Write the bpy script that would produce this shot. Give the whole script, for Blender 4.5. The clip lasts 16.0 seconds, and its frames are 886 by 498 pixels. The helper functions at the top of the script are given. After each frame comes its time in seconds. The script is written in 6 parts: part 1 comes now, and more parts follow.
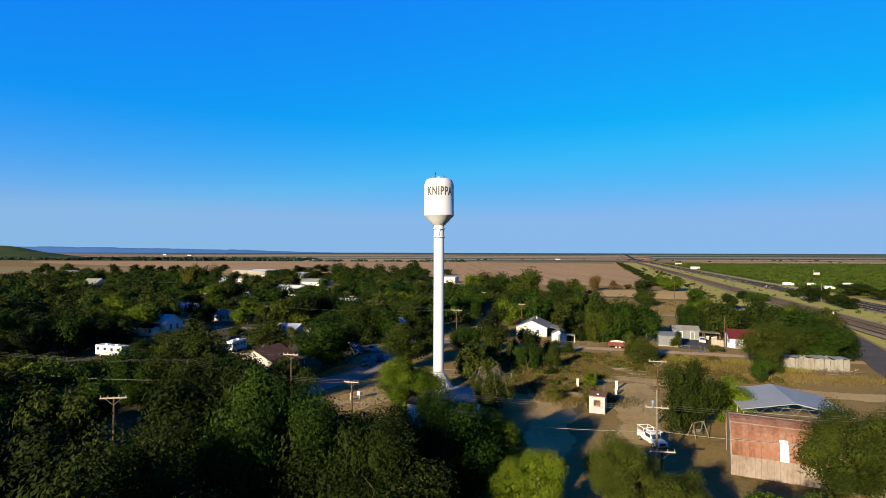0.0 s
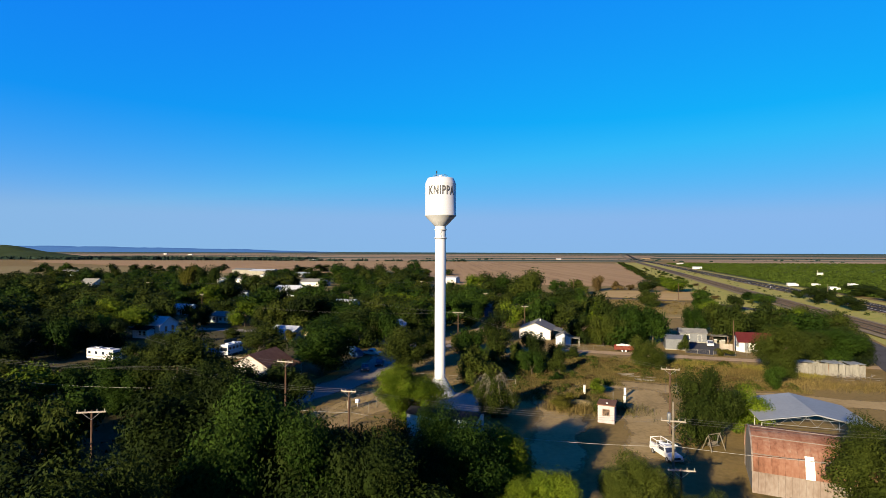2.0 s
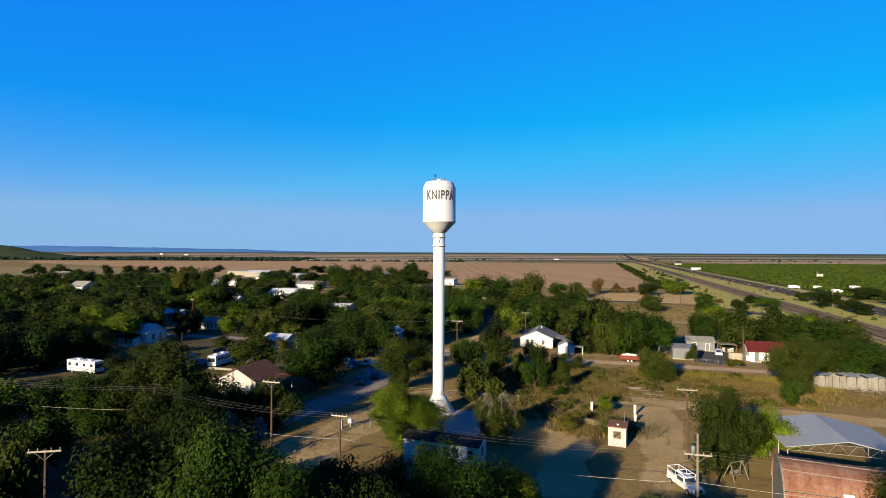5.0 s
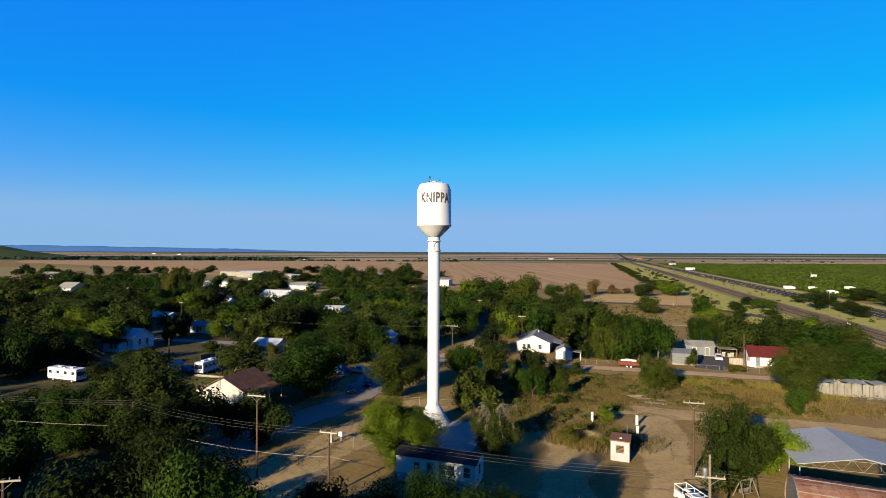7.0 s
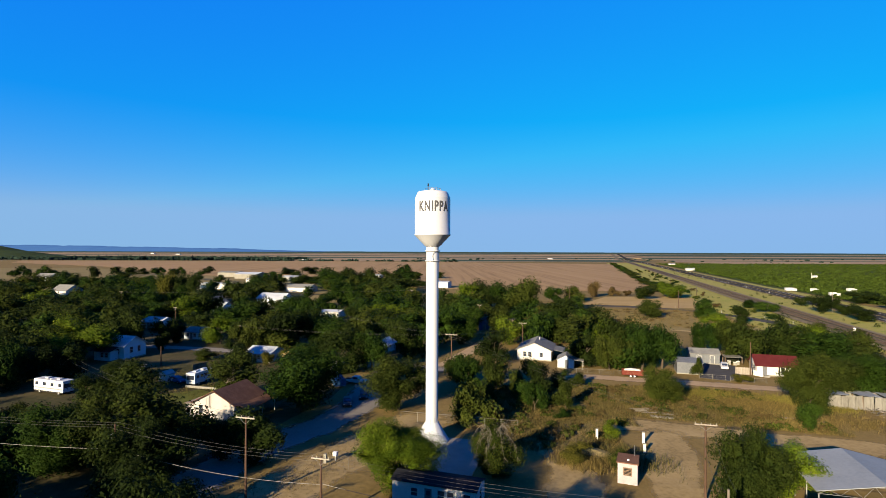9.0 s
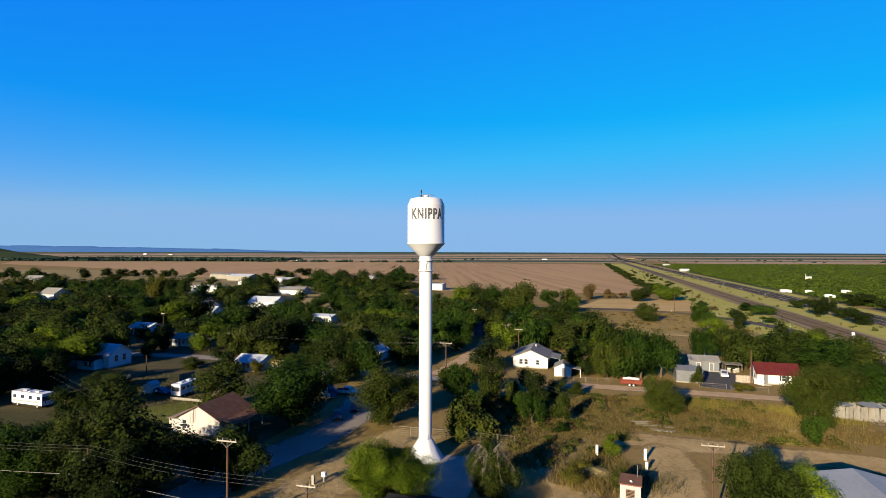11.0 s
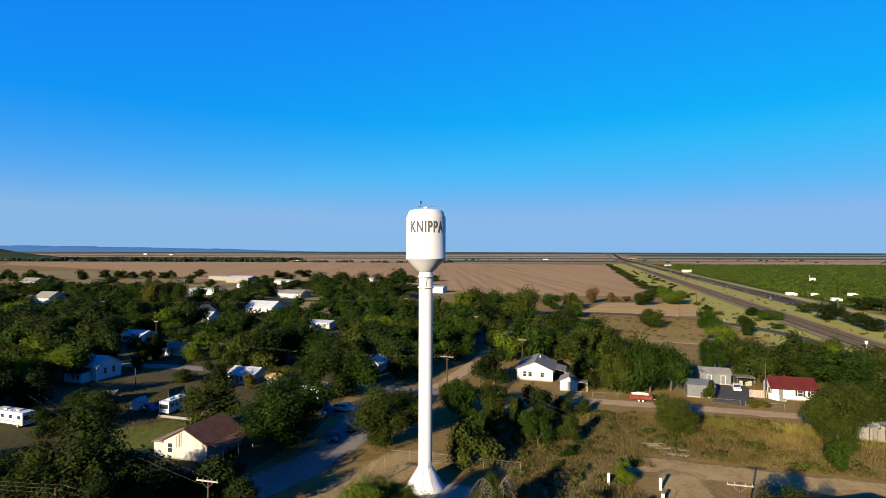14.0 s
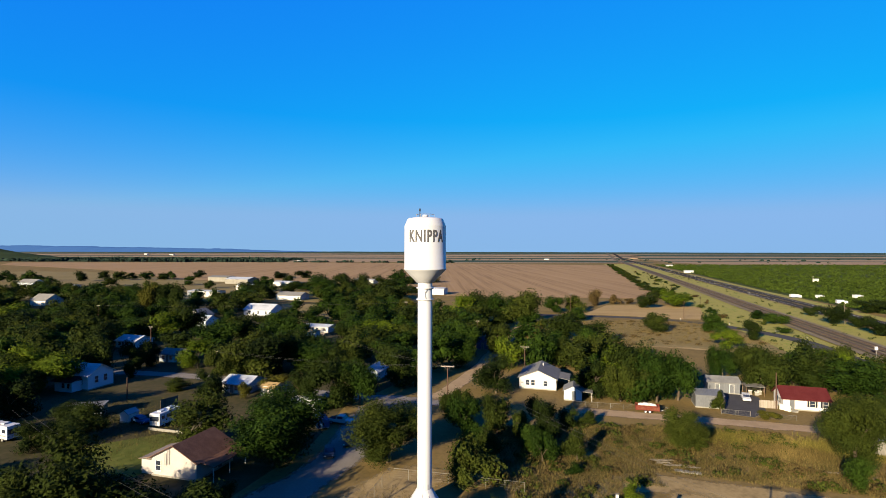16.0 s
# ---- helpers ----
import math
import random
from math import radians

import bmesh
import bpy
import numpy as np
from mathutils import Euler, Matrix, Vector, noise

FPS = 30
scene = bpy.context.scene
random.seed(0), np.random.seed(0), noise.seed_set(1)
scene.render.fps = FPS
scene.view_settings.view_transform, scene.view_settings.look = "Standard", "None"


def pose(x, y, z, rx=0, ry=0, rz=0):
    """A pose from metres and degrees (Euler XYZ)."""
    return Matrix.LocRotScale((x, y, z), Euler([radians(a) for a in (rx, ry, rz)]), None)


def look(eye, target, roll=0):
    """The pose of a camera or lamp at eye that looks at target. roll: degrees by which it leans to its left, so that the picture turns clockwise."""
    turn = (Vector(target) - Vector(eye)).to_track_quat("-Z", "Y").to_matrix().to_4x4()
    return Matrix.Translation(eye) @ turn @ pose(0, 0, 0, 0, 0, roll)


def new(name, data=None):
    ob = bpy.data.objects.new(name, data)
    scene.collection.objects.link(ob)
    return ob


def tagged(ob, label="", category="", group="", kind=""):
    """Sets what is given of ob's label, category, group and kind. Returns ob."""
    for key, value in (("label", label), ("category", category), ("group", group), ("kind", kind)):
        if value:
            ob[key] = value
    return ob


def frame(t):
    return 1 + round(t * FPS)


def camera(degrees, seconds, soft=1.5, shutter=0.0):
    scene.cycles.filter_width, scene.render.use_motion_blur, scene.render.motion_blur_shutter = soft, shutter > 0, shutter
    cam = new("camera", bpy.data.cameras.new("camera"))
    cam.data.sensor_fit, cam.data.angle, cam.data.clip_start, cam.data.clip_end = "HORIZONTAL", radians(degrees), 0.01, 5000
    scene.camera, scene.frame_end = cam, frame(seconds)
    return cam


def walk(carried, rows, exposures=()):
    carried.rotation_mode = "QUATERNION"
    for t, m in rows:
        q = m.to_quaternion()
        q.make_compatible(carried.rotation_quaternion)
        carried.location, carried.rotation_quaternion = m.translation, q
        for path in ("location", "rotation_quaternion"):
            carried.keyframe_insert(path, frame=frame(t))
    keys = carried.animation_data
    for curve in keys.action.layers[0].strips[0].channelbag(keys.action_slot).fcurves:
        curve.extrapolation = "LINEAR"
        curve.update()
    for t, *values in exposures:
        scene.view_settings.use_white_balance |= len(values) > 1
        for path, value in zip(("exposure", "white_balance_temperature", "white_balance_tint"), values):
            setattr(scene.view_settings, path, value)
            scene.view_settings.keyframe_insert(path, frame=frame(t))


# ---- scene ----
cam = camera(80.3, 16.0, soft=0.8)
# seconds, place, then yaw, pitch and lean in degrees
ROWS = [
    (0.0, 0.0, -0.0, 26.2, 0.0, 0.436, -0.169),
    (0.5, -0.08, 0.94, 26.23, 0.014, 0.431, -0.191),
    (1.0, -0.08, 1.91, 26.33, 0.032, 0.42, -0.199),
    (1.5, -0.14, 2.88, 26.4, 0.063, 0.391, -0.209),
    (2.0, -0.19, 3.86, 26.6, 0.072, 0.382, -0.221),
    (2.5, -0.25, 4.86, 26.94, 0.089, 0.393, -0.226),
    (3.0, -0.33, 5.85, 27.25, 0.097, 0.389, -0.226),
    (3.5, -0.36, 6.81, 27.5, 0.128, 0.373, -0.221),
    (4.0, -0.38, 7.76, 27.77, 0.151, 0.375, -0.217),
    (6.5, -0.49, 12.35, 28.76, -0.851, 0.316, -0.258),
    (7.0, -0.5, 13.2, 29.08, -0.793, 0.303, -0.246),
    (7.5, -0.52, 14.04, 29.49, -0.729, 0.277, -0.24),
    (8.0, -0.52, 14.94, 29.99, -0.765, 0.263, -0.238),
    (8.5, -0.49, 15.87, 30.42, -0.977, 0.254, -0.239),
    (9.0, -0.43, 16.68, 30.86, -0.897, 0.246, -0.238),
    (11.5, -0.24, 21.03, 32.68, -1.545, 0.258, -0.189),
    (12.0, -0.25, 21.9, 33.07, -1.496, 0.251, -0.19),
    (12.5, -0.24, 22.76, 33.46, -1.457, 0.247, -0.183),
    (13.0, -0.2, 23.65, 33.83, -1.42, 0.243, -0.179),
    (13.5, -0.22, 24.56, 34.25, -1.408, 0.221, -0.18),
    (14.0, -0.19, 25.46, 34.63, -1.412, 0.207, -0.177),
    (14.5, -0.16, 26.4, 35.03, -1.372, 0.208, -0.172),
    (15.0, -0.06, 27.39, 35.4, -1.335, 0.2, -0.168),
    (15.5, 0.01, 28.34, 35.8, -1.314, 0.189, -0.166),
    (16.0, -0.01, 29.24, 36.11, -1.327, 0.161, -0.161),
]
walk(cam, [(t, pose(x, y, z, 90 + pitch, lean, yaw)) for t, x, y, z, yaw, pitch, lean in ROWS])

# ---------------------------------------------------------------- light
world = bpy.data.worlds.new("world")
scene.world = world
world.use_nodes = True
wn = world.node_tree
wn.nodes.clear()
sky = wn.nodes.new("ShaderNodeTexSky")
sky.sky_type = "NISHITA"
sky.sun_disc = False
sky.sun_elevation = radians(16)
sky.sun_rotation = radians(215)
sky.altitude = 300
sky.air_density = 1.0
sky.dust_density = 0.0
sky.ozone_density = 5.0
split = wn.nodes.new("ShaderNodeSeparateColor")
join = wn.nodes.new("ShaderNodeCombineColor")
bg = wn.nodes.new("ShaderNodeBackground")
bg.inputs["Strength"].default_value = 0.039
wout = wn.nodes.new("ShaderNodeOutputWorld")
wn.links.new(sky.outputs[0], split.inputs[0])


def sky_math(kind, a, b, c=None):
    """One arithmetic node of the sky; numbers or sockets go in."""
    node = wn.nodes.new("ShaderNodeMath")
    node.operation = kind
    for slot, value in zip(node.inputs, (a, b, c)):
        if isinstance(value, (int, float)):
            slot.default_value = value
        elif value is not None:
            wn.links.new(value, slot)
    return node.outputs[0]


# the deep clear blue of a late, dry afternoon: the haze (red against green) grows towards the horizon
red, green, blue = split.outputs[0], split.outputs[1], split.outputs[2]
haze_share = sky_math("DIVIDE", red, green)
warm = sky_math("MULTIPLY", sky_math("SUBTRACT", haze_share, 0.45), 10.5)
wn.links.new(sky_math("MAXIMUM", sky_math("SMOOTH_MIN", warm, 1.5, 0.6), 0.04), join.inputs[0])
wn.links.new(sky_math("MINIMUM", sky_math("MULTIPLY", sky_math("POWER", green, 0.68), 1.10), 2.85), join.inputs[1])
deep = sky_math("MAXIMUM", sky_math("SUBTRACT", 7.0, sky_math("MULTIPLY", haze_share, 5.0)), 4.05)
wn.links.new(sky_math("MULTIPLY", deep, sky_math("POWER", blue, 0.1)), join.inputs[2])
wn.links.new(join.outputs[0], bg.inputs["Color"])
wn.links.new(bg.outputs[0], wout.inputs["Surface"])

sun_data = bpy.data.lights.new("sun", "SUN")
sun_data.energy = 5.0
sun_data.angle = radians(0.53)
sun_data.color = (1.0, 0.82, 0.56)
sun = new("sun", sun_data)
sun.matrix_world = look((-55.0, -78.8, 27.6), (0, 0, 0))
scene.view_settings.exposure = 2.1

# ---------------------------------------------------------------- materials


def shader(name, tones, scale=1.0, rough=0.85, bump=0.0, metal=0.0, fine=8.0, per_object=0.0, per_island=0.0, spec=0.04, stretch=(1, 1, 1), turn=0.0, ragged=False):
    """A surface with two scales of variation between its tones (dark to light)."""
    m = bpy.data.materials.new(name)
    m.use_nodes = True
    nt = m.node_tree
    b = nt.nodes["Principled BSDF"]
    b.inputs["Roughness"].default_value = rough
    b.inputs["Metallic"].default_value = metal
    b.inputs["Specular IOR Level"].default_value = spec
    co = nt.nodes.new("ShaderNodeTexCoord")
    mp = nt.nodes.new("ShaderNodeMapping")
    mp.inputs["Scale"].default_value = stretch
    mp.inputs["Rotation"].default_value = (0, 0, radians(turn))
    nt.links.new(co.outputs["Object"], mp.inputs["Vector"])
    big = nt.nodes.new("ShaderNodeTexNoise")
    big.inputs["Scale"].default_value = scale
    big.inputs["Detail"].default_value = 6
    big.inputs["Roughness"].default_value = 0.6
    small = nt.nodes.new("ShaderNodeTexNoise")
    small.inputs["Scale"].default_value = scale * fine
    small.inputs["Detail"].default_value = 4
    nt.links.new(mp.outputs[0], big.inputs["Vector"])
    nt.links.new(mp.outputs[0], small.inputs["Vector"])
    mix = nt.nodes.new("ShaderNodeMath")
    mix.operation = "MULTIPLY_ADD"
    mix.inputs[1].default_value = 0.4
    nt.links.new(small.outputs["Fac"], mix.inputs[0])
    sc = nt.nodes.new("ShaderNodeMath")
    sc.operation = "MULTIPLY"
    sc.inputs[1].default_value = 0.6
    nt.links.new(big.outputs["Fac"], sc.inputs[0])
    nt.links.new(sc.outputs[0], mix.inputs[2])
    fac = mix.outputs[0]
    for amount, node, out in ((per_object, "ShaderNodeObjectInfo", "Random"), (per_island, "ShaderNodeNewGeometry", "Random Per Island")):
        if amount:
            info = nt.nodes.new(node)
            sub = nt.nodes.new("ShaderNodeMath")
            sub.operation = "MULTIPLY_ADD"
            sub.inputs[1].default_value = amount
            sub.inputs[2].default_value = -amount / 2
            nt.links.new(info.outputs[out], sub.inputs[0])
            add = nt.nodes.new("ShaderNodeMath")
            nt.links.new(fac, add.inputs[0])
            nt.links.new(sub.outputs[0], add.inputs[1])
            fac = add.outputs[0]
    ramp = nt.nodes.new("ShaderNodeValToRGB")
    while len(ramp.color_ramp.elements) < len(tones):
        ramp.color_ramp.elements.new(0.5)
    for n, tone in enumerate(tones):
        e = ramp.color_ramp.elements[n]
        e.position = 0.3 + 0.4 * n / max(1, len(tones) - 1)
        e.color = (*tone, 1)
    nt.links.new(fac, ramp.inputs[0])
    nt.links.new(ramp.outputs[0], b.inputs["Base Color"])
    if ragged:
        # worn, uneven borders where the bare earth meets the grass
        at = nt.nodes.new("ShaderNodeAttribute")
        at.attribute_name = "edge"
        rag = nt.nodes.new("ShaderNodeTexNoise")
        rag.inputs["Scale"].default_value = 0.35
        rag.inputs["Detail"].default_value = 7
        rag.inputs["Roughness"].default_value = 0.7
        nt.links.new(co.outputs["Object"], rag.inputs["Vector"])
        m1 = nt.nodes.new("ShaderNodeMath")
        m1.operation = "MULTIPLY_ADD"
        m1.inputs[1].default_value = 3.2
        m1.inputs[2].default_value = -2.1
        nt.links.new(rag.outputs["Fac"], m1.inputs[0])
        m2 = nt.nodes.new("ShaderNodeMath")
        m2.operation = "MULTIPLY_ADD"
        m2.inputs[1].default_value = 2.4
        m2.use_clamp = True
        nt.links.new(at.outputs["Fac"], m2.inputs[0])
        nt.links.new(m1.outputs[0], m2.inputs[2])
        nt.links.new(m2.outputs[0], b.inputs["Alpha"])
    if bump:
        bp = nt.nodes.new("ShaderNodeBump")
        bp.inputs["Strength"].default_value = 0.6
        bp.inputs["Distance"].default_value = bump
        nt.links.new(fac, bp.inputs["Height"])
        nt.links.new(bp.outputs[0], b.inputs["Normal"])
    return m


M = {
    "dry_ground": shader("dry_ground", [(0.0519, 0.0419, 0.0149), (0.0871, 0.0629, 0.0234), (0.1174, 0.0828, 0.0318), (0.0685, 0.0608, 0.0171)], 0.09, 0.95, 0.15, fine=14),
    "lane_dirt": shader("lane_dirt", [(0.0828, 0.0609, 0.0275), (0.1725, 0.1253, 0.0572), (0.2185, 0.1644, 0.0803)], 0.12, 0.95, 0.05, fine=12, ragged=True),
    "gravel_road": shader("gravel_road", [(0.1369, 0.0994, 0.0580), (0.1895, 0.1369, 0.0796), (0.2264, 0.1673, 0.1030)], 0.3, 0.95, 0.03, fine=10, ragged=True),
    "street": shader("street", [(0.0832, 0.0754, 0.0648), (0.1144, 0.1040, 0.0905), (0.1456, 0.1287, 0.1080)], 0.15, 0.9, 0.02, fine=18, ragged=True),
    "asphalt": shader("asphalt", [(0.0179, 0.0179, 0.0192), (0.0257, 0.0257, 0.0268), (0.0351, 0.0343, 0.0332)], 0.2, 1.0, 0.01, fine=15, spec=0.0),
    "asphalt_grey": shader("asphalt_grey", [(0.0328, 0.0328, 0.0337), (0.0421, 0.0421, 0.0431), (0.0515, 0.0515, 0.0524)], 0.2, 1.0, 0.01, fine=15, spec=0.0),
    "ploughed": shader("ploughed", [(0.1012, 0.0650, 0.0324), (0.1725, 0.1131, 0.0572), (0.2070, 0.1389, 0.0724)], 0.02, 0.95, 0.0, fine=5, stretch=(5, 0.08, 1), turn=17),
    "straw": shader("straw", [(0.1250, 0.0860, 0.0380), (0.1950, 0.1370, 0.0590), (0.2350, 0.1680, 0.0770)], 0.09, 0.95, fine=10, stretch=(0.25, 2.5, 1), turn=-17),
    "verge": shader("verge", [(0.0660, 0.0828, 0.0132), (0.1155, 0.1230, 0.0248), (0.1815, 0.1568, 0.0454), (0.1320, 0.1404, 0.0264), (0.0880, 0.1054, 0.0165)], 0.11, 0.95, 0.05, fine=9),
    "meadow": shader("meadow", [(0.0774, 0.0639, 0.0254), (0.1187, 0.0927, 0.0403), (0.1445, 0.1111, 0.0530)], 0.03, 0.95, 0.05, fine=12),
    # greener yard ground, its tones also darkened for the trees' shade
    "shaded_yard_soil": shader("shaded_yard_soil", [(0.0161, 0.0187, 0.0072), (0.0281, 0.0272, 0.0117), (0.0442, 0.0365, 0.0180), (0.0595, 0.0459, 0.0252)], 0.07, 0.95, 0.1, fine=12),
    "lawn": shader("lawn", [(0.0352, 0.0484, 0.0076), (0.0626, 0.0690, 0.0139), (0.0935, 0.0816, 0.0229)], 0.08, 0.95, 0.05, fine=10),
    "brush_floor": shader("brush_floor", [(0.0170, 0.0270, 0.0042), (0.0240, 0.0340, 0.0060), (0.0340, 0.0400, 0.0095)], 0.03, 0.95, fine=12),
    # crop green lightened and blued to carry the haze of distance
    "hazed_green": shader("hazed_green", [(0.0160, 0.0290, 0.0200), (0.0230, 0.0380, 0.0250), (0.0330, 0.0460, 0.0300)], 0.01, 0.95, fine=10),
    "far_tan": shader("far_tan", [(0.1182, 0.0834, 0.0524), (0.1612, 0.1144, 0.0699), (0.1933, 0.1413, 0.0873)], 0.006, 0.95, fine=8),
    "track_side": shader("track_side", [(0.0700, 0.0600, 0.0380), (0.1150, 0.0930, 0.0580), (0.1500, 0.1220, 0.0760)], 0.15, 0.95, 0.04, fine=12),
    "ballast": shader("ballast", [(0.0384, 0.0323, 0.0264), (0.0618, 0.0502, 0.0405), (0.0843, 0.0682, 0.0515)], 0.6, 0.95, 0.05, fine=10),
    "rail_steel": shader("rail_steel", [(0.0320, 0.0226, 0.0192), (0.0515, 0.0351, 0.0288)], 1.0, 0.7, metal=0.0, spec=0.1),
    "concrete": shader("concrete", [(0.1076, 0.1037, 0.0890), (0.1435, 0.1373, 0.1170), (0.1654, 0.1576, 0.1351)], 0.5, 0.9, 0.01, fine=12),
    "tank_paint": shader("tank_paint", [(0.2572, 0.2651, 0.2785), (0.2669, 0.2753, 0.2898), (0.2733, 0.2821, 0.2974)], 0.4, 0.42, spec=0.5, fine=6, stretch=(1, 1, 0.3)),
    "lettering": shader("lettering", [(0.0369, 0.0377, 0.0409), (0.0516, 0.0528, 0.0560)], 2.0, 0.6),
    "grey_steel": shader("grey_steel", [(0.1794, 0.1794, 0.1791), (0.2301, 0.2301, 0.2303)], 2.0, 0.5, metal=0.7),
    "white_paint": shader("white_paint", [(0.2784, 0.2701, 0.2497), (0.3195, 0.3112, 0.2906), (0.3359, 0.3277, 0.3111)], 0.8, 0.7, fine=10),
    "cream_paint": shader("cream_paint", [(0.1933, 0.1763, 0.1630), (0.2321, 0.2172, 0.2038), (0.2517, 0.2379, 0.2281)], 0.7, 0.75, fine=10),
    "pink_plaster": shader("pink_plaster", [(0.1787, 0.1474, 0.1477), (0.2144, 0.1841, 0.1899), (0.2336, 0.2073, 0.2194)], 1.2, 0.85, 0.01, fine=8),
    # pale wall paint tinted with the blue of open shade
    "shade_blue_paint": shader("shade_blue_paint", [(0.2389, 0.2773, 0.3157), (0.2965, 0.3302, 0.3635), (0.3350, 0.3638, 0.3923)], 0.7, 0.7, fine=10),
    "grey_metal": shader("grey_metal", [(0.0602, 0.0646, 0.0713), (0.0843, 0.0897, 0.0972), (0.1039, 0.1101, 0.1189)], 0.5, 0.5, metal=0.35, fine=8, stretch=(1, 1, 0.4)),
    "white_metal": shader("white_metal", [(0.1200, 0.1310, 0.1370), (0.1450, 0.1570, 0.1630), (0.1640, 0.1770, 0.1820)], 0.3, 0.5, metal=0.15, fine=8),
    "pale_roof": shader("pale_roof", [(0.1800, 0.1950, 0.2050), (0.2400, 0.2550, 0.2650), (0.2900, 0.3050, 0.3150)], 0.3, 0.5, metal=0.1, fine=8),
    "hill_green": shader("hill_green", [(0.0110, 0.0190, 0.0070), (0.0190, 0.0290, 0.0090), (0.0290, 0.0380, 0.0120)], 0.02, 0.95, fine=10),
    "yellow_grass": shader("yellow_grass", [(0.0420, 0.0400, 0.0080), (0.0680, 0.0600, 0.0130), (0.0980, 0.0800, 0.0200)], 0.3, 0.95, per_island=0.5),
    "shingle_grey": shader("shingle_grey", [(0.0718, 0.0718, 0.0692), (0.1006, 0.1006, 0.0955), (0.1295, 0.1295, 0.1186)], 0.8, 0.9, 0.02, fine=10),
    "shingle_brown": shader("shingle_brown", [(0.0546, 0.0289, 0.0192), (0.0835, 0.0445, 0.0288), (0.1154, 0.0640, 0.0416)], 0.8, 0.9, 0.02, fine=10),
    "shingle_dark": shader("shingle_dark", [(0.0059, 0.0068, 0.0096), (0.0096, 0.0106, 0.0144), (0.0134, 0.0143, 0.0192)], 0.8, 0.8, 0.02, fine=10),
    "red_metal": shader("red_metal", [(0.0316, 0.0063, 0.0064), (0.0474, 0.0091, 0.0087), (0.0569, 0.0140, 0.0134)], 0.5, 0.6, metal=0.1, fine=8),
    "rust": shader("rust", [(0.0555, 0.0270, 0.0173), (0.0914, 0.0424, 0.0275), (0.1176, 0.0638, 0.0447), (0.1307, 0.0990, 0.0759)], 0.35, 0.85, 0.01, metal=0.0, fine=10, stretch=(1, 1, 0.5), per_object=0.12),
    "faded_tin": shader("faded_tin", [(0.0791, 0.0571, 0.0446), (0.1216, 0.0995, 0.0862), (0.1531, 0.1372, 0.1244)], 0.4, 0.7, 0.01, metal=0.2, fine=10, stretch=(1, 1, 0.4)),
    "old_tin": shader("old_tin", [(0.0807, 0.0754, 0.0643), (0.1211, 0.1158, 0.1013), (0.1562, 0.1504, 0.1310)], 0.5, 0.6, 0.01, metal=0.3, fine=8, stretch=(1, 1, 0.3)),
    "pole_wood": shader("pole_wood", [(0.0295, 0.0180, 0.0134), (0.0458, 0.0286, 0.0201), (0.0590, 0.0398, 0.0286)], 1.5, 0.9, 0.01, stretch=(1, 1, 0.1)),
    "pale_wood": shader("pale_wood", [(0.1170, 0.1014, 0.0819), (0.1638, 0.1443, 0.1209), (0.1950, 0.1755, 0.1482)], 1.2, 0.9, 0.01, per_object=0.3, stretch=(1, 1, 0.2)),
    "brown_wood": shader("brown_wood", [(0.0718, 0.0462, 0.0307), (0.1123, 0.0767, 0.0512), (0.1435, 0.1023, 0.0716)], 1.2, 0.9, 0.01, per_object=0.3),
    "bark": shader("bark", [(0.0265, 0.0203, 0.0134), (0.0491, 0.0374, 0.0268), (0.0718, 0.0585, 0.0425)], 3.0, 0.95, 0.03, stretch=(1, 1, 0.3)),
    "dead_wood": shader("dead_wood", [(0.0566, 0.0482, 0.0383), (0.0805, 0.0707, 0.0564), (0.1006, 0.0908, 0.0746)], 3.0, 0.9, 0.01),
    "window_glass": shader("window_glass", [(0.0117, 0.0156, 0.0234), (0.0195, 0.0234, 0.0351)], 1.0, 0.08, spec=0.6),
    "dark_inside": shader("dark_inside", [(0.0094, 0.0086, 0.0078), (0.0172, 0.0156, 0.0140)], 1.0, 0.95),
    "rubber": shader("rubber", [(0.0117, 0.0117, 0.0117), (0.0234, 0.0234, 0.0234)], 3.0, 0.85),
    "car_white": shader("car_white", [(0.2819, 0.2858, 0.2897), (0.3054, 0.3093, 0.3132)], 0.5, 0.4, spec=0.3),
    "car_dark": shader("car_dark", [(0.0082, 0.0109, 0.0191), (0.0164, 0.0191, 0.0273)], 0.5, 0.45, spec=0.2),
    "trailer_red": shader("trailer_red", [(0.0544, 0.0118, 0.0082), (0.0788, 0.0186, 0.0128), (0.0917, 0.0304, 0.0210)], 0.7, 0.7),
    "tarp_blue": shader("tarp_blue", [(0.0160, 0.0449, 0.0959), (0.0257, 0.0640, 0.1279)], 1.0, 0.6),
    "wire": shader("wire", [(0.0468, 0.0452, 0.0439), (0.0624, 0.0616, 0.0580)], 1.0, 0.6, metal=0.3),
    "cable": shader("cable", [(0.1342, 0.1295, 0.1209), (0.1615, 0.1560, 0.1451)], 1.0, 0.6),
    "sign_white": shader("sign_white", [(0.3915, 0.3915, 0.3811), (0.4280, 0.4280, 0.4176)], 2.0, 0.6),
    "sign_green": shader("sign_green", [(0.0063, 0.0640, 0.0320), (0.0097, 0.0830, 0.0415)], 2.0, 0.5),
    "line_white": shader("line_white", [(0.5220, 0.5220, 0.5046), (0.6264, 0.6264, 0.6090)], 1.0, 0.8),
    "line_yellow": shader("line_yellow", [(0.3510, 0.2574, 0.0468), (0.4524, 0.3354, 0.0702)], 1.0, 0.8),
    "straw_stalk": shader("straw_stalk", [(0.0351, 0.0281, 0.0086), (0.0608, 0.0452, 0.0144), (0.0936, 0.0686, 0.0250)], 0.3, 0.95, per_island=0.5),
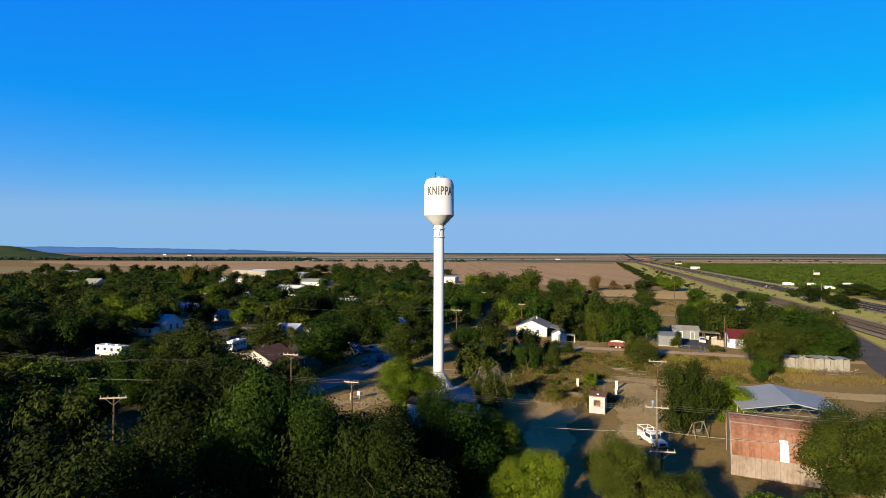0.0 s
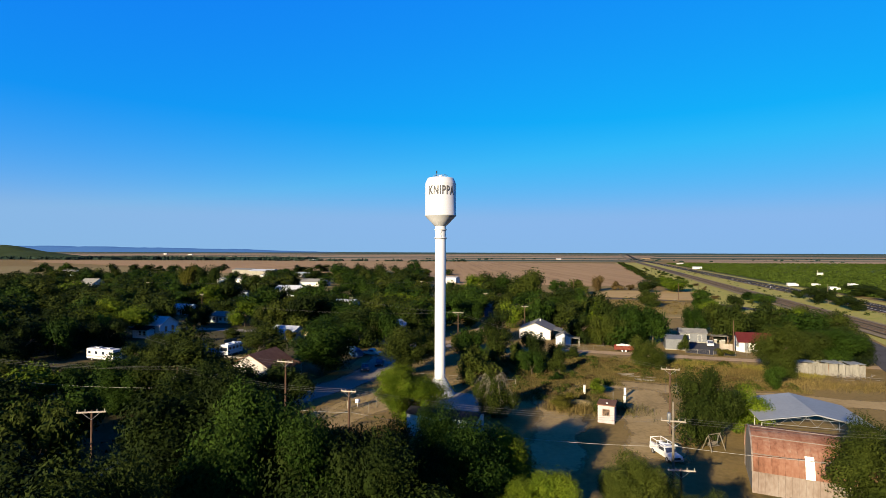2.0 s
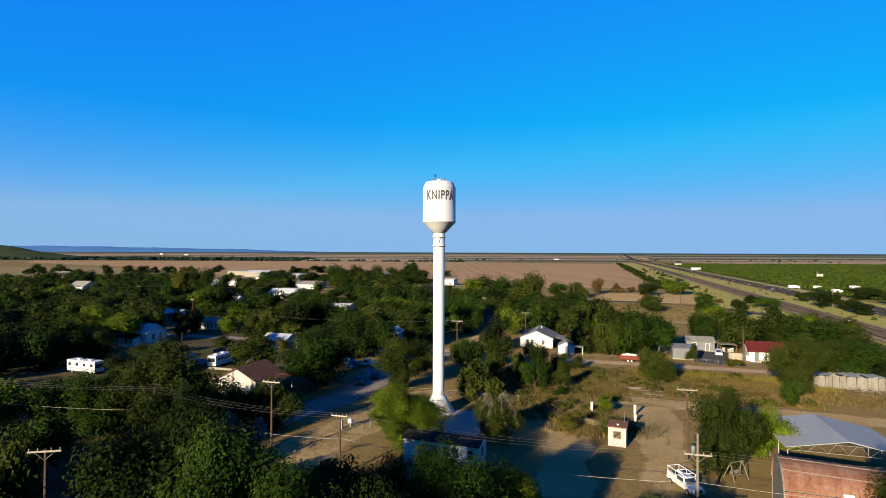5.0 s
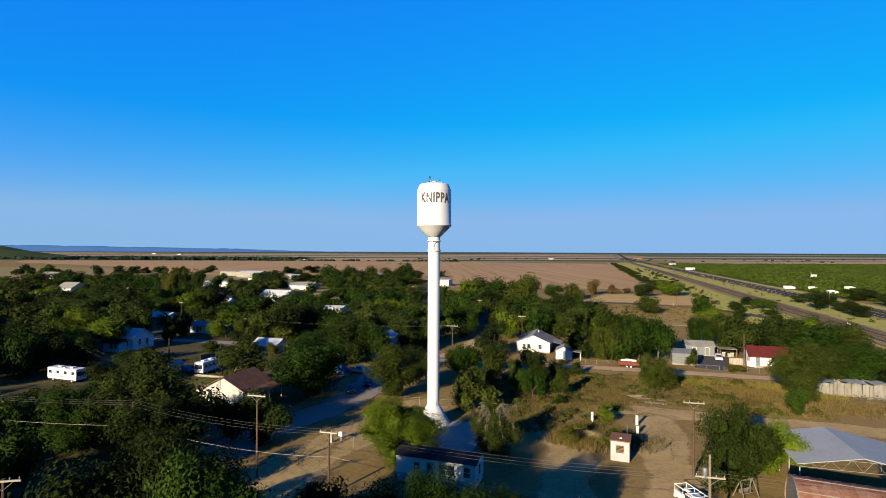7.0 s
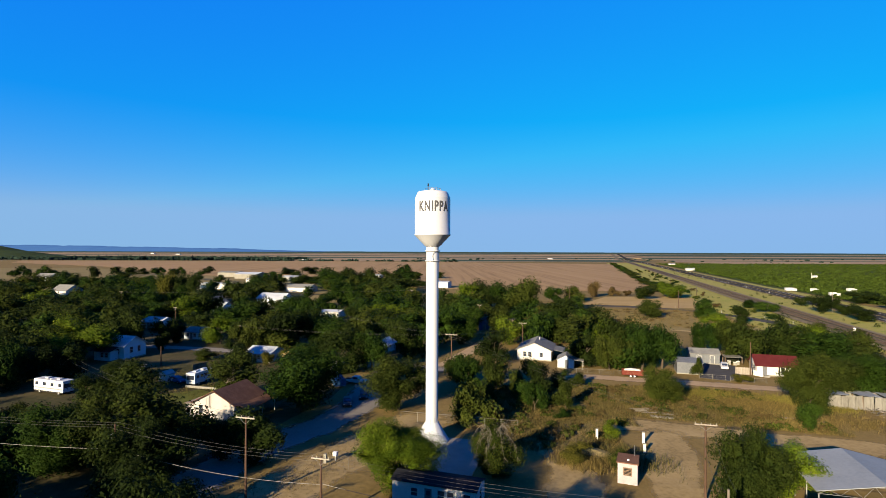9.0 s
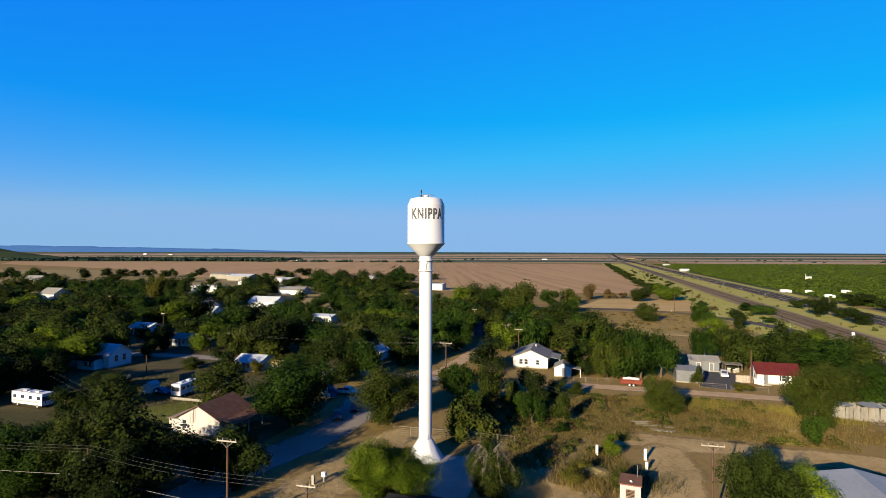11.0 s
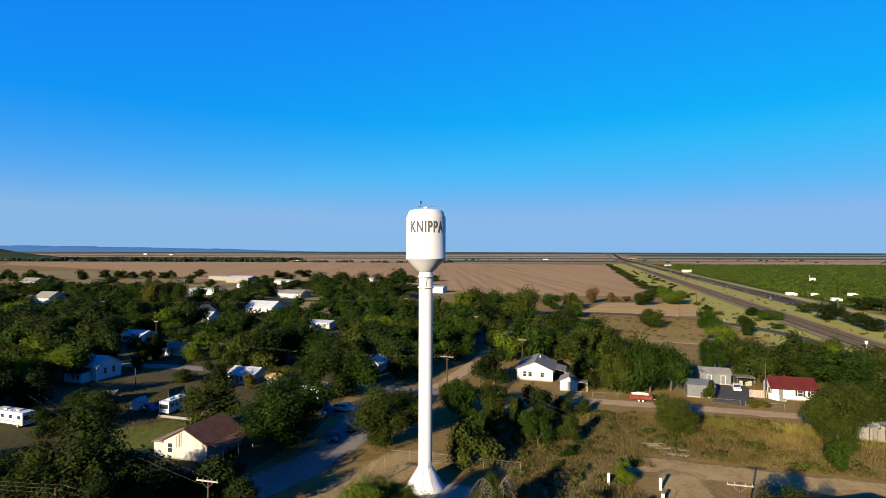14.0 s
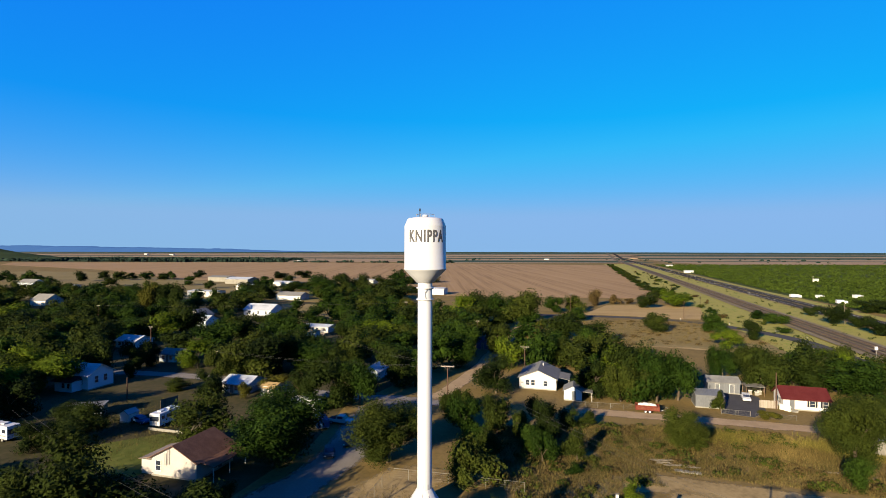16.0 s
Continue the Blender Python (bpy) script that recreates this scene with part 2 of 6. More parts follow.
    "weed": shader("weed", [(0.0226, 0.0234, 0.0064), (0.0398, 0.0359, 0.0108), (0.0640, 0.0515, 0.0179)], 0.3, 0.95, per_island=0.5),
}
LEAF = {
    "green": shader("leaf_green", [(0.0026, 0.0075, 0.0008), (0.0078, 0.0166, 0.0016), (0.0168, 0.0308, 0.0032)], 0.8, 0.75, per_object=0.25, per_island=0.16, spec=0.03),
    "bright": shader("leaf_bright", [(0.0079, 0.0164, 0.0009), (0.0289, 0.0453, 0.0026), (0.0656, 0.0830, 0.0062)], 0.8, 0.75, per_object=0.1, per_island=0.16, spec=0.03),
    "olive": shader("leaf_olive", [(0.0063, 0.0104, 0.0015), (0.0140, 0.0195, 0.0027), (0.0275, 0.0340, 0.0048)], 0.8, 0.8, per_object=0.2, per_island=0.16, spec=0.03),
    "mesquite": shader("leaf_mesquite", [(0.0110, 0.0190, 0.0024), (0.0170, 0.0275, 0.0036), (0.0260, 0.0390, 0.0055)], 0.03, 0.85, per_island=0.25, spec=0.03),
    "dark": shader("leaf_dark", [(0.0029, 0.0053, 0.0011), (0.0065, 0.0113, 0.0015), (0.0129, 0.0183, 0.0027)], 0.8, 0.75, per_object=0.2, per_island=0.16, spec=0.03),
    # leaf tones for the far tree lines, blue distance haze mixed in
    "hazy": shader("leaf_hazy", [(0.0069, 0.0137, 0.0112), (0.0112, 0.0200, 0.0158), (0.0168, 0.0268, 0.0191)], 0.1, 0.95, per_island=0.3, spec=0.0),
    "yellow": shader("leaf_yellow", [(0.0186, 0.0199, 0.0026), (0.0312, 0.0309, 0.0043), (0.0427, 0.0397, 0.0064)], 0.8, 0.8, per_object=0.2, per_island=0.16, spec=0.03),
    "brown": shader("leaf_brown", [(0.0218, 0.0148, 0.0050), (0.0359, 0.0250, 0.0092), (0.0530, 0.0374, 0.0142)], 0.8, 0.85, per_object=0.2, per_island=0.16, spec=0.03),
}

# ---------------------------------------------------------------- small builders
GRID = -17.0  # the town's streets run along this bearing


def mesh_of(name, bm, material):
    me = bpy.data.meshes.new(name)
    bm.normal_update()
    bm.to_mesh(me)
    bm.free()
    me.materials.append(material)
    return me


def part(name, bm, material, parent, label=""):
    """One bmesh as one mesh object under a thing or a part."""
    ob = new(name, mesh_of(name, bm, material) if isinstance(bm, bmesh.types.BMesh) else bm)
    ob.parent = parent
    return tagged(ob, label)


def thing(name, x, y, rz, label, category, group="", z=0.0, kind=""):
    ob = new(name)
    ob.matrix_world = pose(x, y, z, 0, 0, rz)
    return tagged(ob, label, category, group, kind)


def box(bm, x0, x1, y0, y1, z0, z1, bevel=0.0):
    r = bmesh.ops.create_cube(bm, size=1.0, matrix=Matrix.LocRotScale(((x0 + x1) / 2, (y0 + y1) / 2, (z0 + z1) / 2), None, (x1 - x0, y1 - y0, z1 - z0)))
    if bevel:
        es = {e for v in r["verts"] for e in v.link_edges}
        bmesh.ops.bevel(bm, geom=list(es), offset=bevel, segments=2, affect="EDGES", profile=0.7)
    return bm


def boxes(*dims, bevel=0.0):
    bm = bmesh.new()
    for d in dims:
        box(bm, *d, bevel=bevel)
    return bm


def rod(bm, a, b, r0, r1=None, sides=8):
    """A tapered round bar from a to b."""
    a, b = Vector(a), Vector(b)
    d = b - a
    m = Matrix.Translation((a + b) / 2) @ d.to_track_quat("Z", "Y").to_matrix().to_4x4()
    bmesh.ops.create_cone(bm, cap_ends=True, segments=sides, radius1=r0, radius2=r0 if r1 is None else r1, depth=d.length, matrix=m)
    return bm


def rods(*bars, sides=8):
    bm = bmesh.new()
    for a, b, r in bars:
        rod(bm, a, b, r, sides=sides)
    return bm


def lathe(profile, sides=48):
    """A turned solid from (radius, height) pairs, smooth."""
    bm = bmesh.new()
    rings = []
    for r, z in profile:
        rings.append([bm.verts.new((r * math.cos(2 * math.pi * k / sides), r * math.sin(2 * math.pi * k / sides), z)) for k in range(sides)])
    for a, b in zip(rings, rings[1:]):
        for k in range(sides):
            f = bm.faces.new((a[k], a[(k + 1) % sides], b[(k + 1) % sides], b[k]))
            f.smooth = True
    bm.faces.new(rings[-1])
    bm.faces.new(list(reversed(rings[0])))
    return bm


def sheet(points, z=0.0, thick=0.05):
    """A flat slab with the outline given."""
    bm = bmesh.new()
    top = bm.faces.new([bm.verts.new((x, y, z)) for x, y in points])
    if top.normal.z < 0:
        bmesh.ops.reverse_faces(bm, faces=[top])
    ext = bmesh.ops.extrude_face_region(bm, geom=[top])
    for v in ext["geom"]:
        if isinstance(v, bmesh.types.BMVert):
            v.co.z = z - thick
    bmesh.ops.recalc_face_normals(bm, faces=bm.faces)
    return bm


def far_level(y):
    """The plain rises gently towards the horizon."""
    return max(0.0, (y - 2300) * 0.0205)


def ribbon(path, width, z=0.0, step=6.0, wobble=0.0):
    """A road surface along a smooth path."""
    pts = [Vector((x, y, 0)) for x, y in path]
    line = []
    for i in range(len(pts) - 1):
        p0, p1, p2, p3 = pts[max(i - 1, 0)], pts[i], pts[i + 1], pts[min(i + 2, len(pts) - 1)]
        n = max(2, int((p2 - p1).length / step))
        for k in range(n):
            t = k / n
            line.append(0.5 * (2 * p1 + (p2 - p0) * t + (2 * p0 - 5 * p1 + 4 * p2 - p3) * t * t + (3 * p1 - p0 - 3 * p2 + p3) * t ** 3))
    line.append(pts[-1])
    bm = bmesh.new()
    layer = bm.verts.layers.float.new("edge")
    rows = []
    for i, p in enumerate(line):
        d = (line[min(i + 1, len(line) - 1)] - line[max(i - 1, 0)]).normalized()
        side = Vector((d.y, -d.x, 0))
        row = []
        for f, e in ((-0.5, 0.0), (-0.28, 0.75), (0.0, 1.0), (0.28, 0.75), (0.5, 0.0)):
            q = p + side * (f * width + f * wobble * 2 * noise.noise(p * 0.13 + Vector((40 * (f > 0), 7, 0))))
            v = bm.verts.new((q.x, q.y, z + far_level(q.y)))
            v[layer] = e * min(1.0, (i + 0.3) / 2, (len(line) - 1 - i + 0.3) / 2)
            row.append(v)
        rows.append(row)
    for r, q in zip(rows, rows[1:]):
        for k in range(4):
            bm.faces.new((r[k], r[k + 1], q[k + 1], q[k]))
    return bm


def structure(name, bm, material, label, category):
    return tagged(new(name, mesh_of(name, bm, material)), label, category, kind="structure")


def curve_wire(name, points, radius, material, parent):
    """A hanging wire as a thin round curve."""
    cu = bpy.data.curves.new(name, "CURVE")
    cu.dimensions = "3D"
    cu.bevel_depth = radius
    cu.bevel_resolution = 1
    sp = cu.splines.new("POLY")
    sp.points.add(len(points) - 1)
    for p, q in zip(sp.points, points):
        p.co = (*q, 1)
    cu.materials.append(material)
    ob = new(name, cu)
    ob.parent = parent
    return ob


# ---------------------------------------------------------------- the land
bm = bmesh.new()
bmesh.ops.create_circle(bm, cap_ends=True, radius=4900, segments=96)
structure("ground", bm, M["dry_ground"], "dry tan and olive grassland reaching the horizon", "ground")

structure("ploughed_field", sheet([(172, 421), (447, 1336), (60, 1500), (-420, 1600), (-1150, 1500), (-1000, 1272), (-557, 957), (-330, 700), (-120, 560), (10, 450)], 0.12), M["ploughed"], "wide ploughed brown field with faint furrow lines", "field")
structure("straw_lot", sheet([(86, 325), (110, 319), (127, 307), (142, 303), (158, 330), (172, 362), (168, 374), (117, 376)], 0.08), M["straw"], "pale mown straw lot beside the paved road", "lot")
structure("verge", sheet([(160, 175), (205, 175), (285, 430), (600, 1500), (470, 1450), (180, 420), (150, 300), (128, 215)], 0.04), M["verge"], "dry yellow-green grass verge along the railway", "verge")
structure("near_verge", sheet([(108, 112), (175, 100), (212, 175), (165, 215), (152, 205), (140, 180), (124, 148)], 0.03), M["verge"], "yellow-green grass between the frontage road and the railway", "verge")
structure("brush_floor", sheet([(262, 330), (300, 486), (548, 1274), (690, 1405), (1900, 1420), (2100, 900), (900, 300), (420, 180), (300, 240)], 0.06), M["brush_floor"], "green ground below low mesquite brush", "ground")
structure("west_meadow", sheet([(-420, 420), (-250, 425), (-255, 480), (-330, 560), (-520, 560)], 0.05), M["meadow"], "pale green meadow beyond the western houses", "meadow")
structure("centre_meadow", sheet([(-100, 385), (-50, 380), (-45, 300), (-72, 285)], 0.05), M["meadow"], "mown green lot between houses", "meadow")

structure("edge_meadow", sheet([(-470, 470), (-262, 440), (-60, 395), (-30, 430), (-60, 520), (-330, 690), (-560, 900), (-800, 900)], 0.045), M["meadow"], "pale dry meadow between the town and the field", "meadow")
structure("back_meadow", sheet([(62, 232), (92, 226), (128, 212), (140, 250), (128, 284), (70, 302), (40, 300)], 0.026), M["meadow"], "dry tan meadow inside the road's bend", "meadow")
# yard grass and earth, with tree shade put into the ground colour
structure("town_yards", sheet([(-300, 60), (-42, 60), (-30, 104), (-22, 128), (-20, 150), (-10, 170), (4, 250), (-20, 380), (-230, 430), (-420, 420), (-420, 200)], 0.012), M["shaded_yard_soil"], "patchy grass and bare earth of the town's yards, tree shade darkened in", "ground")
structure("yard_lawn", sheet([(-62, 119), (-47, 113.5), (-43, 127), (-52, 134), (-63, 127)], 0.02), M["lawn"], "patchy green lawn behind the gabled house", "lawn")

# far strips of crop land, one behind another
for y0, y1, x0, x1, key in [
    (1640, 1950, -60, 700, "hazed_green"), (1560, 1640, -60, 640, "far_tan"), (1610, 2150, -2700, -470, "hill_green"), (1660, 1950, -470, -80, "far_tan"),
    (1950, 2300, -470, 780, "far_tan"), (2150, 2300, -2700, -470, "far_tan"), (2300, 2420, -2600, 900, "hazed_green"), (2420, 2600, -2800, 1000, "far_tan"), (2600, 2680, -3000, 1050, "hazed_green"), (2680, 2900, -3000, 1100, "far_tan"),
    (2900, 3000, -3300, 1150, "hazed_green"), (3000, 3100, -3300, 3200, "far_tan"), (3100, 3600, -3600, 3400, "hazed_green"),
    (1430, 1800, 760, 2400, "far_tan"), (1800, 1900, 800, 2600, "hazed_green"), (1900, 2300, 850, 2800, "far_tan"), (2300, 2500, 950, 2900, "hazed_green"), (2500, 2700, 1000, 3000, "far_tan"), (2700, 3000, 1100, 3100, "hazed_green"),
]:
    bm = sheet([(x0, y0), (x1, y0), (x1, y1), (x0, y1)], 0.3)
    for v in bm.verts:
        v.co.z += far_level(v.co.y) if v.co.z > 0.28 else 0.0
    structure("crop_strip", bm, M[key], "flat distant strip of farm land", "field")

# roads
structure("street", ribbon([(-40, 62), (-33.5, 84), (-28.5, 97), (-20.5, 110), (-15.5, 122), (-14.5, 136), (-12, 150), (-8, 158)], 10.5, 0.05, 3, 1.2), M["street"], "worn grey street past the water tower, edges crumbled", "street")
structure("street_north", ribbon([(-60, 172), (-30, 163), (-8, 157), (8, 152)], 7.0, 0.045, 5, 0.8), M["street"], "grey cross street between the yards", "street")
structure("lane", ribbon([(-2, 154), (4, 163), (9, 176), (14, 188), (22, 214), (34, 250), (48, 300)], 6.0, 0.055, 5, 1.0), M["gravel_road"], "pale gravel lane running north", "lane")
structure("street_far_west", ribbon([(-160, 203), (-110, 190), (-80, 184), (-58, 178), (-30, 170)], 7.0, 0.04, 5, 0.6), M["street"], "shaded asphalt street by the blue house", "street")
structure("dirt_road", ribbon([(30, 148), (40, 145.5), (52, 142), (64, 138.5), (78, 134), (96, 128.5), (112, 124)], 6.5, 0.05, 3, 0.7), M["gravel_road"], "pale gravel road in front of the sheds", "road")
structure("dirt_track", ribbon([(12, 66), (16, 78), (19, 90), (21, 103), (30, 110), (42, 108), (55, 103), (75, 97), (100, 90)], 9.0, 0.03, 3, 2.5), M["lane_dirt"], "bare tan dirt track through the lot", "track")
structure("dirt_yard", ribbon([(27, 70), (31, 84), (36, 98), (40, 108)], 9.0, 0.036, 3, 2.0), M["lane_dirt"], "bare dirt yard worn by cars", "yard")
structure("tower_yard", ribbon([(-25, 68), (-20, 82), (-15, 94), (-9.5, 104), (-4, 112), (4, 116)], 13.0, 0.025, 3, 2.5), M["lane_dirt"], "sandy verge beside the tower fence", "yard")
structure("frontage_road", ribbon([(92, 100), (104, 123), (118, 147), (130, 172), (142, 205), (149, 236), (147.5, 258), (142, 277), (134, 292), (124, 301), (106, 312), (81, 319), (50, 326), (20, 331)], 7.5, 0.07, 4), M["asphalt_grey"], "grey two-lane frontage road curving west", "road")
structure("dirt_crossing", ribbon([(80, 227), (96, 222), (112, 213), (126, 204)], 5.0, 0.05, 4, 0.5), M["lane_dirt"], "pale dirt side road", "road")

RAIL = Vector((0.293, 0.956, 0))


def along(p, d):
    return (p[0] + RAIL.x * d, p[1] + RAIL.y * d)


rail0 = (161.5, 218)
hwy0 = (200, 218)
structure("highway", ribbon([along(hwy0, -260), along(hwy0, 0), along(hwy0, 150), along(hwy0, 800), along(hwy0, 3200)], 17.0, 0.35, 40), M["asphalt"], "dark asphalt highway running to the horizon", "highway")
structure("highway_shoulder", ribbon([along(hwy0, -260), along(hwy0, 0), along(hwy0, 800), along(hwy0, 3200)], 25.0, 0.28, 40), M["gravel_road"], "pale gravel shoulders of the highway", "shoulder")
for off, key in ((-5.6, "line_white"), (5.6, "line_white"), (-0.2, "line_yellow"), (0.2, "line_yellow")):
    q = (hwy0[0] + off * RAIL.y, hwy0[1] - off * RAIL.x)
    structure("road_line", ribbon([along(q, -260), along(q, 0), along(q, 1500)], 0.18, 0.40, 40), M[key], "thin painted line on the highway", "road line")
structure("railway_bank", ribbon([along(rail0, -260), along(rail0, 0), along(rail0, 800), along(rail0, 3200)], 17.0, 0.4, 40), M["track_side"], "pale dusty shoulder of the railway bank", "railway")
for off in (-3.1, 3.1):
    q = (rail0[0] + off * RAIL.y, rail0[1] - off * RAIL.x)
    structure("railway_bed", ribbon([along(q, -260), along(q, 0), along(q, 800), along(q, 3200)], 4.4, 0.75, 40), M["ballast"], "dark stone ballast bed under one railway track", "railway")


def railway():
    tracks = thing("railway_track", *rail0, 0, "pair of rusty steel rails on dark sleepers", "railway track", "railway tracks")
    for off in (-3.1, 3.1):
        for g in (-0.72, 0.72):
            o = off + g
            q = (o * RAIL.y, -o * RAIL.x)
            bm = bmesh.new()
            a, b = Vector((q[0], q[1], 0.95)) - RAIL * 250, Vector((q[0], q[1], 0.95)) + RAIL * 1600
            m = Matrix.Translation((a + b) / 2) @ (b - a).to_track_quat("Y", "Z").to_matrix().to_4x4()
            bmesh.ops.create_cube(bm, size=1, matrix=m @ Matrix.Diagonal((0.11, (b - a).length, 0.16, 1)))
            part("rail", bm, M["rail_steel"], tracks)
        verts, faces = [], []
        for k in range(-260, 700):
            c = RAIL * (k * 0.65) + Vector((off * RAIL.y, -off * RAIL.x, 0.84))
            s = Vector((RAIL.y, -RAIL.x, 0)) * 1.25
            w = RAIL * 0.12
            i = len(verts)
            for zz in (0, -0.12):
                for p in (c - s - w, c + s - w, c + s + w, c - s + w):
                    verts.append((p.x, p.y, p.z + zz))
            faces += [(i, i + 1, i + 2, i + 3), (i, i + 4, i + 5, i + 1), (i + 1, i + 5, i + 6, i + 2), (i + 2, i + 6, i + 7, i + 3), (i + 3, i + 7, i + 4, i)]
        me = bpy.data.meshes.new("sleeper_bed")
        me.from_pydata(verts, [], faces)
        me.materials.append(M["bark"])
        tagged(part("sleeper_bed", me, None, tracks), kind="stuff")


railway()


# ---------------------------------------------------------------- trees
def leaf_mesh(name, seed, clumps, cards, size, material, flat=0.62, core=0.55, droop=0.0, reach_in=0.30, reach_out=0.76):
    """A crown one unit wide and high, base at 0: many small leaves round twig clumps, the clumps bunched in lobes with dark gaps between."""
    rng = np.random.default_rng(seed)
    lobes = []
    tries = 0
    while len(lobes) < max(7, clumps // 5):
        tries += 1
        p = rng.uniform(-1, 1, 3)
        if reach_in < np.linalg.norm(p) < reach_out and p[2] > -0.85 and all(np.linalg.norm(p - q) > max(0.12, 0.30 - 0.0002 * tries) for q in lobes):
            lobes.append(p)
    cen = np.array([lobes[k % len(lobes)] for k in range(clumps)])
    off = rng.standard_normal((clumps, 3))
    off *= (rng.uniform(0.06, 0.27, clumps) / np.linalg.norm(off, axis=1))[:, None]
    cen = cen + off
    rad = rng.uniform(0.26, 0.42, clumps) * (30 / max(clumps, 12)) ** 0.33
    ico = bmesh.new()
    bmesh.ops.create_icosphere(ico, subdivisions=1, radius=1)
    iv = np.array([v.co[:] for v in ico.verts])
    fi = np.array([[v.index for v in f.verts] for f in ico.faces])
    ico.free()
    vs, fs, n = [], [], 0
    # inner lumps of wood and old leaves that close the crown
    for c, r in zip(cen, rad):
        vs.append(c * 0.74 + iv * r * core * (1 + 0.2 * rng.standard_normal((len(iv), 1))))
        fs.append(fi + n)
        n += len(iv)
    total = clumps * cards
    c, r = np.repeat(cen, cards, axis=0), np.repeat(rad, cards)[:, None]
    d = rng.standard_normal((total, 3))
    d /= np.linalg.norm(d, axis=1)[:, None]
    # leaves sit in sprays: some far out, most close to the clump's skin
    reach = np.where(rng.random((total, 1)) < 0.18, rng.uniform(1.0, 1.38, (total, 1)), rng.uniform(0.62, 1.1, (total, 1)))
    pos = c + d * r * reach
    pos[:, 2] -= droop * rng.random(total)
    nrm = d + 0.5 * rng.standard_normal((total, 3)) + np.array([0, 0, 0.22])
    nrm /= np.linalg.norm(nrm, axis=1)[:, None]
    tan = np.cross(nrm, rng.standard_normal((total, 3)))
    tan /= np.linalg.norm(tan, axis=1)[:, None]
    bit = np.cross(nrm, tan)
    s = size * rng.uniform(0.6, 1.45, (total, 1))
    vs.append(np.stack([pos - tan * s - bit * s * 0.55, pos + tan * s * 0.35 - bit * s * 0.75, pos + tan * s * 0.6 + bit * s], 1).reshape(-1, 3))
    fs.append(np.arange(3 * total).reshape(-1, 3) + n)
    verts = np.concatenate(vs)
    # an uneven dome, narrower at the top
    way = verts / (np.linalg.norm(verts, axis=1)[:, None] + 1e-6)
    bulge = np.ones(len(verts))
    for _ in range(4):
        axis = rng.standard_normal(3)
        bulge += 0.10 * np.sin(way @ (axis * 3.2 / np.linalg.norm(axis)) + rng.uniform(0, 6.28))
    verts *= bulge[:, None]
    verts[:, :2] *= (0.5 * (1 - 0.2 * np.clip(verts[:, 2], 0, 1.1) ** 2))[:, None]
    verts[:, 2] = verts[:, 2] * flat * 0.5
    lo, hi = np.percentile(verts[:, 2], 0.5), np.percentile(verts[:, 2], 98)
    verts[:, 2] = np.maximum((verts[:, 2] - lo) / (hi - lo), 0.0)
    wide = np.percentile(np.abs(verts[:, :2]), 98.5)
    verts[:, :2] *= 0.5 / wide
    return tri_mesh(name, verts, np.concatenate(fs), material)


def tri_mesh(name, verts, tris, material):
    me = bpy.data.meshes.new(name)
    me.vertices.add(len(verts))
    me.vertices.foreach_set("co", np.ascontiguousarray(verts, dtype=np.float32).ravel())
    me.loops.add(3 * len(tris))
    me.loops.foreach_set("vertex_index", np.ascontiguousarray(tris, dtype=np.int32).ravel())
    me.polygons.add(len(tris))
    me.polygons.foreach_set("loop_start", np.arange(0, 3 * len(tris), 3, dtype=np.int32))
    me.update(calc_edges=True)
    me.materials.append(material)
    return me


def trunk_mesh(name, seed, bare=False):
    """A tapered, bent trunk with limbs that reach into the crown; one unit high."""
    rng = random.Random(seed)
    bm = bmesh.new()
    forks = rng.choice((2, 3))
    p = Vector((0, 0, -0.02))
    q = Vector((rng.uniform(-0.04, 0.04), rng.uniform(-0.04, 0.04), 0.26))
    k0 = 0.55 if bare else 1.0
    rod(bm, p, q, 0.035 * k0, 0.026 * k0, 7)
    for k in range(forks):
        a = rng.uniform(0, 6.28) + 6.28 * k / forks
        r = q + Vector((0.14 * math.cos(a), 0.14 * math.sin(a), rng.uniform(0.18, 0.3)))
        rod(bm, q, r, 0.022 * k0, 0.014 * k0, 6)
        for j in range(3 if not bare else 5):
            b = a + rng.uniform(-1, 1)
            s = r + Vector((0.2 * math.cos(b), 0.2 * math.sin(b), rng.uniform(0.1, 0.32)))
            rod(bm, r, s, 0.011 * k0, 0.004 * k0, 5)
            for h in range(4 if bare else 1):
                c = b + rng.uniform(-1.2, 1.2)
                e = s + Vector((0.13 * math.cos(c), 0.13 * math.sin(c), rng.uniform(-0.05, 0.17)))
                rod(bm, s, e, 0.005 * k0, 0.0015 * k0, 4)
                if bare:
                    rod(bm, e, e + Vector((0.06 * math.cos(c + 1), 0.06 * math.sin(c + 1), rng.uniform(-0.1, 0.08))), 0.003, 0.001, 4)
    return mesh_of(name, bm, M["dead_wood"] if bare else M["bark"])


CROWNS, TRUNKS = {}, [trunk_mesh("trunk", 100 + k) for k in range(5)]
BARE = [trunk_mesh("trunk", 200 + k, True) for k in range(2)]
DETAIL = {"close": (110, 780, 0.0150), "near": (72, 400, 0.023), "mid": (36, 170, 0.040), "wood": (24, 78, 0.066), "far": (24, 60, 0.085)}


def crown(tint, detail, k):
    key = (tint, detail, k)
    if key not in CROWNS:
        c, n, s = DETAIL[detail]
        CROWNS[key] = leaf_mesh("crown", 17 * k + len(tint) + c, c, n, s, LEAF[tint], flat=0.8, core=0.46 if detail in ("close", "near") else 0.5)
    return CROWNS[key]


WORDS = {"green": "mid-green leafy tree with a rounded uneven crown", "bright": "bright yellow-green leafy tree, full crown", "olive": "olive-green mesquite tree with feathery crown",
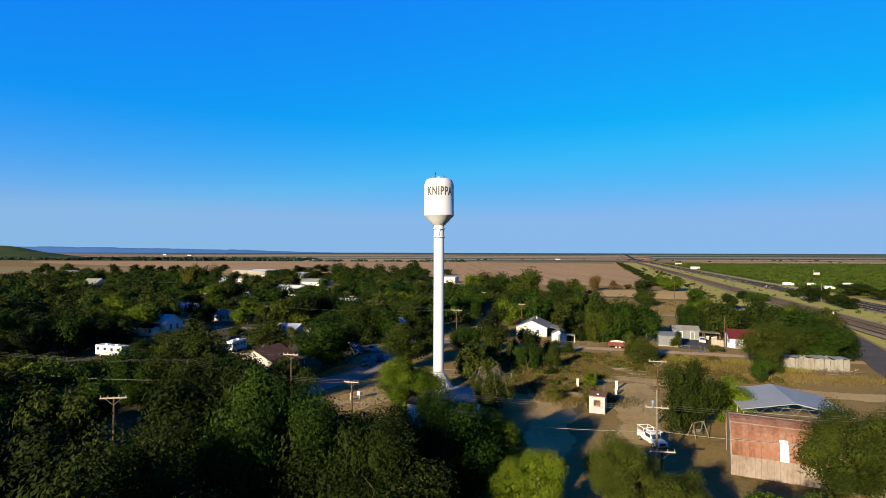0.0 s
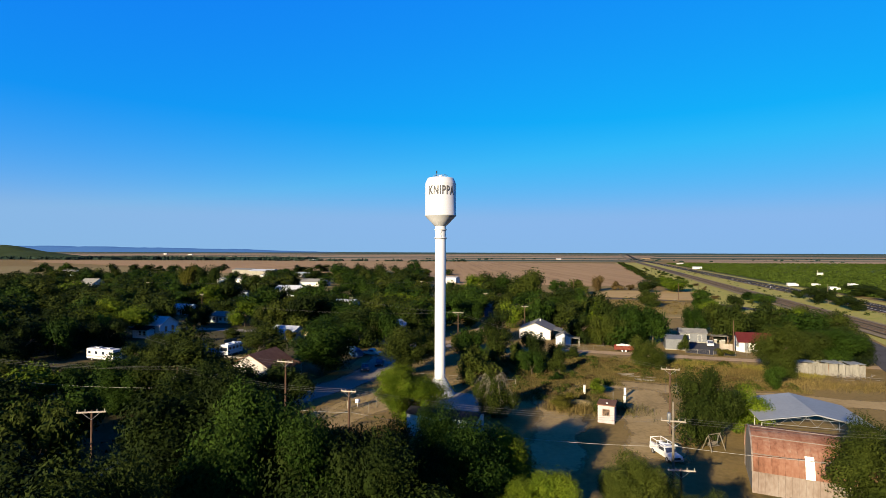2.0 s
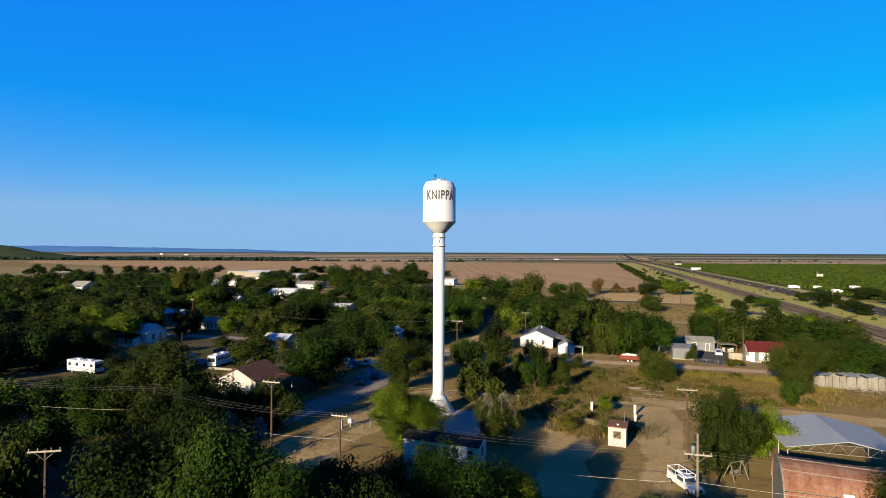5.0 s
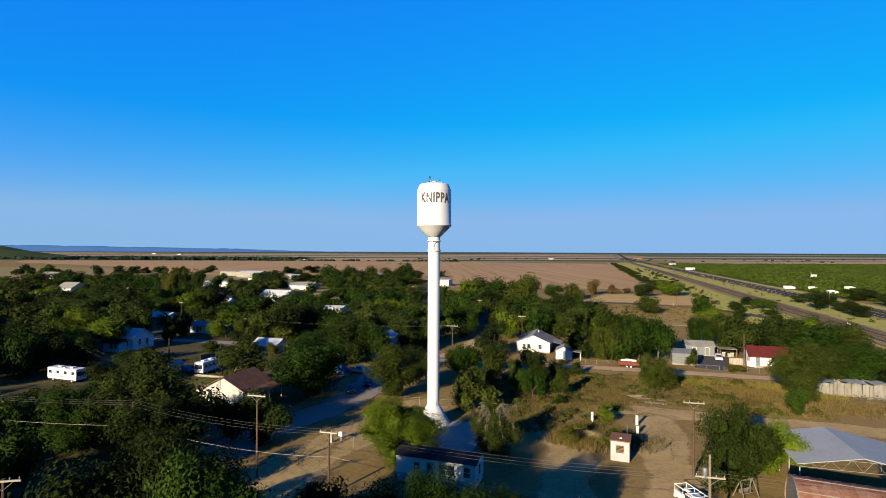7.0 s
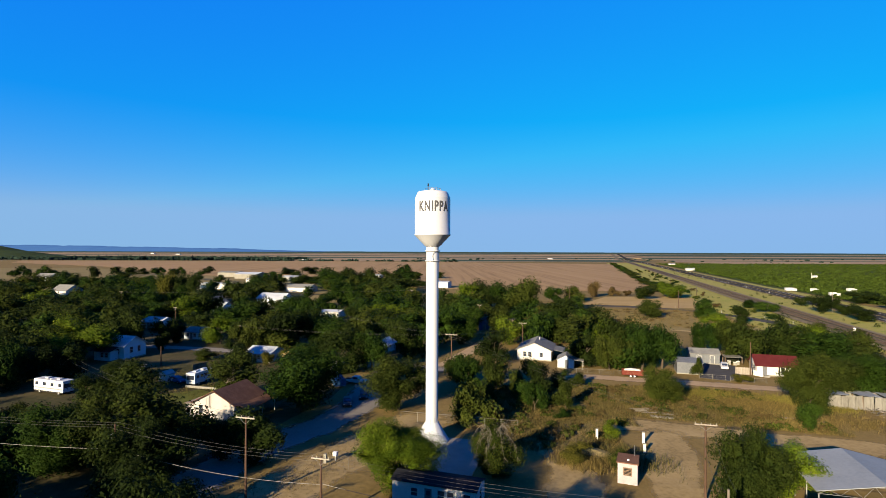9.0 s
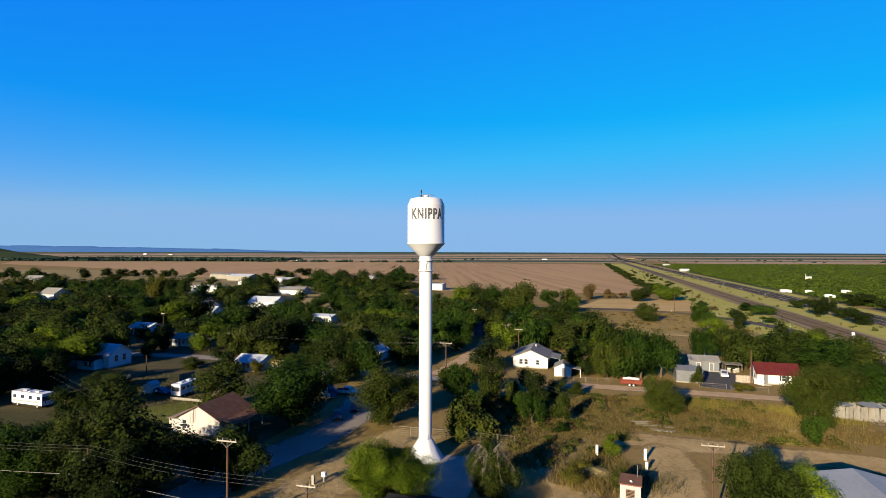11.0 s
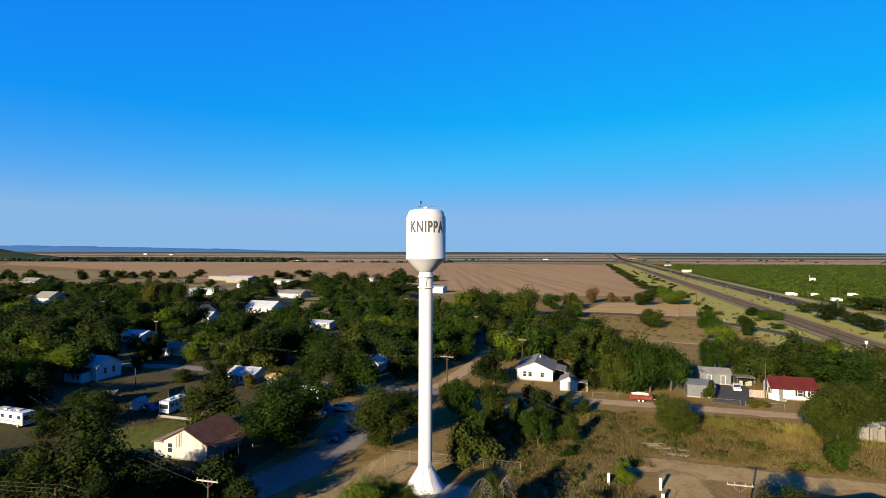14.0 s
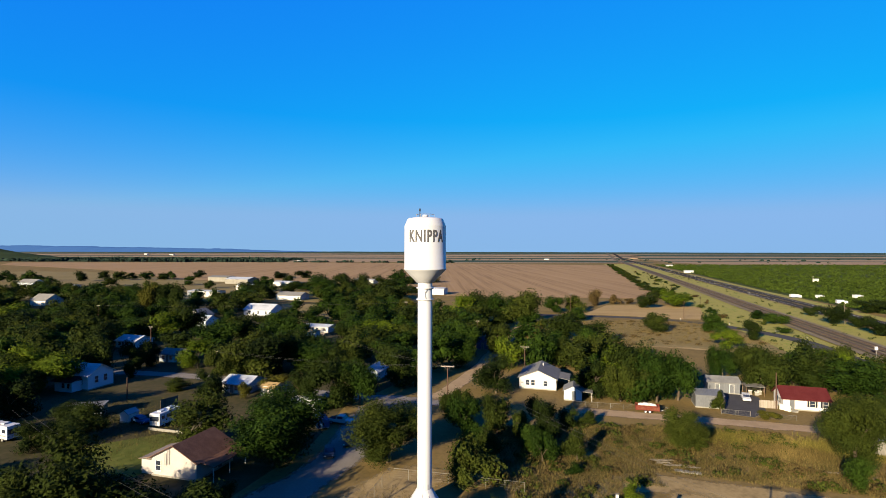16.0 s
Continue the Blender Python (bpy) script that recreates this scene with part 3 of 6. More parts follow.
         "dark": "dark green dense tree in a yard", "yellow": "yellowing tree with thin crown", "brown": "brown withered bush with dry leaves"}
seq = random.Random(5)


JOINED = {}


def tree(x, y, h, w, tint="green", detail="mid", group="town trees", skirt=None, joined=""):
    """A tree: trunk with limbs and a crown that starts low, as the yards show. joined: the far wood that it is only one of."""
    if joined:
        low = seq.uniform(0.02, 0.1)
        JOINED.setdefault((joined, tint), []).append((crown(tint, detail, seq.randrange(3)), Matrix.LocRotScale((x, y, h * low), Euler((0, 0, seq.uniform(0, 6.28))), (w, w, h * (1 - low)))))
        return None
    bush = h < 4.2
    ob = thing("bush" if bush else "tree", x, y, seq.uniform(0, 360), WORDS[tint] if not bush else WORDS[tint].replace("tree", "bush").replace("in a yard", "in dry grass"), "bush" if bush else "tree", group)
    t = part("trunk", TRUNKS[seq.randrange(5)], None, ob)
    t.scale = (h * 0.85, h * 0.85, h * 0.85)
    low = skirt if skirt is not None else (0.0 if bush else seq.uniform(0.0, 0.07))
    c = part("crown", crown(tint, detail, seq.randrange(3)), None, ob)
    c.location = (0, 0, h * low)
    c.scale = (w, w * seq.uniform(0.9, 1.1), h * (1 - low))
    return ob


def grove(rows, detail="mid", tints=("green", "dark", "olive", "green", "bright"), group="town trees"):
    for row in rows:
        x, y, h, w = row[:4]
        tree(x, y, h, w, row[4] if len(row) > 4 else seq.choice(tints), detail, group)


def plant_joined(labels):
    """Build each far wood as one object."""
    for (name, tint), rows in JOINED.items():
        vs, fs, n = [], [], 0
        for me, m in rows:
            co = np.empty(len(me.vertices) * 3)
            me.vertices.foreach_get("co", co)
            vs.append(co.reshape(-1, 3) @ np.array(m.to_3x3()).T + np.array(m.translation))
            tri = np.empty(len(me.loops), dtype=np.int32)
            me.loops.foreach_get("vertex_index", tri)
            fs.append(tri.reshape(-1, 3) + n)
            n += len(me.vertices)
        me = tri_mesh(name, np.concatenate(vs), np.concatenate(fs), LEAF[tint])
        tagged(new(name, me), labels[name], "trees", kind="stuff")


# the trees close to the camera's way
grove([(-99, 163, 11.0, 17, "bright"), (-42.5, 91, 12.2, 16.5, "olive"), (-52, 90, 8.8, 12, "green"), (-36, 83, 9.0, 11, "dark"), ], "near")
grove([(-5.8, 85, 8.7, 10.6, "bright"), (-20.5, 52, 14.2, 14, "dark"), (-20.5, 35, 12.8, 13, "dark"), (-13, 45, 14.0, 12, "green"), (-6.5, 43, 11.6, 12, "dark"),
       (0, 55, 10.6, 11, "green"), (-8.5, 57, 8.4, 10, "dark"), (5.5, 57, 7.9, 8, "bright"), (8, 48.5, 7.7, 7, "bright"), (17.5, 50.5, 7.6, 8, "olive"), (45, 57, 9.2, 11, "olive")], "close")
grove([(37.3, 77.5, 9.6, 8.4, "dark"), (44.0, 82.5, 6.4, 7, "bright"), (72, 116.5, 10.8, 9.8, "olive"), (82, 127, 8.2, 11, "olive"), (90, 127.5, 8.5, 12, "green"), (97, 132, 8, 11, "dark"), (46, 124, 6.7, 8, "olive"), (-7.3, 119, 9.6, 13, "olive"), (-26.5, 118, 11.6, 17.5, "green"), (-59, 97, 6.6, 12, "olive"), (-47, 94, 5.4, 9.5, "olive"), (-66, 104, 4.4, 8, "dark"), (-68, 130, 6.7, 11.5, "dark"), (30, 44, 5.7, 8, "bright"),
       (7.8, 88.8, 6.3, 6.6, "olive")], "near")
grove([(-92.6, 179, 11.5, 13, "dark"), (-104, 150, 9.5, 11, "dark"), (-87, 195, 7.3, 7.8, "dark"), (-84, 178.5, 5, 5.5, "dark"), (-43, 127, 8.6, 10, "olive"), (-131, 199, 10.5, 16), (-141, 222, 10, 16), (-143, 240, 9.8, 12), (-88, 141, 8.5, 9.5, "dark"),
       (-71, 191, 8.4, 12), (-82, 223, 9, 11), (-65, 165, 2.8, 6, "olive"), (-58, 174, 9, 7), (-71.5, 124.5, 5.5, 7, "dark"), (-104, 158, 10, 12, "dark"), (-98, 157, 7, 8, "dark"), (-88, 190, 8, 8, "dark"), (-116, 219, 9, 10, "dark"), (-54, 158, 7, 8, "dark"), (-19.5, 172.5, 6.5, 6, "dark"), (-115, 150, 8, 11, "dark"), (-120, 165, 8, 12, "dark"), (-100, 120, 7, 10, "dark")], group="trees of the western yards")
grove([(-60, 92, 7, 9, "green"), (-70, 95, 6.5, 10, "bright"), (-82, 100, 6.5, 9, "olive"), (-66, 80, 7, 10, "dark"), (-50, 72, 8, 10, "green"), (-58, 60, 8, 10, "dark"), (-46, 55, 8.5, 10, "dark"), (-36, 66, 5.5, 8, "dark"),
       (-44, 40, 10, 11, "dark"), (-34, 44, 9, 9, "dark"), (-33, 28, 10, 10, "dark"), (-12, 66, 5.5, 7, "green"), (-2, 66, 3.6, 7, "bright"), (4, 67, 3.2, 5, "bright"), (-30, 77, 5.2, 7, "dark"), (-31.6, 94.5, 7.0, 10, "dark"), (-26.5, 92.5, 5.4, 7.5, "dark"), (-36, 50, 8.8, 9, "dark"), (-92, 92, 6, 9, "dark"),
       (-29.5, 104, 3.4, 5.5, "dark"), (-24, 69, 4, 6, "green"), (-75, 110, 3.4, 6, "olive")], group="trees of the near yards")
grove([(-105, 244, 11, 17), (-102, 251, 12.5, 16), (-113, 247, 9, 14), (-118, 244, 7.8, 13.5), (-129, 244, 8.3, 13.5), (-149, 258, 10.5, 19), (-162, 293, 12, 19), (-196, 278, 10, 15.6), (-188, 278, 8.3, 18),
       (-149, 310, 17, 12, "yellow"), (-139, 310, 17, 14, "dark"), (-202, 372, 12, 21), (-215, 372, 12, 20), (-176, 349, 11, 17), (-169, 270, 9.9, 15), (-147, 288, 10.7, 16)], group="trees of the northern yards")
grove([(-392, 669, 10, 14), (-395, 633, 11, 16), (-341, 673, 9, 19), (-322, 688, 9, 15), (-301, 718, 9, 18), (-361, 672, 8, 14), (-465, 617, 12, 22), (-442, 618, 12, 24), (-372, 553, 9, 14), (-207, 524, 6.9, 11),
       (-140, 375, 10.8, 12), (-318, 657, 8, 14), (-367, 653, 9.7, 17), (-301, 470, 6.8, 10)], "far", ("dark", "green"), "far western trees")
grove([(-52, 177, 10.5, 11.6), (-46.6, 180, 12, 15.8), (-48, 213, 12, 13.5), (-40.5, 166, 3.5, 8, "yellow"), (-28.7, 151, 9.5, 10, "dark"), (-21, 152, 10, 10.6, "dark"), (-16.6, 152.5, 9.5, 10.8, "green"), (-33, 184, 8.9, 13),
       (-32, 223, 9, 13), (-8.9, 169, 10.5, 11), (-3.8, 169, 9, 6), (-20, 236, 8.6, 13, "bright"), (-12.6, 260, 7, 11, "bright"), (-36, 313, 11.8, 20), (-41.5, 291, 9.5, 12), (-85, 255, 9.4, 14), (-24, 149, 2.5, 5), (-45, 158, 3.6, 4.5, "yellow")],
      group="trees of the central yards")
grove([(-65, 272, 8, 15), (-119, 415, 11, 16), (-131, 415, 10, 16), (-110, 439, 11, 19), (-85, 440, 16, 25), (-73, 467, 16, 18, "dark"), (-56, 468, 15, 27), (-42, 484, 14, 26), (-28, 517, 17, 18), (-29, 408, 9.9, 23), (-13, 326, 9, 9, "yellow"),
       (-65, 318, 5.3, 4.5), (-191, 700, 8.7, 24), (-162, 703, 9.8, 21), (-19, 470, 7, 12), (-96, 595, 11, 20), (-27, 313, 7.4, 13, "bright")], "mid", ("dark", "green"), "far central trees")
grove([(16.6, 162, 9, 11.8, "dark"), (24.6, 191, 8.5, 12.8), (23, 214, 10, 9.7), (12, 208, 11.5, 11.3), (9.2, 191, 9, 8.5), (39.5, 158, 8.6, 9.9, "dark"), (52, 188, 10, 10.8, "olive"), (53, 166, 13, 14, "dark"), (45.5, 154, 8.3, 8.4, "olive"),
       (54, 153.5, 11, 11.6, "green"), (42.5, 202, 8.6, 9), (60, 228, 10, 19.7, "dark"), (54, 243, 10.7, 13), (38, 222, 7.6, 11, "brown"), (46.5, 246, 7.4, 6.8, "yellow"), (49.8, 154, 7.4, 9, "olive")], group="trees along the lane")
grove([(7, 132, 7.6, 6.5, "green"), (13, 132, 7.4, 7, "olive"), (22, 131, 7.2, 6.6, "dark"), (28.5, 135.5, 3.9, 5, "dark"), (20, 126, 3.1, 2.5, "green"), (33, 137, 2.8, 4, "olive"), (5.2, 110.5, 7.5, 8, "olive"), (10, 110.5, 3.2, 3, "brown"),
       (17.6, 131, 4.8, 3.7, "olive"), (29.1, 103.5, 2.6, 4.2, "bright"), (23.8, 114, 1.6, 3, "green"), (65, 108, 4.2, 5, "green"), (48.2, 123.4, 2, 3, "olive"), (65.6, 146.6, 4.3, 2.8, "olive"), (72.4, 139.8, 2, 4, "yellow"), (26, 91, 2.6, 4, "olive"), (20.5, 93, 2.6, 5, "yellow")],
      group="bushes of the open lot")
grove([(15.5, 282, 14, 16), (26, 297, 14, 18), (37, 283, 14.5, 17), (43, 265, 17, 17), (76, 298, 6.4, 12.7), (73, 335, 9, 12.8), (85, 342, 9, 13), (108, 375, 10, 11, "brown"), (124, 384, 6, 9, "brown"), (135, 385, 3.7, 5.6, "brown"),
       (136, 362, 8, 19), (100, 262, 8, 13.4, "olive"), (163, 386, 9, 11)], group="trees by the ploughed field")
grove([(160, 368, 8, 23), (126, 262, 8.2, 11), (110, 222, 6.8, 11, "bright"), (132, 241, 7.4, 9), (170, 285, 5, 12), (174, 306, 4.4, 10), (59.8, 155, 11, 12), (85.5, 162, 11, 15), (101, 166, 12, 14.3, "dark"), (107, 166, 9.4, 9.3),
       (104, 156, 9.4, 13), (111, 157.5, 5.5, 8), (213, 319, 5.4, 10.6, "dark"), (201, 286, 8.5, 13, "dark"), (204, 275, 5.5, 13, "dark"), (219, 302, 7, 11, "dark"), (194, 252, 6, 12, "dark"), (262, 333, 7, 19, "dark"), (250, 300, 7, 14, "dark"), (238, 270, 7, 14, "dark"), (228, 245, 7, 13, "dark")], group="eastern trees")

KEEP = [(-48, 104, 7), (-54, 96, 8), (-60, 88, 7), (-91, 119, 9), (-98, 109, 7), (-55, 153, 8), (-62, 143, 8), (29.6, 171, 11), (35, 157, 6), (65, 151, 7), (75, 163, 8), (87, 149, 9), (-39, 117, 11), (-92, 170, 12), (0, 81, 9), (-83, 132, 8), (-55, 140, 7), (-74, 145, 7), (-48, 165, 7), (-39.6, 162, 4), (-16, 178, 5), (-110, 228, 6),
        (-82, 202, 6), (21, 224, 5), (-49, 263, 8), (-93, 324, 11), (-101, 416, 13), (-176, 446, 17), (-249, 376, 9), (-118, 300, 6), (-108, 282, 6), (-63, 141, 8), (-18, 139, 7)]
WAYS = [[(-36, 66), (-25, 97), (-14.5, 122), (-14, 136), (-8, 158)], [(-60, 172), (-8, 157), (8, 152)], [(-2, 154), (9, 176), (22, 214), (48, 300)], [(-160, 203), (-80, 184), (-30, 170)],
        [(30, 148), (64, 138.5), (112, 124)], [(-240, 420), (-100, 395), (-40, 380)], [(-60, 330), (-60, 300)], [(-70, 155), (-50, 140)]]


def clear(x, y, r, taken, gap):
    """Whether a tree may stand there: off the streets, and not in front of a house."""
    for hx, hy, hr in KEEP:
        n = math.hypot(hx, hy - 20)
        f = max(0.0, min(0.2 * hy, ((hx - x) * hx + (hy - y) * (hy - 20)) / n))
        if math.hypot(hx - x - hx / n * f, hy - y - (hy - 20) / n * f) < hr * 0.75 + r * 0.55:
            return False
    for way in WAYS:
        for (ax, ay), (bx, by) in zip(way, way[1:]):
            f = max(0.0, min(1.0, ((x - ax) * (bx - ax) + (y - ay) * (by - ay)) / ((bx - ax) ** 2 + (by - ay) ** 2)))
            if math.hypot(x - ax - (bx - ax) * f, y - ay - (by - ay) * f) < 4.2 + r * 0.35:
                return False
    return all(math.hypot(x - a, y - b) > gap * (r + c) * 0.5 for a, b, c in taken)


STANDING = [(o.location.x, o.location.y, 9.0) for o in scene.objects if o.get("category") == "tree"]


MIXED = ("green", "dark", "olive", "olive", "green", "dark", "green", "dark", "olive", "green")


def infill(x0, x1, y0, y1, count, hs, ws, detail="mid", tints=("green", "dark", "olive", "green", "dark"), gap=0.64, group="town trees", joined=""):
    made = 0
    for _ in range(count * 14):
        if made >= count:
            break
        x, y, h, w = seq.uniform(x0, x1), seq.uniform(y0, y1), seq.uniform(*hs), seq.uniform(*ws)
        if clear(x, y, w, STANDING, gap):
            STANDING.append((x, y, w))
            tree(x, y, h, w, seq.choice(tints), detail, group, joined=joined)
            made += 1


infill(-130, -45, 40, 112, 60, (6.5, 10), (8, 13), tints=("dark", "green", "bright", "olive"), group="trees of the near yards")
# the second row is unseen, added so its shadows fall on near crowns
infill(-100, -6, -25, 27, 50, (9, 12), (9, 13), "wood", joined="southern_woods", tints=("dark", "green"), group="town trees")
infill(-230, -96, 112, 240, 84, (7.5, 12), (12, 18), "wood", joined="western_woods", tints=MIXED, gap=0.74, group="trees of the western yards")
infill(-95, -10, 186, 300, 78, (7.5, 12), (11, 17), "wood", joined="central_woods", tints=MIXED, gap=0.74, group="trees of the central yards")
infill(-118, -46, 112, 166, 20, (6.5, 9.5), (8, 11), tints=("dark", "green", "dark", "olive"), group="trees of the western yards")
infill(-72, -20, 152, 186, 24, (7, 10.5), (8, 12), group="trees of the central yards")
infill(-300, -20, 240, 425, 135, (8, 13), (13, 20), "wood", joined="northern_woods", tints=MIXED, gap=0.74, group="trees of the northern yards")
infill(-330, 10, 430, 640, 22, (6, 10), (12, 20), "far", joined="northern_woods", tints=("dark", "green"), group="far central trees")
infill(-2, 47, 178, 300, 50, (7.5, 12), (11, 16), "wood", joined="lane_woods", tints=MIXED, gap=0.74, group="trees along the lane")
infill(36, 55, 151, 205, 13, (7, 11.5), (8, 12), tints=("olive", "green", "bright"), group="trees along the lane")
infill(80, 118, 154, 178, 7, (6, 10), (9, 13), tints=("green", "dark", "olive"), group="eastern trees")
infill(4, 26, 118, 150, 7, (3.5, 6), (4, 6), tints=("olive", "green"), group="bushes of the open lot")

# the hedgerow on the field's eastern edge and scattered bushes beyond
for k in range(46):
    f = k / 46
    tree(176 + 268 * f + seq.uniform(-5, 5), 424 + 900 * f, seq.uniform(2.6, 5.5), seq.uniform(9, 16), seq.choice(("olive", "green", "olive")), "far", "hedgerow", joined="hedgerow")
for k in range(26):
    d = 40 + 700 * (k / 26)
    p = along((158, 218), d)
    tree(p[0] - seq.uniform(10, 30), p[1], seq.uniform(1.5, 3.2), seq.uniform(3, 8), seq.choice(("olive", "green", "brown")), "far", "railway bushes", joined="railway_bushes")


plant_joined({"southern_woods": "unseen dense trees south of the view, added to cast shade", "western_woods": "dense green yard trees of the town's west", "central_woods": "dense mixed green yard trees", "northern_woods": "dense trees of the northern town",
              "lane_woods": "green trees crowding along the gravel lane", "hedgerow": "olive hedgerow along the ploughed field", "railway_bushes": "low bushes scattered along the railway"})


grove([(22.5, 48.8, 5.4, 7.5, "olive")], "close", group="bushes of the open lot")


def scatter_stuff(name, label, category, count, inside, size, height, tint, seed, cards=18, card=0.55):
    """Low bushes too many to count, as one object."""
    rng = np.random.default_rng(seed)
    pts = np.array([inside(rng) for _ in range(count)])
    n = count * cards
    c = np.repeat(pts, cards, axis=0)
    s = np.repeat(rng.uniform(*size, count), cards)
    hh = np.repeat(rng.uniform(*height, count), cards)
    d = rng.standard_normal((n, 3))
    d /= np.linalg.norm(d, axis=1)[:, None]
    pos = np.empty((n, 3))
    pos[:, 0] = c[:, 0] + d[:, 0] * s * 0.5
    pos[:, 1] = c[:, 1] + d[:, 1] * s * 0.5
    pos[:, 2] = hh * (0.5 + 0.5 * d[:, 2])
    nrm = d + 0.6 * rng.standard_normal((n, 3))
    nrm /= np.linalg.norm(nrm, axis=1)[:, None]
    tan = np.cross(nrm, rng.standard_normal((n, 3)))
    tan /= np.linalg.norm(tan, axis=1)[:, None]
    bit = np.cross(nrm, tan)
    k = (s * card * rng.uniform(0.5, 1.0, n))[:, None]
    v = np.stack([pos - tan * k, pos - bit * k * 0.7, pos + tan * k, pos + bit * k * 0.7], 1).reshape(-1, 3)
    me = bpy.data.meshes.new(name)
    me.from_pydata(v.tolist(), [], np.arange(4 * n).reshape(-1, 4).tolist())
    me.materials.append(tint)
    return tagged(new(name, me), label, category, kind="stuff")


def in_brush(rng):
    while True:
        d = rng.uniform(0, 1) ** 1.6
        y = 270 + 1130 * d
        edge = 262 + (y - 330) * 0.303 if y > 330 else 262 + (330 - y) * 0.4
        x = edge + rng.uniform(0, 1) ** 1.2 * (160 + 0.95 * y)
        if y > 300 or x > 290:
            return x, y


scatter_stuff("mesquite_brush", "low green mesquite brush covering the flat land", "brush", 15000, in_brush, (3, 7), (1.2, 2.4), LEAF["mesquite"], 3, 14, 0.24)


def in_verge(rng):
    d = rng.uniform(0, 1) ** 1.5 * 700
    side = rng.choice((-24, 20)) + rng.normal(0, 5)
    p = along(rail0, d - 40)
    return p[0] + side * RAIL.y, p[1] - side * RAIL.x


scatter_stuff("verge_scrub", "low olive scrub dotted along the railway verges", "scrub", 190, in_verge, (0.8, 2.4), (0.5, 1.4), LEAF["olive"], 9, 26, 0.2)


def far_line(name, label, x0, x1, y0, y1, count, size, height, tint, seed):
    scatter_stuff(name, label, "tree line", count, lambda rng: (rng.uniform(x0, x1), rng.uniform(y0, y1)), size, height, LEAF[tint], seed, 10, 0.5)


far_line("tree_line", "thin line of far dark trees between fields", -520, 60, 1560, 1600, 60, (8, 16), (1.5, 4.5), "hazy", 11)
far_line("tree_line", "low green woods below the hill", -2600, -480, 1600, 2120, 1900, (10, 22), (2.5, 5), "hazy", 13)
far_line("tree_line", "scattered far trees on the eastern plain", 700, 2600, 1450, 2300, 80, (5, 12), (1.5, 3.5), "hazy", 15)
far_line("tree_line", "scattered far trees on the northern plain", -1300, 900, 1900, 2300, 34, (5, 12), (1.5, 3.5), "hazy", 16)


# ---------------------------------------------------------------- the hills at the horizon
def hill(name, xs, heights, y, depth, material, label):
    """A long low ridge whose crest follows the heights."""
    bm = bmesh.new()
    n = 160
    rows = []
    for k in range(n + 1):
        x = xs[0] + (xs[1] - xs[0]) * k / n
        h = np.interp(k / n, np.linspace(0, 1, len(heights)), heights)
        h = max(0.0, h + 0.12 * max(heights) * noise.noise(Vector((x * 0.004, y * 0.01, 3))) + 0.05 * max(heights) * noise.noise(Vector((x * 0.02, 5, 1)))) if h > 0 else 0.0
        rows.append([bm.verts.new((x, y + depth * f, h * g)) for f, g in ((-1, 0), (-0.55, 0.45), (-0.2, 0.85), (0, 1), (0.3, 0.7), (1, 0))])
    for a, b in zip(rows, rows[1:]):
        for i in range(5):
            f = bm.faces.new((a[i], b[i], b[i + 1], a[i + 1]))
            f.smooth = True
    return structure(name, bm, material, label, "hill")


hill("near_hill", (-3000, -1250), [70, 66, 62, 58, 54, 42, 0], 1900, 260, M["hill_green"], "low dark green hill at the edge of the plain")
# distance haze painted as a blue base colour plus a weak glow
haze = shader("hazed_hill", [(0.022, 0.055, 0.11), (0.028, 0.065, 0.125)], 0.004, 0.95, fine=6)
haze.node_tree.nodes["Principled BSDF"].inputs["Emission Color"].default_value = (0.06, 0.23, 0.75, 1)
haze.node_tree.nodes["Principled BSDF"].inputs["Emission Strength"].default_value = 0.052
hill("far_hills", (-4300, -350), [58, 63, 60, 65, 61, 58, 55, 47, 38, 27, 8], 3550, 350, haze, "distant hills along the horizon, blue with painted haze")


# bluish haze put into this strip's colour and faint emission
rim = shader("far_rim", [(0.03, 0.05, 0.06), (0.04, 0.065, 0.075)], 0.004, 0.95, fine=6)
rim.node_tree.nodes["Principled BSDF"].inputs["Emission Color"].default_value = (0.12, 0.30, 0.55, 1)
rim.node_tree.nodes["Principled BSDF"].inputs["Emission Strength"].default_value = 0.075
hill("far_rim", (-4200, 3900), [24, 25, 24, 25, 25, 26, 25, 26, 25, 24, 20], 4050, 500, rim, "dark strip of woods at the horizon, haze painted in")


# ---------------------------------------------------------------- the water tower
def water_tower(x, y):
    ob = thing("water_tower", x, y, 0, "tall white single-pedestal water tower with lettered tank", "water tower")
    part("tank", lathe([(1.08, 31.6), (1.2, 31.66), (2.1, 32.6), (2.87, 33.4), (2.96, 33.48), (2.96, 33.62), (2.89, 33.66), (2.89, 39.42), (2.86, 39.57), (2.5, 40.42), (2.38, 40.54), (1.7, 40.68), (0.9, 40.78), (0.05, 40.84)], 72), M["tank_paint"], ob)
    part("pedestal", lathe([(1.06, 3.0), (1.01, 3.2), (1.01, 31.65), (0.98, 31.7)], 48), M["tank_paint"], ob)
    part("flare", lathe([(2.95, 0.0), (2.95, 0.06), (2.8, 0.3), (1.1, 3.1), (1.03, 3.15)], 10), M["tank_paint"], ob, "faceted white flared base")
    for z in (29.3, 30.9):
        bm = lathe([(1.04, z - 0.09), (1.2, z - 0.09), (1.2, z + 0.09), (1.04, z + 0.09)], 48)
        part("band", bm, M["tank_paint"], ob)
    for k in range(5):
        bm = bmesh.new()
        a = 2 * math.pi * (k + 0.2) / 10 + math.pi
        rod(bm, (1.06 * math.cos(a), 1.06 * math.sin(a), 3.9), (1.06 * math.cos(a), 1.06 * math.sin(a), 3.0), 0.015, sides=5)
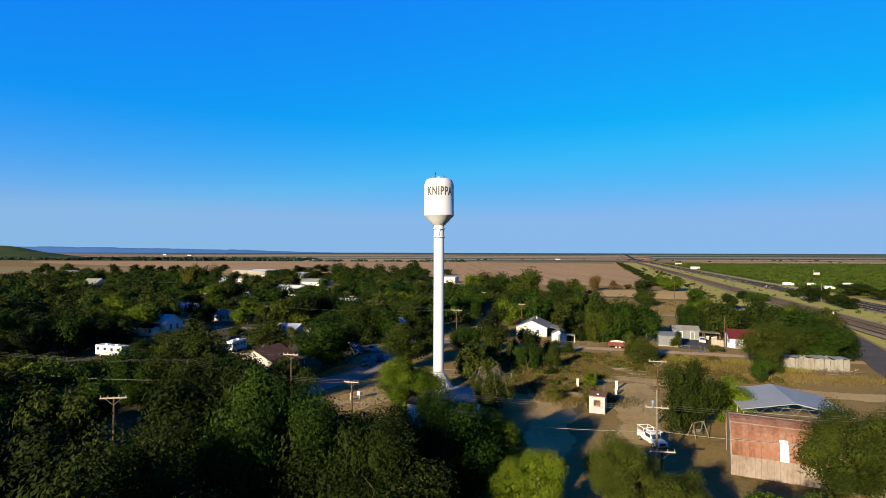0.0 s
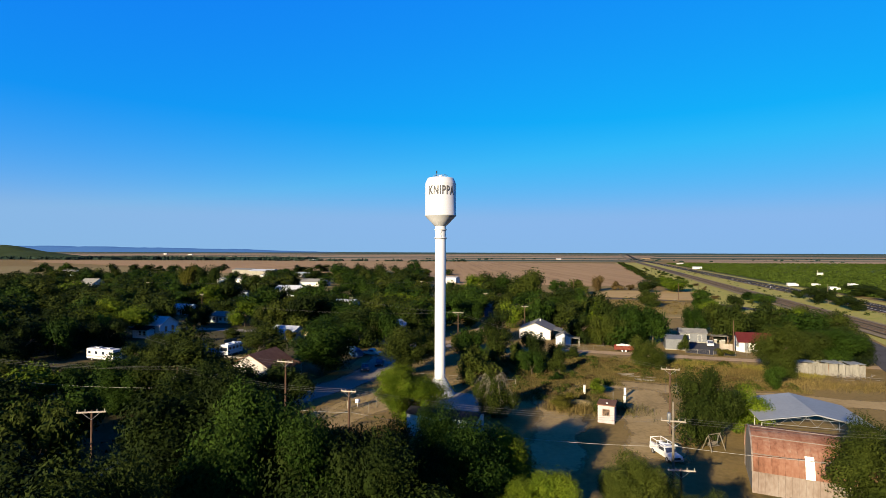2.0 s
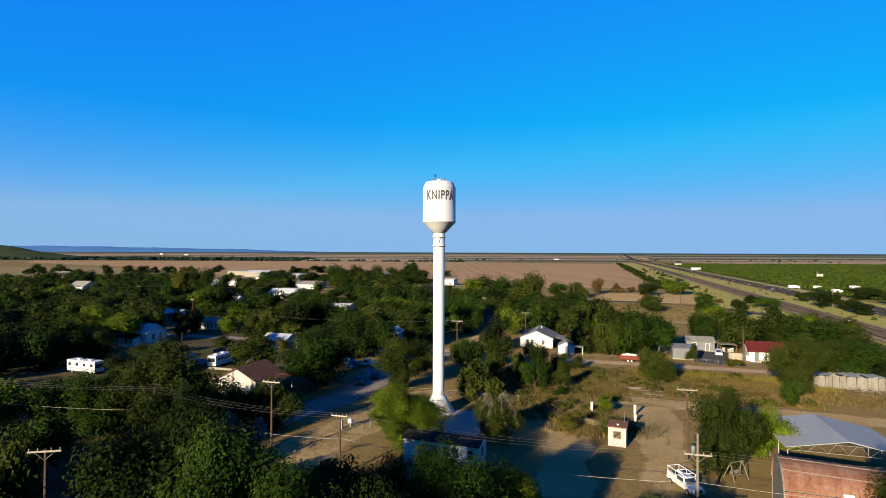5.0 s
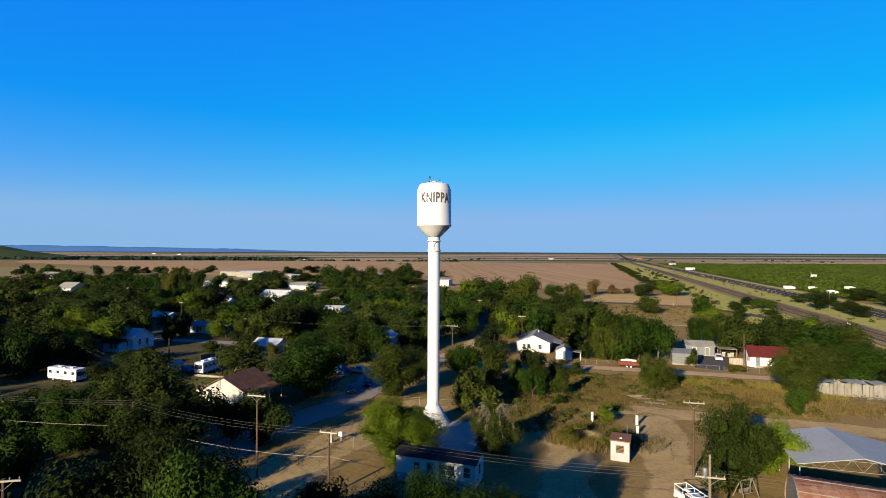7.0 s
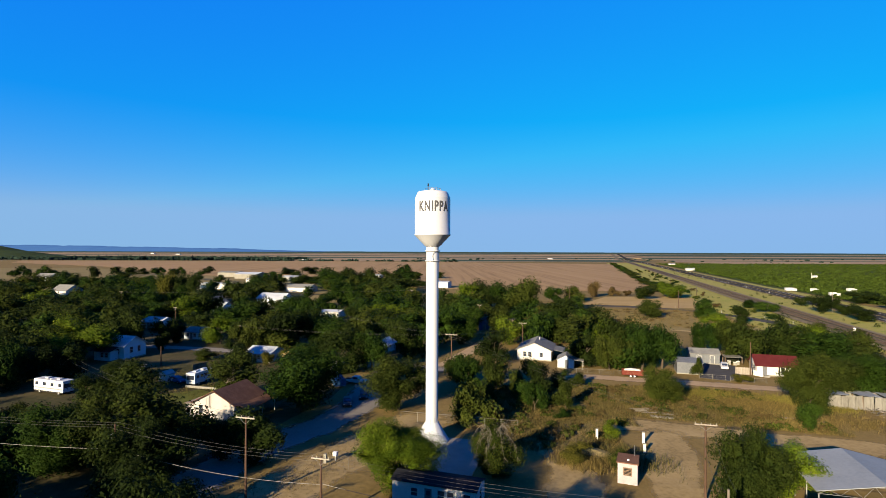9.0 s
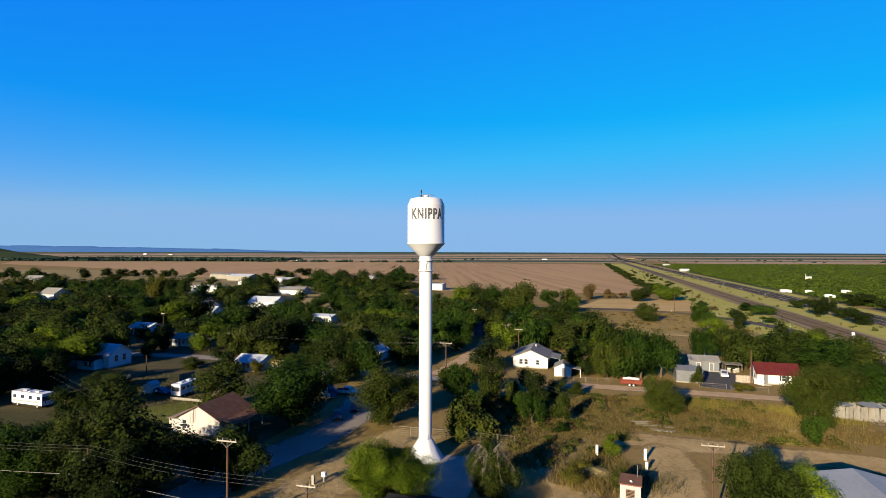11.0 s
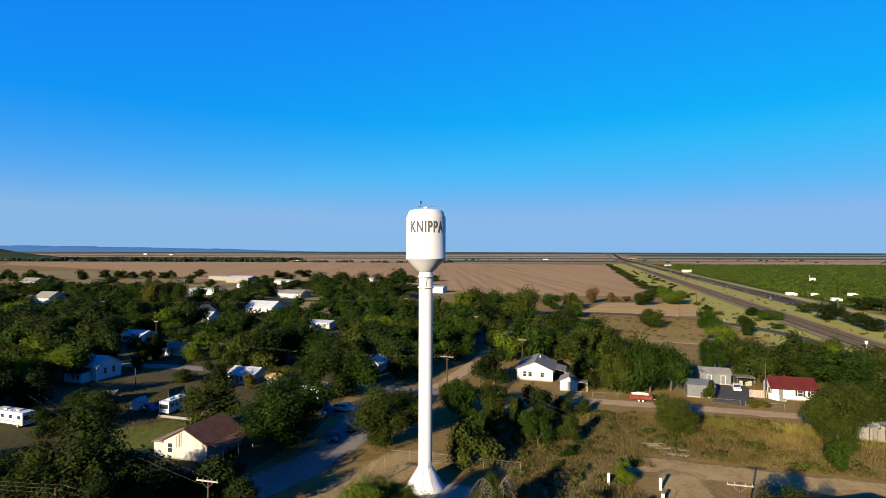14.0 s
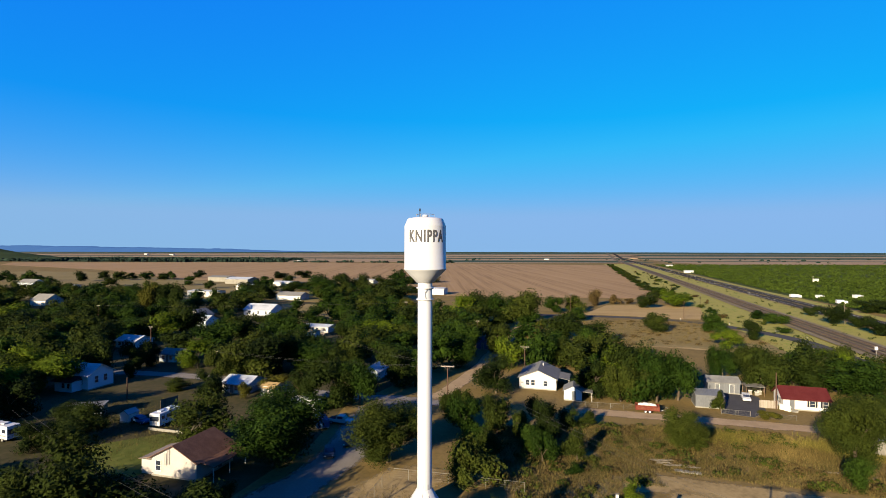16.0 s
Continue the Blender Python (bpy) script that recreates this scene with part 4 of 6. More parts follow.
        rod(bm, (1.14 * math.cos(a), 1.14 * math.sin(a), 3.0), (2.85 * math.cos(a), 2.85 * math.sin(a), 0.3), 0.015, sides=5)
        part("seam", bm, M["grey_steel"], ob, "dark weld seam")
    bm = bmesh.new()
    rod(bm, (-0.75, 0, 40.5), (-0.75, 0, 41.55), 0.05)
    rod(bm, (-0.75, 0, 41.55), (-0.75, 0, 41.95), 0.12, 0.09)
    part("beacon", bm, M["dark_inside"], ob, "dark beacon on a short mast")
    part("hatch", lathe([(0.42, 40.7), (0.42, 41.0), (0.36, 41.08)], 20), M["tank_paint"], ob)
    bm = bmesh.new()
    for a0, a1 in ((0, 1), (1, 2), (2, 3), (3, 4), (4, 5), (5, 6)):
        p = [Vector((1.25 * math.cos(a * 1.047), 1.25 * math.sin(a * 1.047), 40.68)) for a in (a0, a1)]
        rod(bm, p[0] + Vector((0, 0, 0.45)), p[1] + Vector((0, 0, 0.45)), 0.025, sides=5)
        rod(bm, p[0], p[0] + Vector((0, 0, 0.45)), 0.025, sides=5)
    part("roof_rail", bm, M["grey_steel"], ob)
    bm = bmesh.new()
    rod(bm, (0.35, -1.1, 29.2), (0.1, -1.12, 29.5), 0.03, sides=6)
    rod(bm, (0.1, -1.12, 29.5), (0.0, -1.12, 30.2), 0.03, sides=6)
    rod(bm, (0.0, -1.12, 30.2), (0.25, -1.12, 30.7), 0.03, sides=6)
    rod(bm, (0.25, -1.12, 30.7), (0.7, -0.95, 30.85), 0.03, sides=6)
    part("conduit", bm, M["grey_steel"], ob)
    # the town's name, wrapped round the tank
    cu = bpy.data.curves.new("letters", "FONT")
    cu.body = "KNIPPA"
    cu.size = 2.1
    cu.space_character = 1.18
    cu.resolution_u = 3
    cu.offset = 0.07
    tmp = bpy.data.objects.new("letters", cu)
    scene.collection.objects.link(tmp)
    bpy.context.view_layer.update()
    me = bpy.data.meshes.new_from_object(tmp.evaluated_get(bpy.context.evaluated_depsgraph_get()))
    scene.collection.objects.unlink(tmp)
    bpy.data.objects.remove(tmp)
    bm = bmesh.new()
    bm.from_mesh(me)
    for k in range(1, 90):
        bmesh.ops.bisect_plane(bm, geom=[*bm.verts, *bm.edges, *bm.faces], plane_co=(0.1 * k, 0, 0), plane_no=(1, 0, 0))
    xs = [v.co.x for v in bm.verts]
    zs = [v.co.y for v in bm.verts]
    lo, hi, zl, zh = min(xs), max(xs), min(zs), max(zs)
    for v in bm.verts:
        u = (v.co.x - lo) / (hi - lo)
        ang = math.radians(-46 + 102 * u)
        v.co = (2.92 * math.sin(ang), -2.92 * math.cos(ang), 37.25 + 1.66 * (v.co.y - zl) / (zh - zl))
    part("lettering", bm, M["lettering"], ob, "grey block letters")
    return ob


water_tower(-0.8, 102.5)
slab = boxes((-4.6, 6.0, -8.2, 8.0, -0.3, 0.14), bevel=0.03)
pad = thing("concrete_slab", 0.6, 95.6, GRID, "smooth grey concrete slab beside the tower base", "slab")
part("slab", slab, M["concrete"], pad)


# ---------------------------------------------------------------- houses
def on_face(face, w, d):
    """The pose of a wall face: u runs to the right when one looks at it, y points out of the picture into the wall."""
    return {"f": pose(0, -d / 2, 0), "b": pose(0, d / 2, 0, 0, 0, 180), "l": pose(-w / 2, 0, 0, 0, 0, -90), "r": pose(w / 2, 0, 0, 0, 0, 90)}[face]


def at_face(bm, face, w, d):
    bmesh.ops.transform(bm, matrix=on_face(face, w, d), verts=bm.verts)
    return bm


def window(parent, face, w, d, u, z, ww, wh, trim="white_paint", shutters=False):
    f = boxes((u - ww / 2 - 0.09, u - ww / 2, -0.06, 0.02, z - 0.09, z + wh + 0.09), (u + ww / 2, u + ww / 2 + 0.09, -0.06, 0.02, z - 0.09, z + wh + 0.09),
              (u - ww / 2, u + ww / 2, -0.06, 0.02, z - 0.09, z), (u - ww / 2, u + ww / 2, -0.06, 0.02, z + wh, z + wh + 0.09), (u - ww / 2, u + ww / 2, -0.05, 0.02, z + wh * 0.5 - 0.03, z + wh * 0.5 + 0.03))
    wo = part("window", at_face(f, face, w, d), M[trim], parent)
    part("pane", at_face(boxes((u - ww / 2, u + ww / 2, -0.02, 0.0, z, z + wh)), face, w, d), M["window_glass"], wo, "dark window glass")
    part("sill", at_face(boxes((u - ww / 2 - 0.14, u + ww / 2 + 0.14, -0.13, -0.0, z - 0.16, z - 0.095)), face, w, d), M[trim], wo)
    if shutters:
        for s in (-1, 1):
            c = u + s * (ww / 2 + 0.3)
            part("shutter", at_face(boxes((c - 0.18, c + 0.18, -0.05, 0.0, z - 0.05, z + wh + 0.05)), face, w, d), M["shingle_dark"], wo)


def door(parent, face, w, d, u, z=0.3, dw=0.95, dh=2.05, paint="grey_metal", glazed=False):
    do = part("door", at_face(boxes((u - dw / 2, u + dw / 2, -0.05, 0.0, z, z + dh)), face, w, d), M[paint], parent)
    part("door_frame", at_face(boxes((u - dw / 2 - 0.1, u - dw / 2 - 0.002, -0.07, 0.0, z, z + dh + 0.1), (u + dw / 2 + 0.002, u + dw / 2 + 0.1, -0.07, 0.0, z, z + dh + 0.1), (u - dw / 2, u + dw / 2, -0.07, 0.0, z + dh + 0.002, z + dh + 0.1)), face, w, d), M["white_paint"], do)
    part("handle", at_face(boxes((u + dw / 2 - 0.13, u + dw / 2 - 0.08, -0.1, -0.05, z + 0.95, z + 1.1)), face, w, d), M["grey_steel"], do)
    if glazed:
        part("pane", at_face(boxes((u - 0.25, u + 0.25, -0.07, -0.05, z + 1.2, z + 1.75)), face, w, d), M["window_glass"], do)


def gable(w, d, wall_h, ridge_h, ridge, z0=0.0):
    """House walls with their gables, as one closed shell."""
    bm = bmesh.new()
    if ridge == "y":
        prof = [(-w / 2, z0), (w / 2, z0), (w / 2, wall_h), (0, ridge_h), (-w / 2, wall_h)]
        a = [bm.verts.new((x, -d / 2, z)) for x, z in prof]
        b = [bm.verts.new((x, d / 2, z)) for x, z in prof]
    else:
        prof = [(-d / 2, z0), (d / 2, z0), (d / 2, wall_h), (0, ridge_h), (-d / 2, wall_h)]
        a = [bm.verts.new((-w / 2, y, z)) for y, z in prof]
        b = [bm.verts.new((w / 2, y, z)) for y, z in prof]
    n = len(prof)
    bm.faces.new(a)
    bm.faces.new(list(reversed(b)))
    for k in range(n):
        bm.faces.new((a[k], b[k], b[(k + 1) % n], a[(k + 1) % n]))
    bmesh.ops.recalc_face_normals(bm, faces=bm.faces)
    return bm


def slopes(w, d, wall_h, ridge_h, ridge, over=0.45, thick=0.12, only=None):
    """Two roof slabs with overhang; only: one raised seam of a metal roof, at that place along the ridge."""
    bm = bmesh.new()
    span, length = (w, d) if ridge == "y" else (d, w)
    rise = ridge_h - wall_h
    k = rise / (span / 2)
    for s in (-1, 1):
        e = span / 2 + over
        z_e = wall_h - k * over
        for dims in [(-length / 2 - over, length / 2 + over, 0.0, thick) if only is None else (only - 0.02, only + 0.02, thick - 0.01, thick + 0.025)]:
            l0, l1, t0, t1 = dims
            c = [(s * e, l0, z_e + t0), (s * e, l1, z_e + t0), (0, l1, ridge_h + t0), (0, l0, ridge_h + t0), (s * e, l0, z_e + t1), (s * e, l1, z_e + t1), (0, l1, ridge_h + t1), (0, l0, ridge_h + t1)]
            v = [bm.verts.new(p if ridge == "y" else (p[1], p[0], p[2])) for p in c]
            for f in ((0, 1, 2, 3), (4, 5, 6, 7), (0, 1, 5, 4), (1, 2, 6, 5), (2, 3, 7, 6), (3, 0, 4, 7)):
                bm.faces.new([v[i] for i in f])
    bmesh.ops.recalc_face_normals(bm, faces=bm.faces)
    return bm


def seams(ro, roof, w, d, wall_h, ridge_h, ridge, over, thick, gap):
    length = d if ridge == "y" else w
    if gap:
        me = None
        for a in np.arange(-length / 2 - over + gap, length / 2 + over, gap):
            if me is None:
                me = mesh_of("seam", slopes(w, d, wall_h, ridge_h, ridge, over, thick, 0.0), M[roof])
            part("seam", me, None, ro).location = (0, a, 0) if ridge == "y" else (a, 0, 0)


def house(x, y, w, d, wall_h, ridge_h, ridge, wall, roof, label, rz=GRID, name="house", category="house", windows=(), doors=(), over=0.45, ribs=0.0, chimney=None, shutters=False, base=True):
    ob = thing(name, x, y, rz, label, category)
    part("wall", gable(w, d, wall_h, ridge_h, ridge, 0.02), M[wall], ob)
    ro = part("roof", slopes(w, d, wall_h + 0.01, ridge_h + 0.01, ridge, over, 0.12), M[roof], ob)
    seams(ro, roof, w, d, wall_h + 0.01, ridge_h + 0.01, ridge, over, 0.12, ribs)
    if base:
        part("plinth", boxes((-w / 2 - 0.04, w / 2 + 0.04, -d / 2 - 0.04, d / 2 + 0.04, -0.1, 0.28)), M["concrete"], ob)
    for f, u, z, ww, wh in windows:
        window(ob, f, w, d, u, z, ww, wh, shutters=shutters)
    for f, u in doors:
        door(ob, f, w, d, u)
    if chimney:
        part("vent", boxes((chimney[0] - 0.15, chimney[0] + 0.15, chimney[1] - 0.15, chimney[1] + 0.15, ridge_h - 0.6, ridge_h + 0.5)), M["grey_steel"], ro)
    return ob


def lean_to(ob, x0, x1, y0, y1, z_hi, z_lo, roof, name="porch_roof", posts=(), slope="y"):
    """A sloping porch roof on posts, part of a house."""
    bm = bmesh.new()
    if slope == "y":
        c = [(x0, y0, z_lo), (x1, y0, z_lo), (x1, y1, z_hi), (x0, y1, z_hi)]
    else:
        c = [(x0, y0, z_hi), (x1, y0, z_lo), (x1, y1, z_lo), (x0, y1, z_hi)]
    v = [bm.verts.new(p) for p in c] + [bm.verts.new((p[0], p[1], p[2] + 0.1)) for p in c]
    for f in ((0, 1, 2, 3), (4, 5, 6, 7), (0, 1, 5, 4), (1, 2, 6, 5), (2, 3, 7, 6), (3, 0, 4, 7)):
        bm.faces.new([v[i] for i in f])
    bmesh.ops.recalc_face_normals(bm, faces=bm.faces)
    pr = part(name, bm, M[roof], ob)
    for px, py, pz in posts:
        part("post", boxes((px - 0.06, px + 0.06, py - 0.06, py + 0.06, 0, pz)), M["white_paint"], pr)


# white house by the lane, its shed and carport
h = house(29.6, 171, 9.5, 12, 3.0, 5.0, "y", "white_paint", "shingle_grey", "white clapboard house with grey shingle roof", windows=[("f", -2.6, 1.1, 0.9, 1.3), ("f", -1.2, 1.1, 0.9, 1.3), ("f", 2.0, 1.1, 0.9, 1.2), ("r", -3, 1.1, 0.9, 1.2)], chimney=(0.8, 1.5))
lean_to(h, 4.75, 8.0, -3.5, 4.0, 2.9, 2.3, "shingle_grey", posts=((7.8, -3.3, 2.3), (7.8, 3.8, 2.3)), slope="x")
s = house(35, 157.4, 4.2, 5.2, 2.4, 3.5, "y", "shade_blue_paint", "shingle_grey", "small pale shed with grey roof beside a white house", name="shed", category="shed", doors=[("f", 0.2)], over=0.3)
lean_to(s, 2.1, 4.6, -2.4, 2.2, 2.3, 2.05, "old_tin", "carport_roof", ((4.4, -2.2, 2.05), (4.4, 2.0, 2.05)), "x")
# grey metal sheds and the red-roofed house
house(65, 151.2, 6.0, 5.5, 2.9, 3.7, "x", "grey_metal", "grey_metal", "small grey corrugated metal shed", name="shed", category="shed", ribs=0.9, over=0.15)
house(75.2, 163.6, 7.4, 6.0, 2.8, 3.8, "x", "grey_metal", "shingle_grey", "grey metal garage with two doors on asphalt", name="garage", category="garage", doors=[("f", -1.5), ("f", 1.8)], over=0.3)
h = house(85.9, 149.2, 9.2, 6.4, 2.7, 4.7, "x", "white_paint", "red_metal", "white house with red metal roof and dark shutters", windows=[("f", 1.2, 1.0, 1.0, 1.3), ("f", 3.8, 1.0, 1.0, 1.3), ("l", 0.5, 1.0, 0.9, 1.2)], doors=[("f", -2.8)], ribs=0.6, shutters=True)
part("steps", boxes((-3.6, -2.0, -4.6, -3.6, 0, 0.3), (-3.4, -2.2, -5.0, -4.6, 0, 0.15)), M["concrete"], h)
cp = thing("carport", 81.6, 160.2, GRID, "low dark carport with a pale sheet roof beside the garage", "carport")
part("roof", boxes((-2.2, 2.2, -2.0, 2.0, 2.25, 2.33)), M["old_tin"], cp)
for px, py in ((-2.0, -1.8), (2.0, -1.8), (-2.0, 1.8), (2.0, 1.8)):
    part("post", boxes((px - 0.05, px + 0.05, py - 0.05, py + 0.05, 0, 2.25)), M["brown_wood"], cp)
# near-black sheet standing in for the unlit depth of the carport
part("back_panel", boxes((-1.9, 1.9, 1.86, 1.94, 0.1, 2.2)), M["dark_inside"], cp)
for bx, by, bz in ((-1.2, -0.6, 1.1), (0.2, -0.9, 0.8), (1.2, -0.5, 0.95)):
    bin_ = thing("storage_bin", 81.6 + bx, 160.2 + by, GRID + 9 * bx, "pale plastic storage bin under the carport", "bin", "bins under the carport")
    part("tub", boxes((-0.4, 0.4, -0.3, 0.3, 0, bz), bevel=0.04), M["concrete"], bin_)
    part("lid", boxes((-0.43, 0.43, -0.33, 0.33, bz + 0.002, bz + 0.08), bevel=0.02), M["sign_white"], bin_)
# house with the brown roof at the bend
h = house(-39.2, 117.3, 8.6, 8.6, 3.0, 5.2, "y", "cream_paint", "shingle_brown", "cream house with brown shingle roof at the street bend", windows=[("f", -3.0, 1.0, 0.9, 1.5)], doors=[("r", 1.0)], over=0.5)
lean_to(h, 4.3, 7.2, -4.0, 4.2, 2.9, 2.3, "shingle_brown", posts=((7.0, -3.8, 2.3), (7.0, 0, 2.3), (7.0, 4.0, 2.3)), slope="x")
lean_to(h, -7.0, -4.3, -4.2, 2.5, 2.3, 2.9, "faded_tin", "side_roof", slope="x")
part("side_room", boxes((-6.6, -4.32, -4.0, 2.3, 0, 2.28)), M["cream_paint"], h)
part("flue", rods(((-0.9, -4.6, 2.2), (-0.9, -4.6, 4.6), 0.07), ((-1.5, -4.55, 2.0), (-1.5, -4.55, 3.9), 0.05)), M["grey_steel"], h)
# white house in the trees, the blue of its shade put into the paint
h = house(-91.5, 170.8, 10.5, 7.4, 3.8, 6.0, "x", "shade_blue_paint", "pale_roof", "two-storey pale house with metal roof among trees", windows=[("r", -1.3, 1.6, 0.9, 1.6), ("r", 1.3, 1.6, 0.9, 1.6), ("f", 3.0, 1.4, 0.9, 1.5)], ribs=0.6)
part("front_wing", boxes((-2.5, 3.2, -6.4, -3.72, 0.02, 2.6)), M["shade_blue_paint"], h)
window(h, "f", 10.5, 12.8, 0.4, 1.0, 0.9, 1.2)
window(h, "f", 10.5, 12.8, 2.0, 1.0, 0.9, 1.2)
lean_to(h, -3.2, 3.9, -7.2, -3.65, 3.7, 2.6, "shingle_dark", "wing_roof")
# the long trailer home with its deck
mh = thing("mobile_home", 0.1, 80.9, -20, "white mobile home with dark roof and wooden deck", "mobile home")
part("wall", gable(10.6, 3.7, 3.05, 3.55, "x", 0.55), M["white_paint"], mh)
part("roof", slopes(10.6, 3.7, 3.06, 3.56, "x", 0.18, 0.09), M["shingle_dark"], mh)
part("skirting", boxes((-5.25, 5.25, -1.8, 1.8, 0, 0.56)), M["shade_blue_paint"], mh)
for u in (1.0, 2.2, 4.2):
    window(mh, "f", 10.6, 3.7, u, 1.35, 0.8, 1.2)
window(mh, "r", 10.6, 3.7, 0.0, 1.35, 0.9, 1.2)
window(mh, "f", 10.6, 3.7, -2.4, 1.5, 0.8, 0.9)
door(mh, "f", 10.6, 3.7, -0.6, 0.6, 0.9, 2.0, glazed=True)
deck = part("deck", boxes((-4.6, 4.8, -3.4, -1.9, 0.42, 0.52)), M["pale_wood"], mh, "weathered wooden deck")
for u in np.linspace(-4.5, 4.7, 8):
    part("deck_post", boxes((u - 0.05, u + 0.05, -3.4, -3.3, 0, 1.4)), M["brown_wood"], deck)
part("deck_rail", boxes((-4.5, 4.7, -3.4, -3.32, 1.36, 1.44), (-4.5, -1.4, -3.38, -3.34, 0.9, 0.96), (0.6, 4.7, -3.38, -3.34, 0.9, 0.96)), M["brown_wood"], deck)
part("end_trim", boxes((5.28, 5.34, -1.9, -1.78, 0.5, 3.1), (5.28, 5.34, 1.78, 1.9, 0.5, 3.1)), M["white_paint"], mh)
# pump hut in the lot
hut = thing("pump_hut", 25.9, 87.6, GRID - 6, "small pinkish plaster hut with a dark flat roof", "hut")
part("wall", boxes((-1.25, 1.25, -1.6, 1.6, 0, 2.75), bevel=0.02), M["pink_plaster"], hut)
part("roof", boxes((-1.4, 1.4, -1.75, 1.75, 2.752, 2.9), bevel=0.02), M["shingle_brown"], hut)
wo = part("window", boxes((-0.55, 0.55, -1.66, -1.59, 1.15, 1.22), (-0.55, 0.55, -1.66, -1.59, 2.15, 2.22), (-0.55, -0.48, -1.66, -1.59, 1.22, 2.15), (0.48, 0.55, -1.66, -1.59, 1.22, 2.15)), M["brown_wood"], hut)
# near-black sheet on the wall in place of the unlit room
part("opening", boxes((-0.48, 0.48, -1.61, -1.59, 1.22, 2.15)), M["dark_inside"], wo)
for k in range(5):
    part("slat", boxes((-0.48, 0.48, -1.65, -1.615, 1.3 + 0.18 * k, 1.36 + 0.18 * k)), M["brown_wood"], wo)
part("vent_pipe", rods(((0.8, 1.2, 2.9), (0.8, 1.2, 4.4), 0.03)), M["grey_steel"], hut)
part("vent", boxes((-0.1, 0.2, -0.9, -0.6, 2.9, 3.02)), M["sign_white"], hut)
for px, py, ph in ((26.4, 102.9, 1.75), (33.4, 101.1, 1.75), (32.0, 97.2, 1.3)):
    p = thing("marker_post", px, py, GRID, "square white painted post standing in dry grass", "post", "white posts")
    part("post", boxes((-0.2, 0.2, -0.2, 0.2, -0.05, ph), bevel=0.02), M["white_paint"], p)
    part("cap", boxes((-0.23, 0.23, -0.23, 0.23, ph + 0.002, ph + 0.06)), M["concrete"], p)


# ---------------------------------------------------------------- big sheds on the right
def quonset(x, y, rz, length, width, height):
    ob = thing("quonset_hut", x, y, rz, "rusty red corrugated quonset hut with faded lower walls", "barn")
    side = 2.4

    def arch(r0, r1, x0, x1, a0, a1, n=26):
        bm = bmesh.new()
        rows = []
        for k in range(n + 1):
            a = a0 + (a1 - a0) * k / n
            rows.append([bm.verts.new((xx, (width / 2 + r) * math.cos(a), side + (height - side + r) * math.sin(a))) for r in (r0, r1) for xx in (x0, x1)])
        for p, q in zip(rows, rows[1:]):
            for i, j in ((0, 1), (1, 3), (3, 2), (2, 0)):
                bm.faces.new((p[i], p[j], q[j], q[i]))
        bm.faces.new((rows[0][0], rows[0][1], rows[0][3], rows[0][2]))
        bm.faces.new((rows[-1][0], rows[-1][1], rows[-1][3], rows[-1][2]))
        bmesh.ops.recalc_face_normals(bm, faces=bm.faces)
        return bm

    n = int(length / 0.62)
    for k in range(n):
        x0 = -length / 2 + k * length / n
        part("roof_sheet", arch(0.0, 0.03 + 0.012 * (k % 2), x0, x0 + length / n - 0.012, 0.0, math.pi, 20), M["rust"], ob)
        if k % 2 == 0:
            part("rib", arch(0.03, 0.065, x0 - 0.03, x0 + 0.03, 0.0, math.pi, 20), M["rust"], ob)
    for a in (0.5, 1.05, 1.57, 2.09, 2.64):
        bm = bmesh.new()
        rod(bm, (-length / 2, (width / 2 + 0.06) * math.cos(a), side + (height - side + 0.06) * math.sin(a)), (length / 2, (width / 2 + 0.06) * math.cos(a), side + (height - side + 0.06) * math.sin(a)), 0.055, sides=5)
        part("seam", bm, M["faded_tin"], ob)
    for s in (-1, 1):
        for k in range(n):
            y0, y1 = s * width / 2, s * (width / 2 - 0.06 - 0.015 * (k % 2))
            part("wall_sheet", boxes((-length / 2 + k * length / n, -length / 2 + (k + 1) * length / n - 0.015, min(y0, y1), max(y0, y1), 0, side)), M["faded_tin"], ob, "faded tan tin sheet")
    for x0, x1 in ((-length / 2 + 0.06, -length / 2 + 0.14), (length / 2 - 0.14, length / 2 - 0.06)):
        bm = bmesh.new()
        prof = [(-width / 2 + 0.08, 0), (width / 2 - 0.08, 0)] + [((width / 2 - 0.08) * math.cos(a), side + (height - side - 0.05) * math.sin(a)) for a in np.linspace(0, math.pi, 20)]
        a = [bm.verts.new((x0, p, q)) for p, q in prof]
        b = [bm.verts.new((x1, p, q)) for p, q in prof]
        bm.faces.new(a)
        bm.faces.new(list(reversed(b)))
        for k in range(len(prof)):
            bm.faces.new((a[k], b[k], b[(k + 1) % len(prof)], a[(k + 1) % len(prof)]))
        bmesh.ops.recalc_face_normals(bm, faces=bm.faces)
        part("end_wall", bm, M["old_tin"], ob, "pale grey tin end wall")
    part("patch", arch(0.07, 0.10, -3.5, -2.65, math.pi - 0.62, math.pi + 0.0, 10), M["sign_white"], ob, "clean pale sheet patch")
    part("edge_trim", arch(0.03, 0.10, -length / 2 - 0.05, -length / 2 + 0.1, 0.0, math.pi, 24), M["faded_tin"], ob)
    return ob


quonset(43.8, 62.9, -25, 17, 8.6, 6.1)


def canopy(x, y, rz, w, d, eave, ridge):
    ob = thing("open_shed", x, y, rz, "open steel shed with pale sheet-metal roof on trusses", "open shed")
    part("roof", slopes(w, d, eave, ridge, "y", 0.3, 0.08), M["white_metal"], ob)
    for k, yy in enumerate((-d / 2 + 0.15, -d / 6, d / 6, d / 2 - 0.15)):
        bm = bmesh.new()
        rod(bm, (-w / 2, yy, eave - 0.42), (w / 2, yy, eave - 0.42), 0.03, sides=6)
